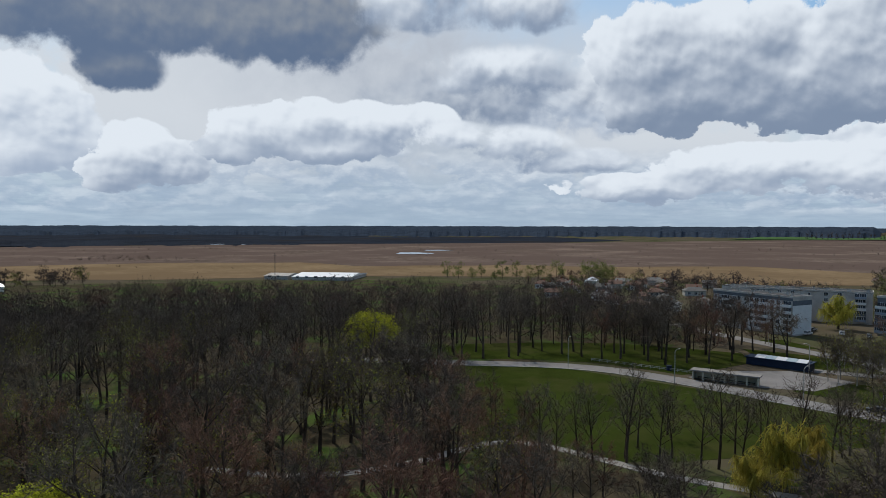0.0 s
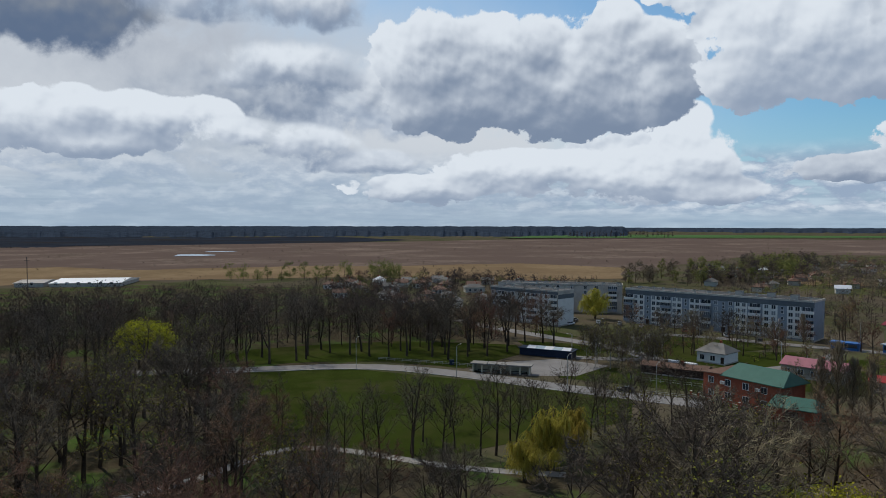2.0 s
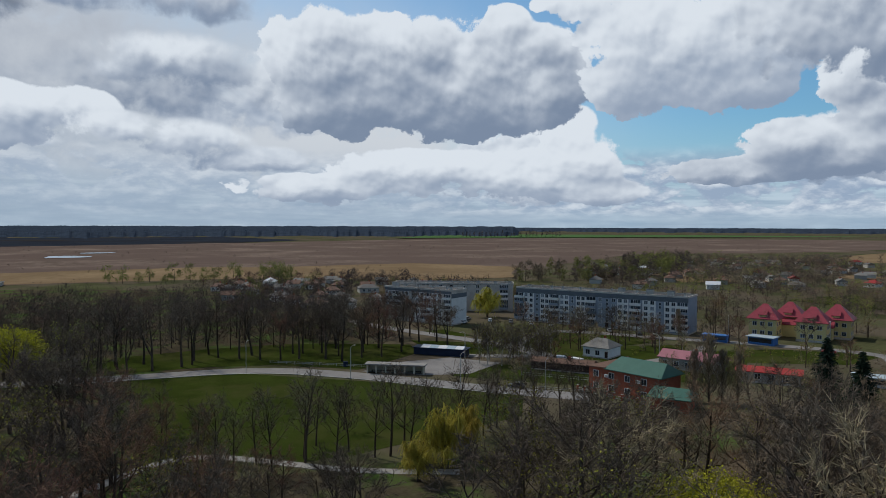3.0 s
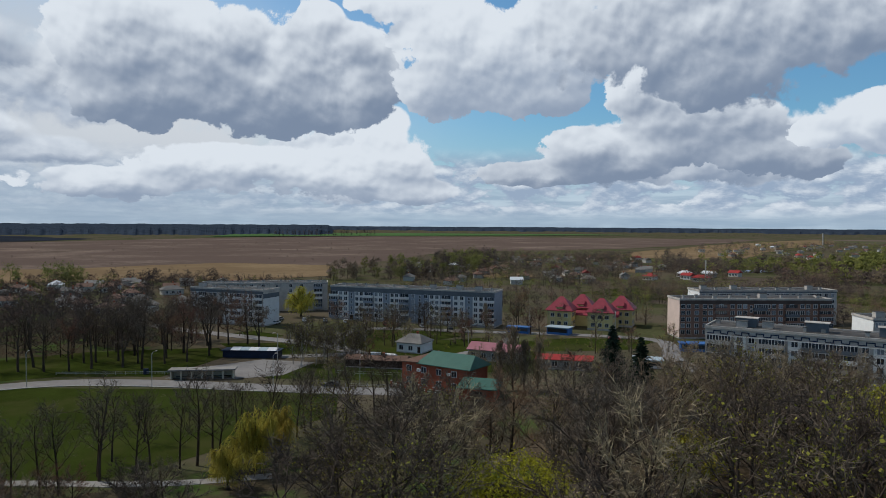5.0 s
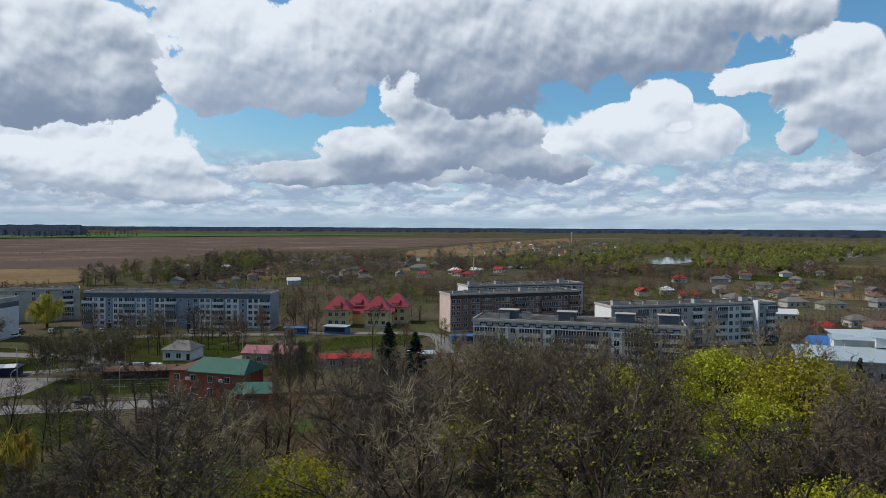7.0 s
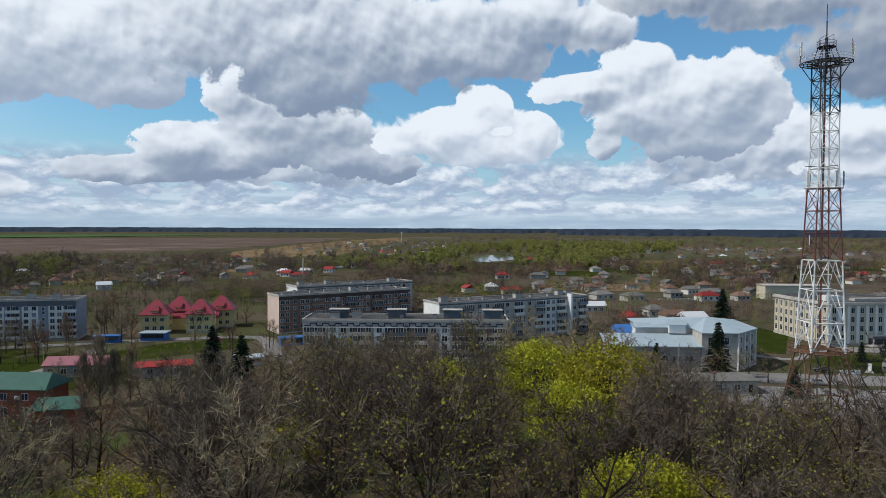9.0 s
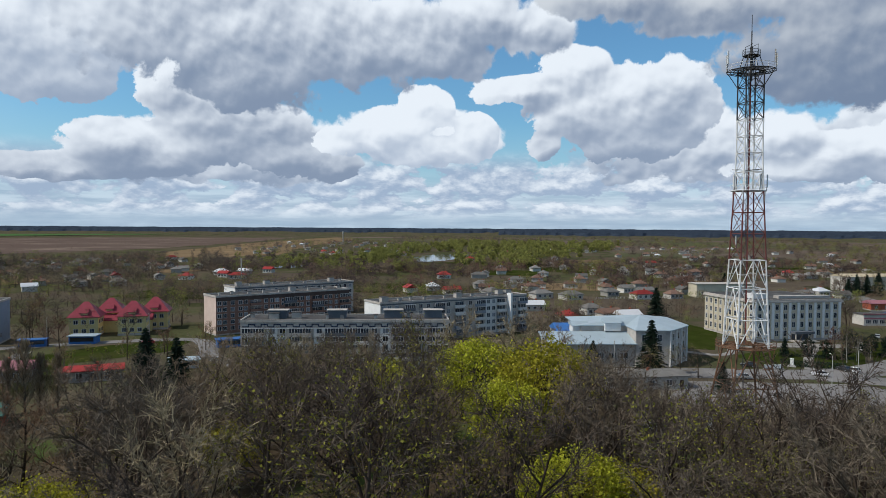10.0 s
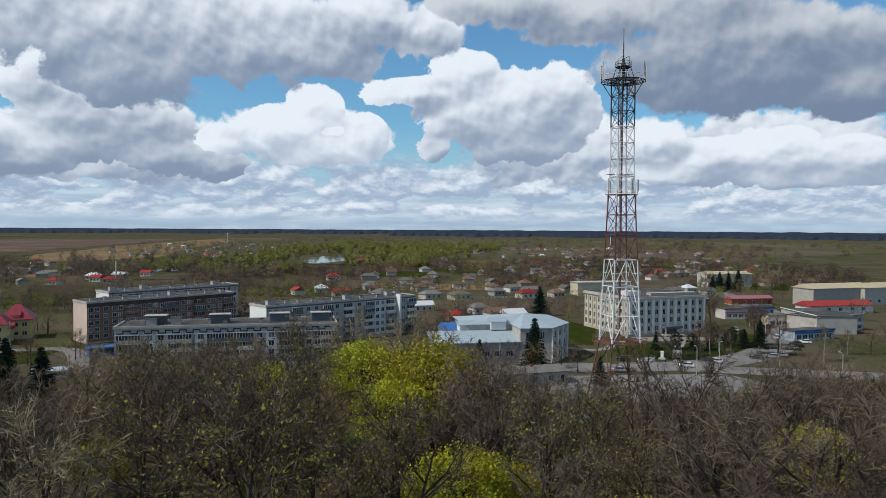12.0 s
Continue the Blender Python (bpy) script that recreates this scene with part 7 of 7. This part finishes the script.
mast = empty("radio_mast", pose(-120, 500, 0), "thin dark guyed mast beyond the wood", "mast")
part("pole", Shape().bar((0, 0, 0), (0, 0, 21), 0.22, STEEL_DARK, 6), mast)
part("cross_arm", Shape().bar((-1.5, 0, 19), (1.5, 0, 19), 0.1, STEEL_DARK), mast)
chimney = empty("boiler_chimney", pose(470, 255, 0), "slim grey boiler-house chimney", "chimney")
part("shaft", Shape().bar((0, 0, 0), (0, 0, 17), 0.5, CONCRETE, 10), chimney)
water_tower = empty("water_tower", pose(1700, 640, 0), "slim white water tower far off in the village", "water tower")
part("shaft", Shape().bar((0, 0, 0), (0, 0, 21), 1.2, KERB, 10), water_tower)
part("tank", Shape().bar((0, 0, 21), (0, 0, 26), 1.9, KERB, 12), water_tower)


def hedge(p, q, w, h, label="clipped dark green hedge on the square"):
    r = random.Random(int(p[0] * 7 + q[1]))
    a, b = Vector((*p, 0)), Vector((*q, 0))
    side = (b - a).cross(Vector((0, 0, 1))).normalized()
    v, f = [], []
    for i in range(int((b - a).length * 60)):
        c = a.lerp(b, r.random()) + side * r.uniform(-w, w) / 2 + Vector((0, 0, r.uniform(0.05, h)))
        s = Vector((r.gauss(0, 1), r.gauss(0, 1), r.gauss(0, 1))).normalized() * 0.16
        t = s.orthogonal().normalized() * 0.12
        k = len(v)
        v += [c - s, c - t, c + s, c + t]
        f.append((k, k + 1, k + 2, k + 3))
    tagged(new("hedge", mesh_of("hedge", v, f, [SPRUCE])), label, "hedge", "hedges on the square")


for p, q in (((252, -90), (246, -110)), ((258, -94), (253, -114)), ((244, -62), (242, -80)), ((232, -56), (230, -74)), ((238, -92), (236, -104)), ((226, -56), (224, -72))):
    hedge(p, q, 0.9, 1.0)


def fence_run(p, q, label, mat, high=1.1, gap=2.5):
    f = empty("fence", along(p, q), label, "fence", "fences")
    L = length(p, q)
    n = int(L / gap)
    post = Shape().box(-0.06, 0.06, -0.06, 0.06, 0, high, mat).mesh("post")
    bar = Shape().box(0.06, L / n - 0.06, -0.03, 0.03, high - 0.15, high - 0.07, mat).box(0.06, L / n - 0.06, -0.03, 0.03, high * 0.4, high * 0.4 + 0.08, mat).mesh("rail")
    for i in range(n + 1):
        part("post", post, f, (L * i / n, 0, 0))
        if i < n:
            part("rail", bar, f, (L * i / n, 0, 0))


fence_run((45, 211), (70, 192), "low pale fence along the park road", KERB, 0.9)
fence_run((98, 150), (108, 140), "low pale fence beside the road", KERB, 0.9)
fence_run((104, 164), (116, 150), "pale wire fence behind the verge", KERB, 1.2)
fence_run((408, 0), (432, -50), "white board fence before the red-roofed house", WHITE, 1.3)
bench = empty("park_bin", pose(64, 197, 0), "dark green rubbish bin on the grass", "bin")
part("body", Shape().box(-0.6, 0.6, -0.5, 0.5, 0.05, 1.4, NAVY), bench)
part("lid", Shape().box(-0.65, 0.65, -0.55, 0.55, 1.4, 1.5, NAVY), bench)


# ---- small things on the square ----
def letter_sign(p, q):
    """A row of upright white letter blocks on a low base."""
    L = length(p, q)
    ob = empty("letter_sign", along(p, q, 0.05), "row of white letter blocks on a low concrete base", "sign")
    part("base", Shape().box(0, L, -0.3, 0.3, 0, 0.35, KERB), ob)
    for i in range(9):
        x = L * (i + 0.5) / 9
        part("letter_bar", Shape().box(x - 0.26, x + 0.26, -0.1, 0.1, 0.36, 1.45, WHITE), ob)


letter_sign((218.6, -48.6), (220.8, -54.4))
stone = empty("memorial_stone", pose(225.7, -57.9, 0.05, 0, 0, 70), "small white memorial stone on a stepped base", "monument")
part("base", Shape().box(-1.1, 1.1, -1.1, 1.1, 0, 0.3, KERB).box(-0.8, 0.8, -0.8, 0.8, 0.3, 0.55, KERB), stone)
part("pillar", Shape().box(-0.45, 0.45, -0.35, 0.35, 0.55, 2.3, WHITE).box(-0.55, 0.55, -0.45, 0.45, 2.3, 2.45, WHITE), stone)
bush = Kind("conifer_bush", "dark green rounded conifer on the lawn", [leafy_tree(151 + i, 6.5, 2.2, [SPRUCE, SPRUCE], 110, 14, 0.2, 0.06) for i in range(2)], "conifers on the square")
for x, y, s in ((245.6, -67.6, 1.0), (241.5, -72.0, 1.05), (246, -79, 0.8), (258, -84, 1.15), (250, -86, 1.1), (255, -89, 0.95), (262, -92, 0.8), (268, -98, 0.7)):
    bush.plant(x, y, s, rng)
for x, y, s in ((236, -76, 0.85), (240, -80, 0.7), (300, -112, 0.8)):
    birch.plant(x, y, s, rng)
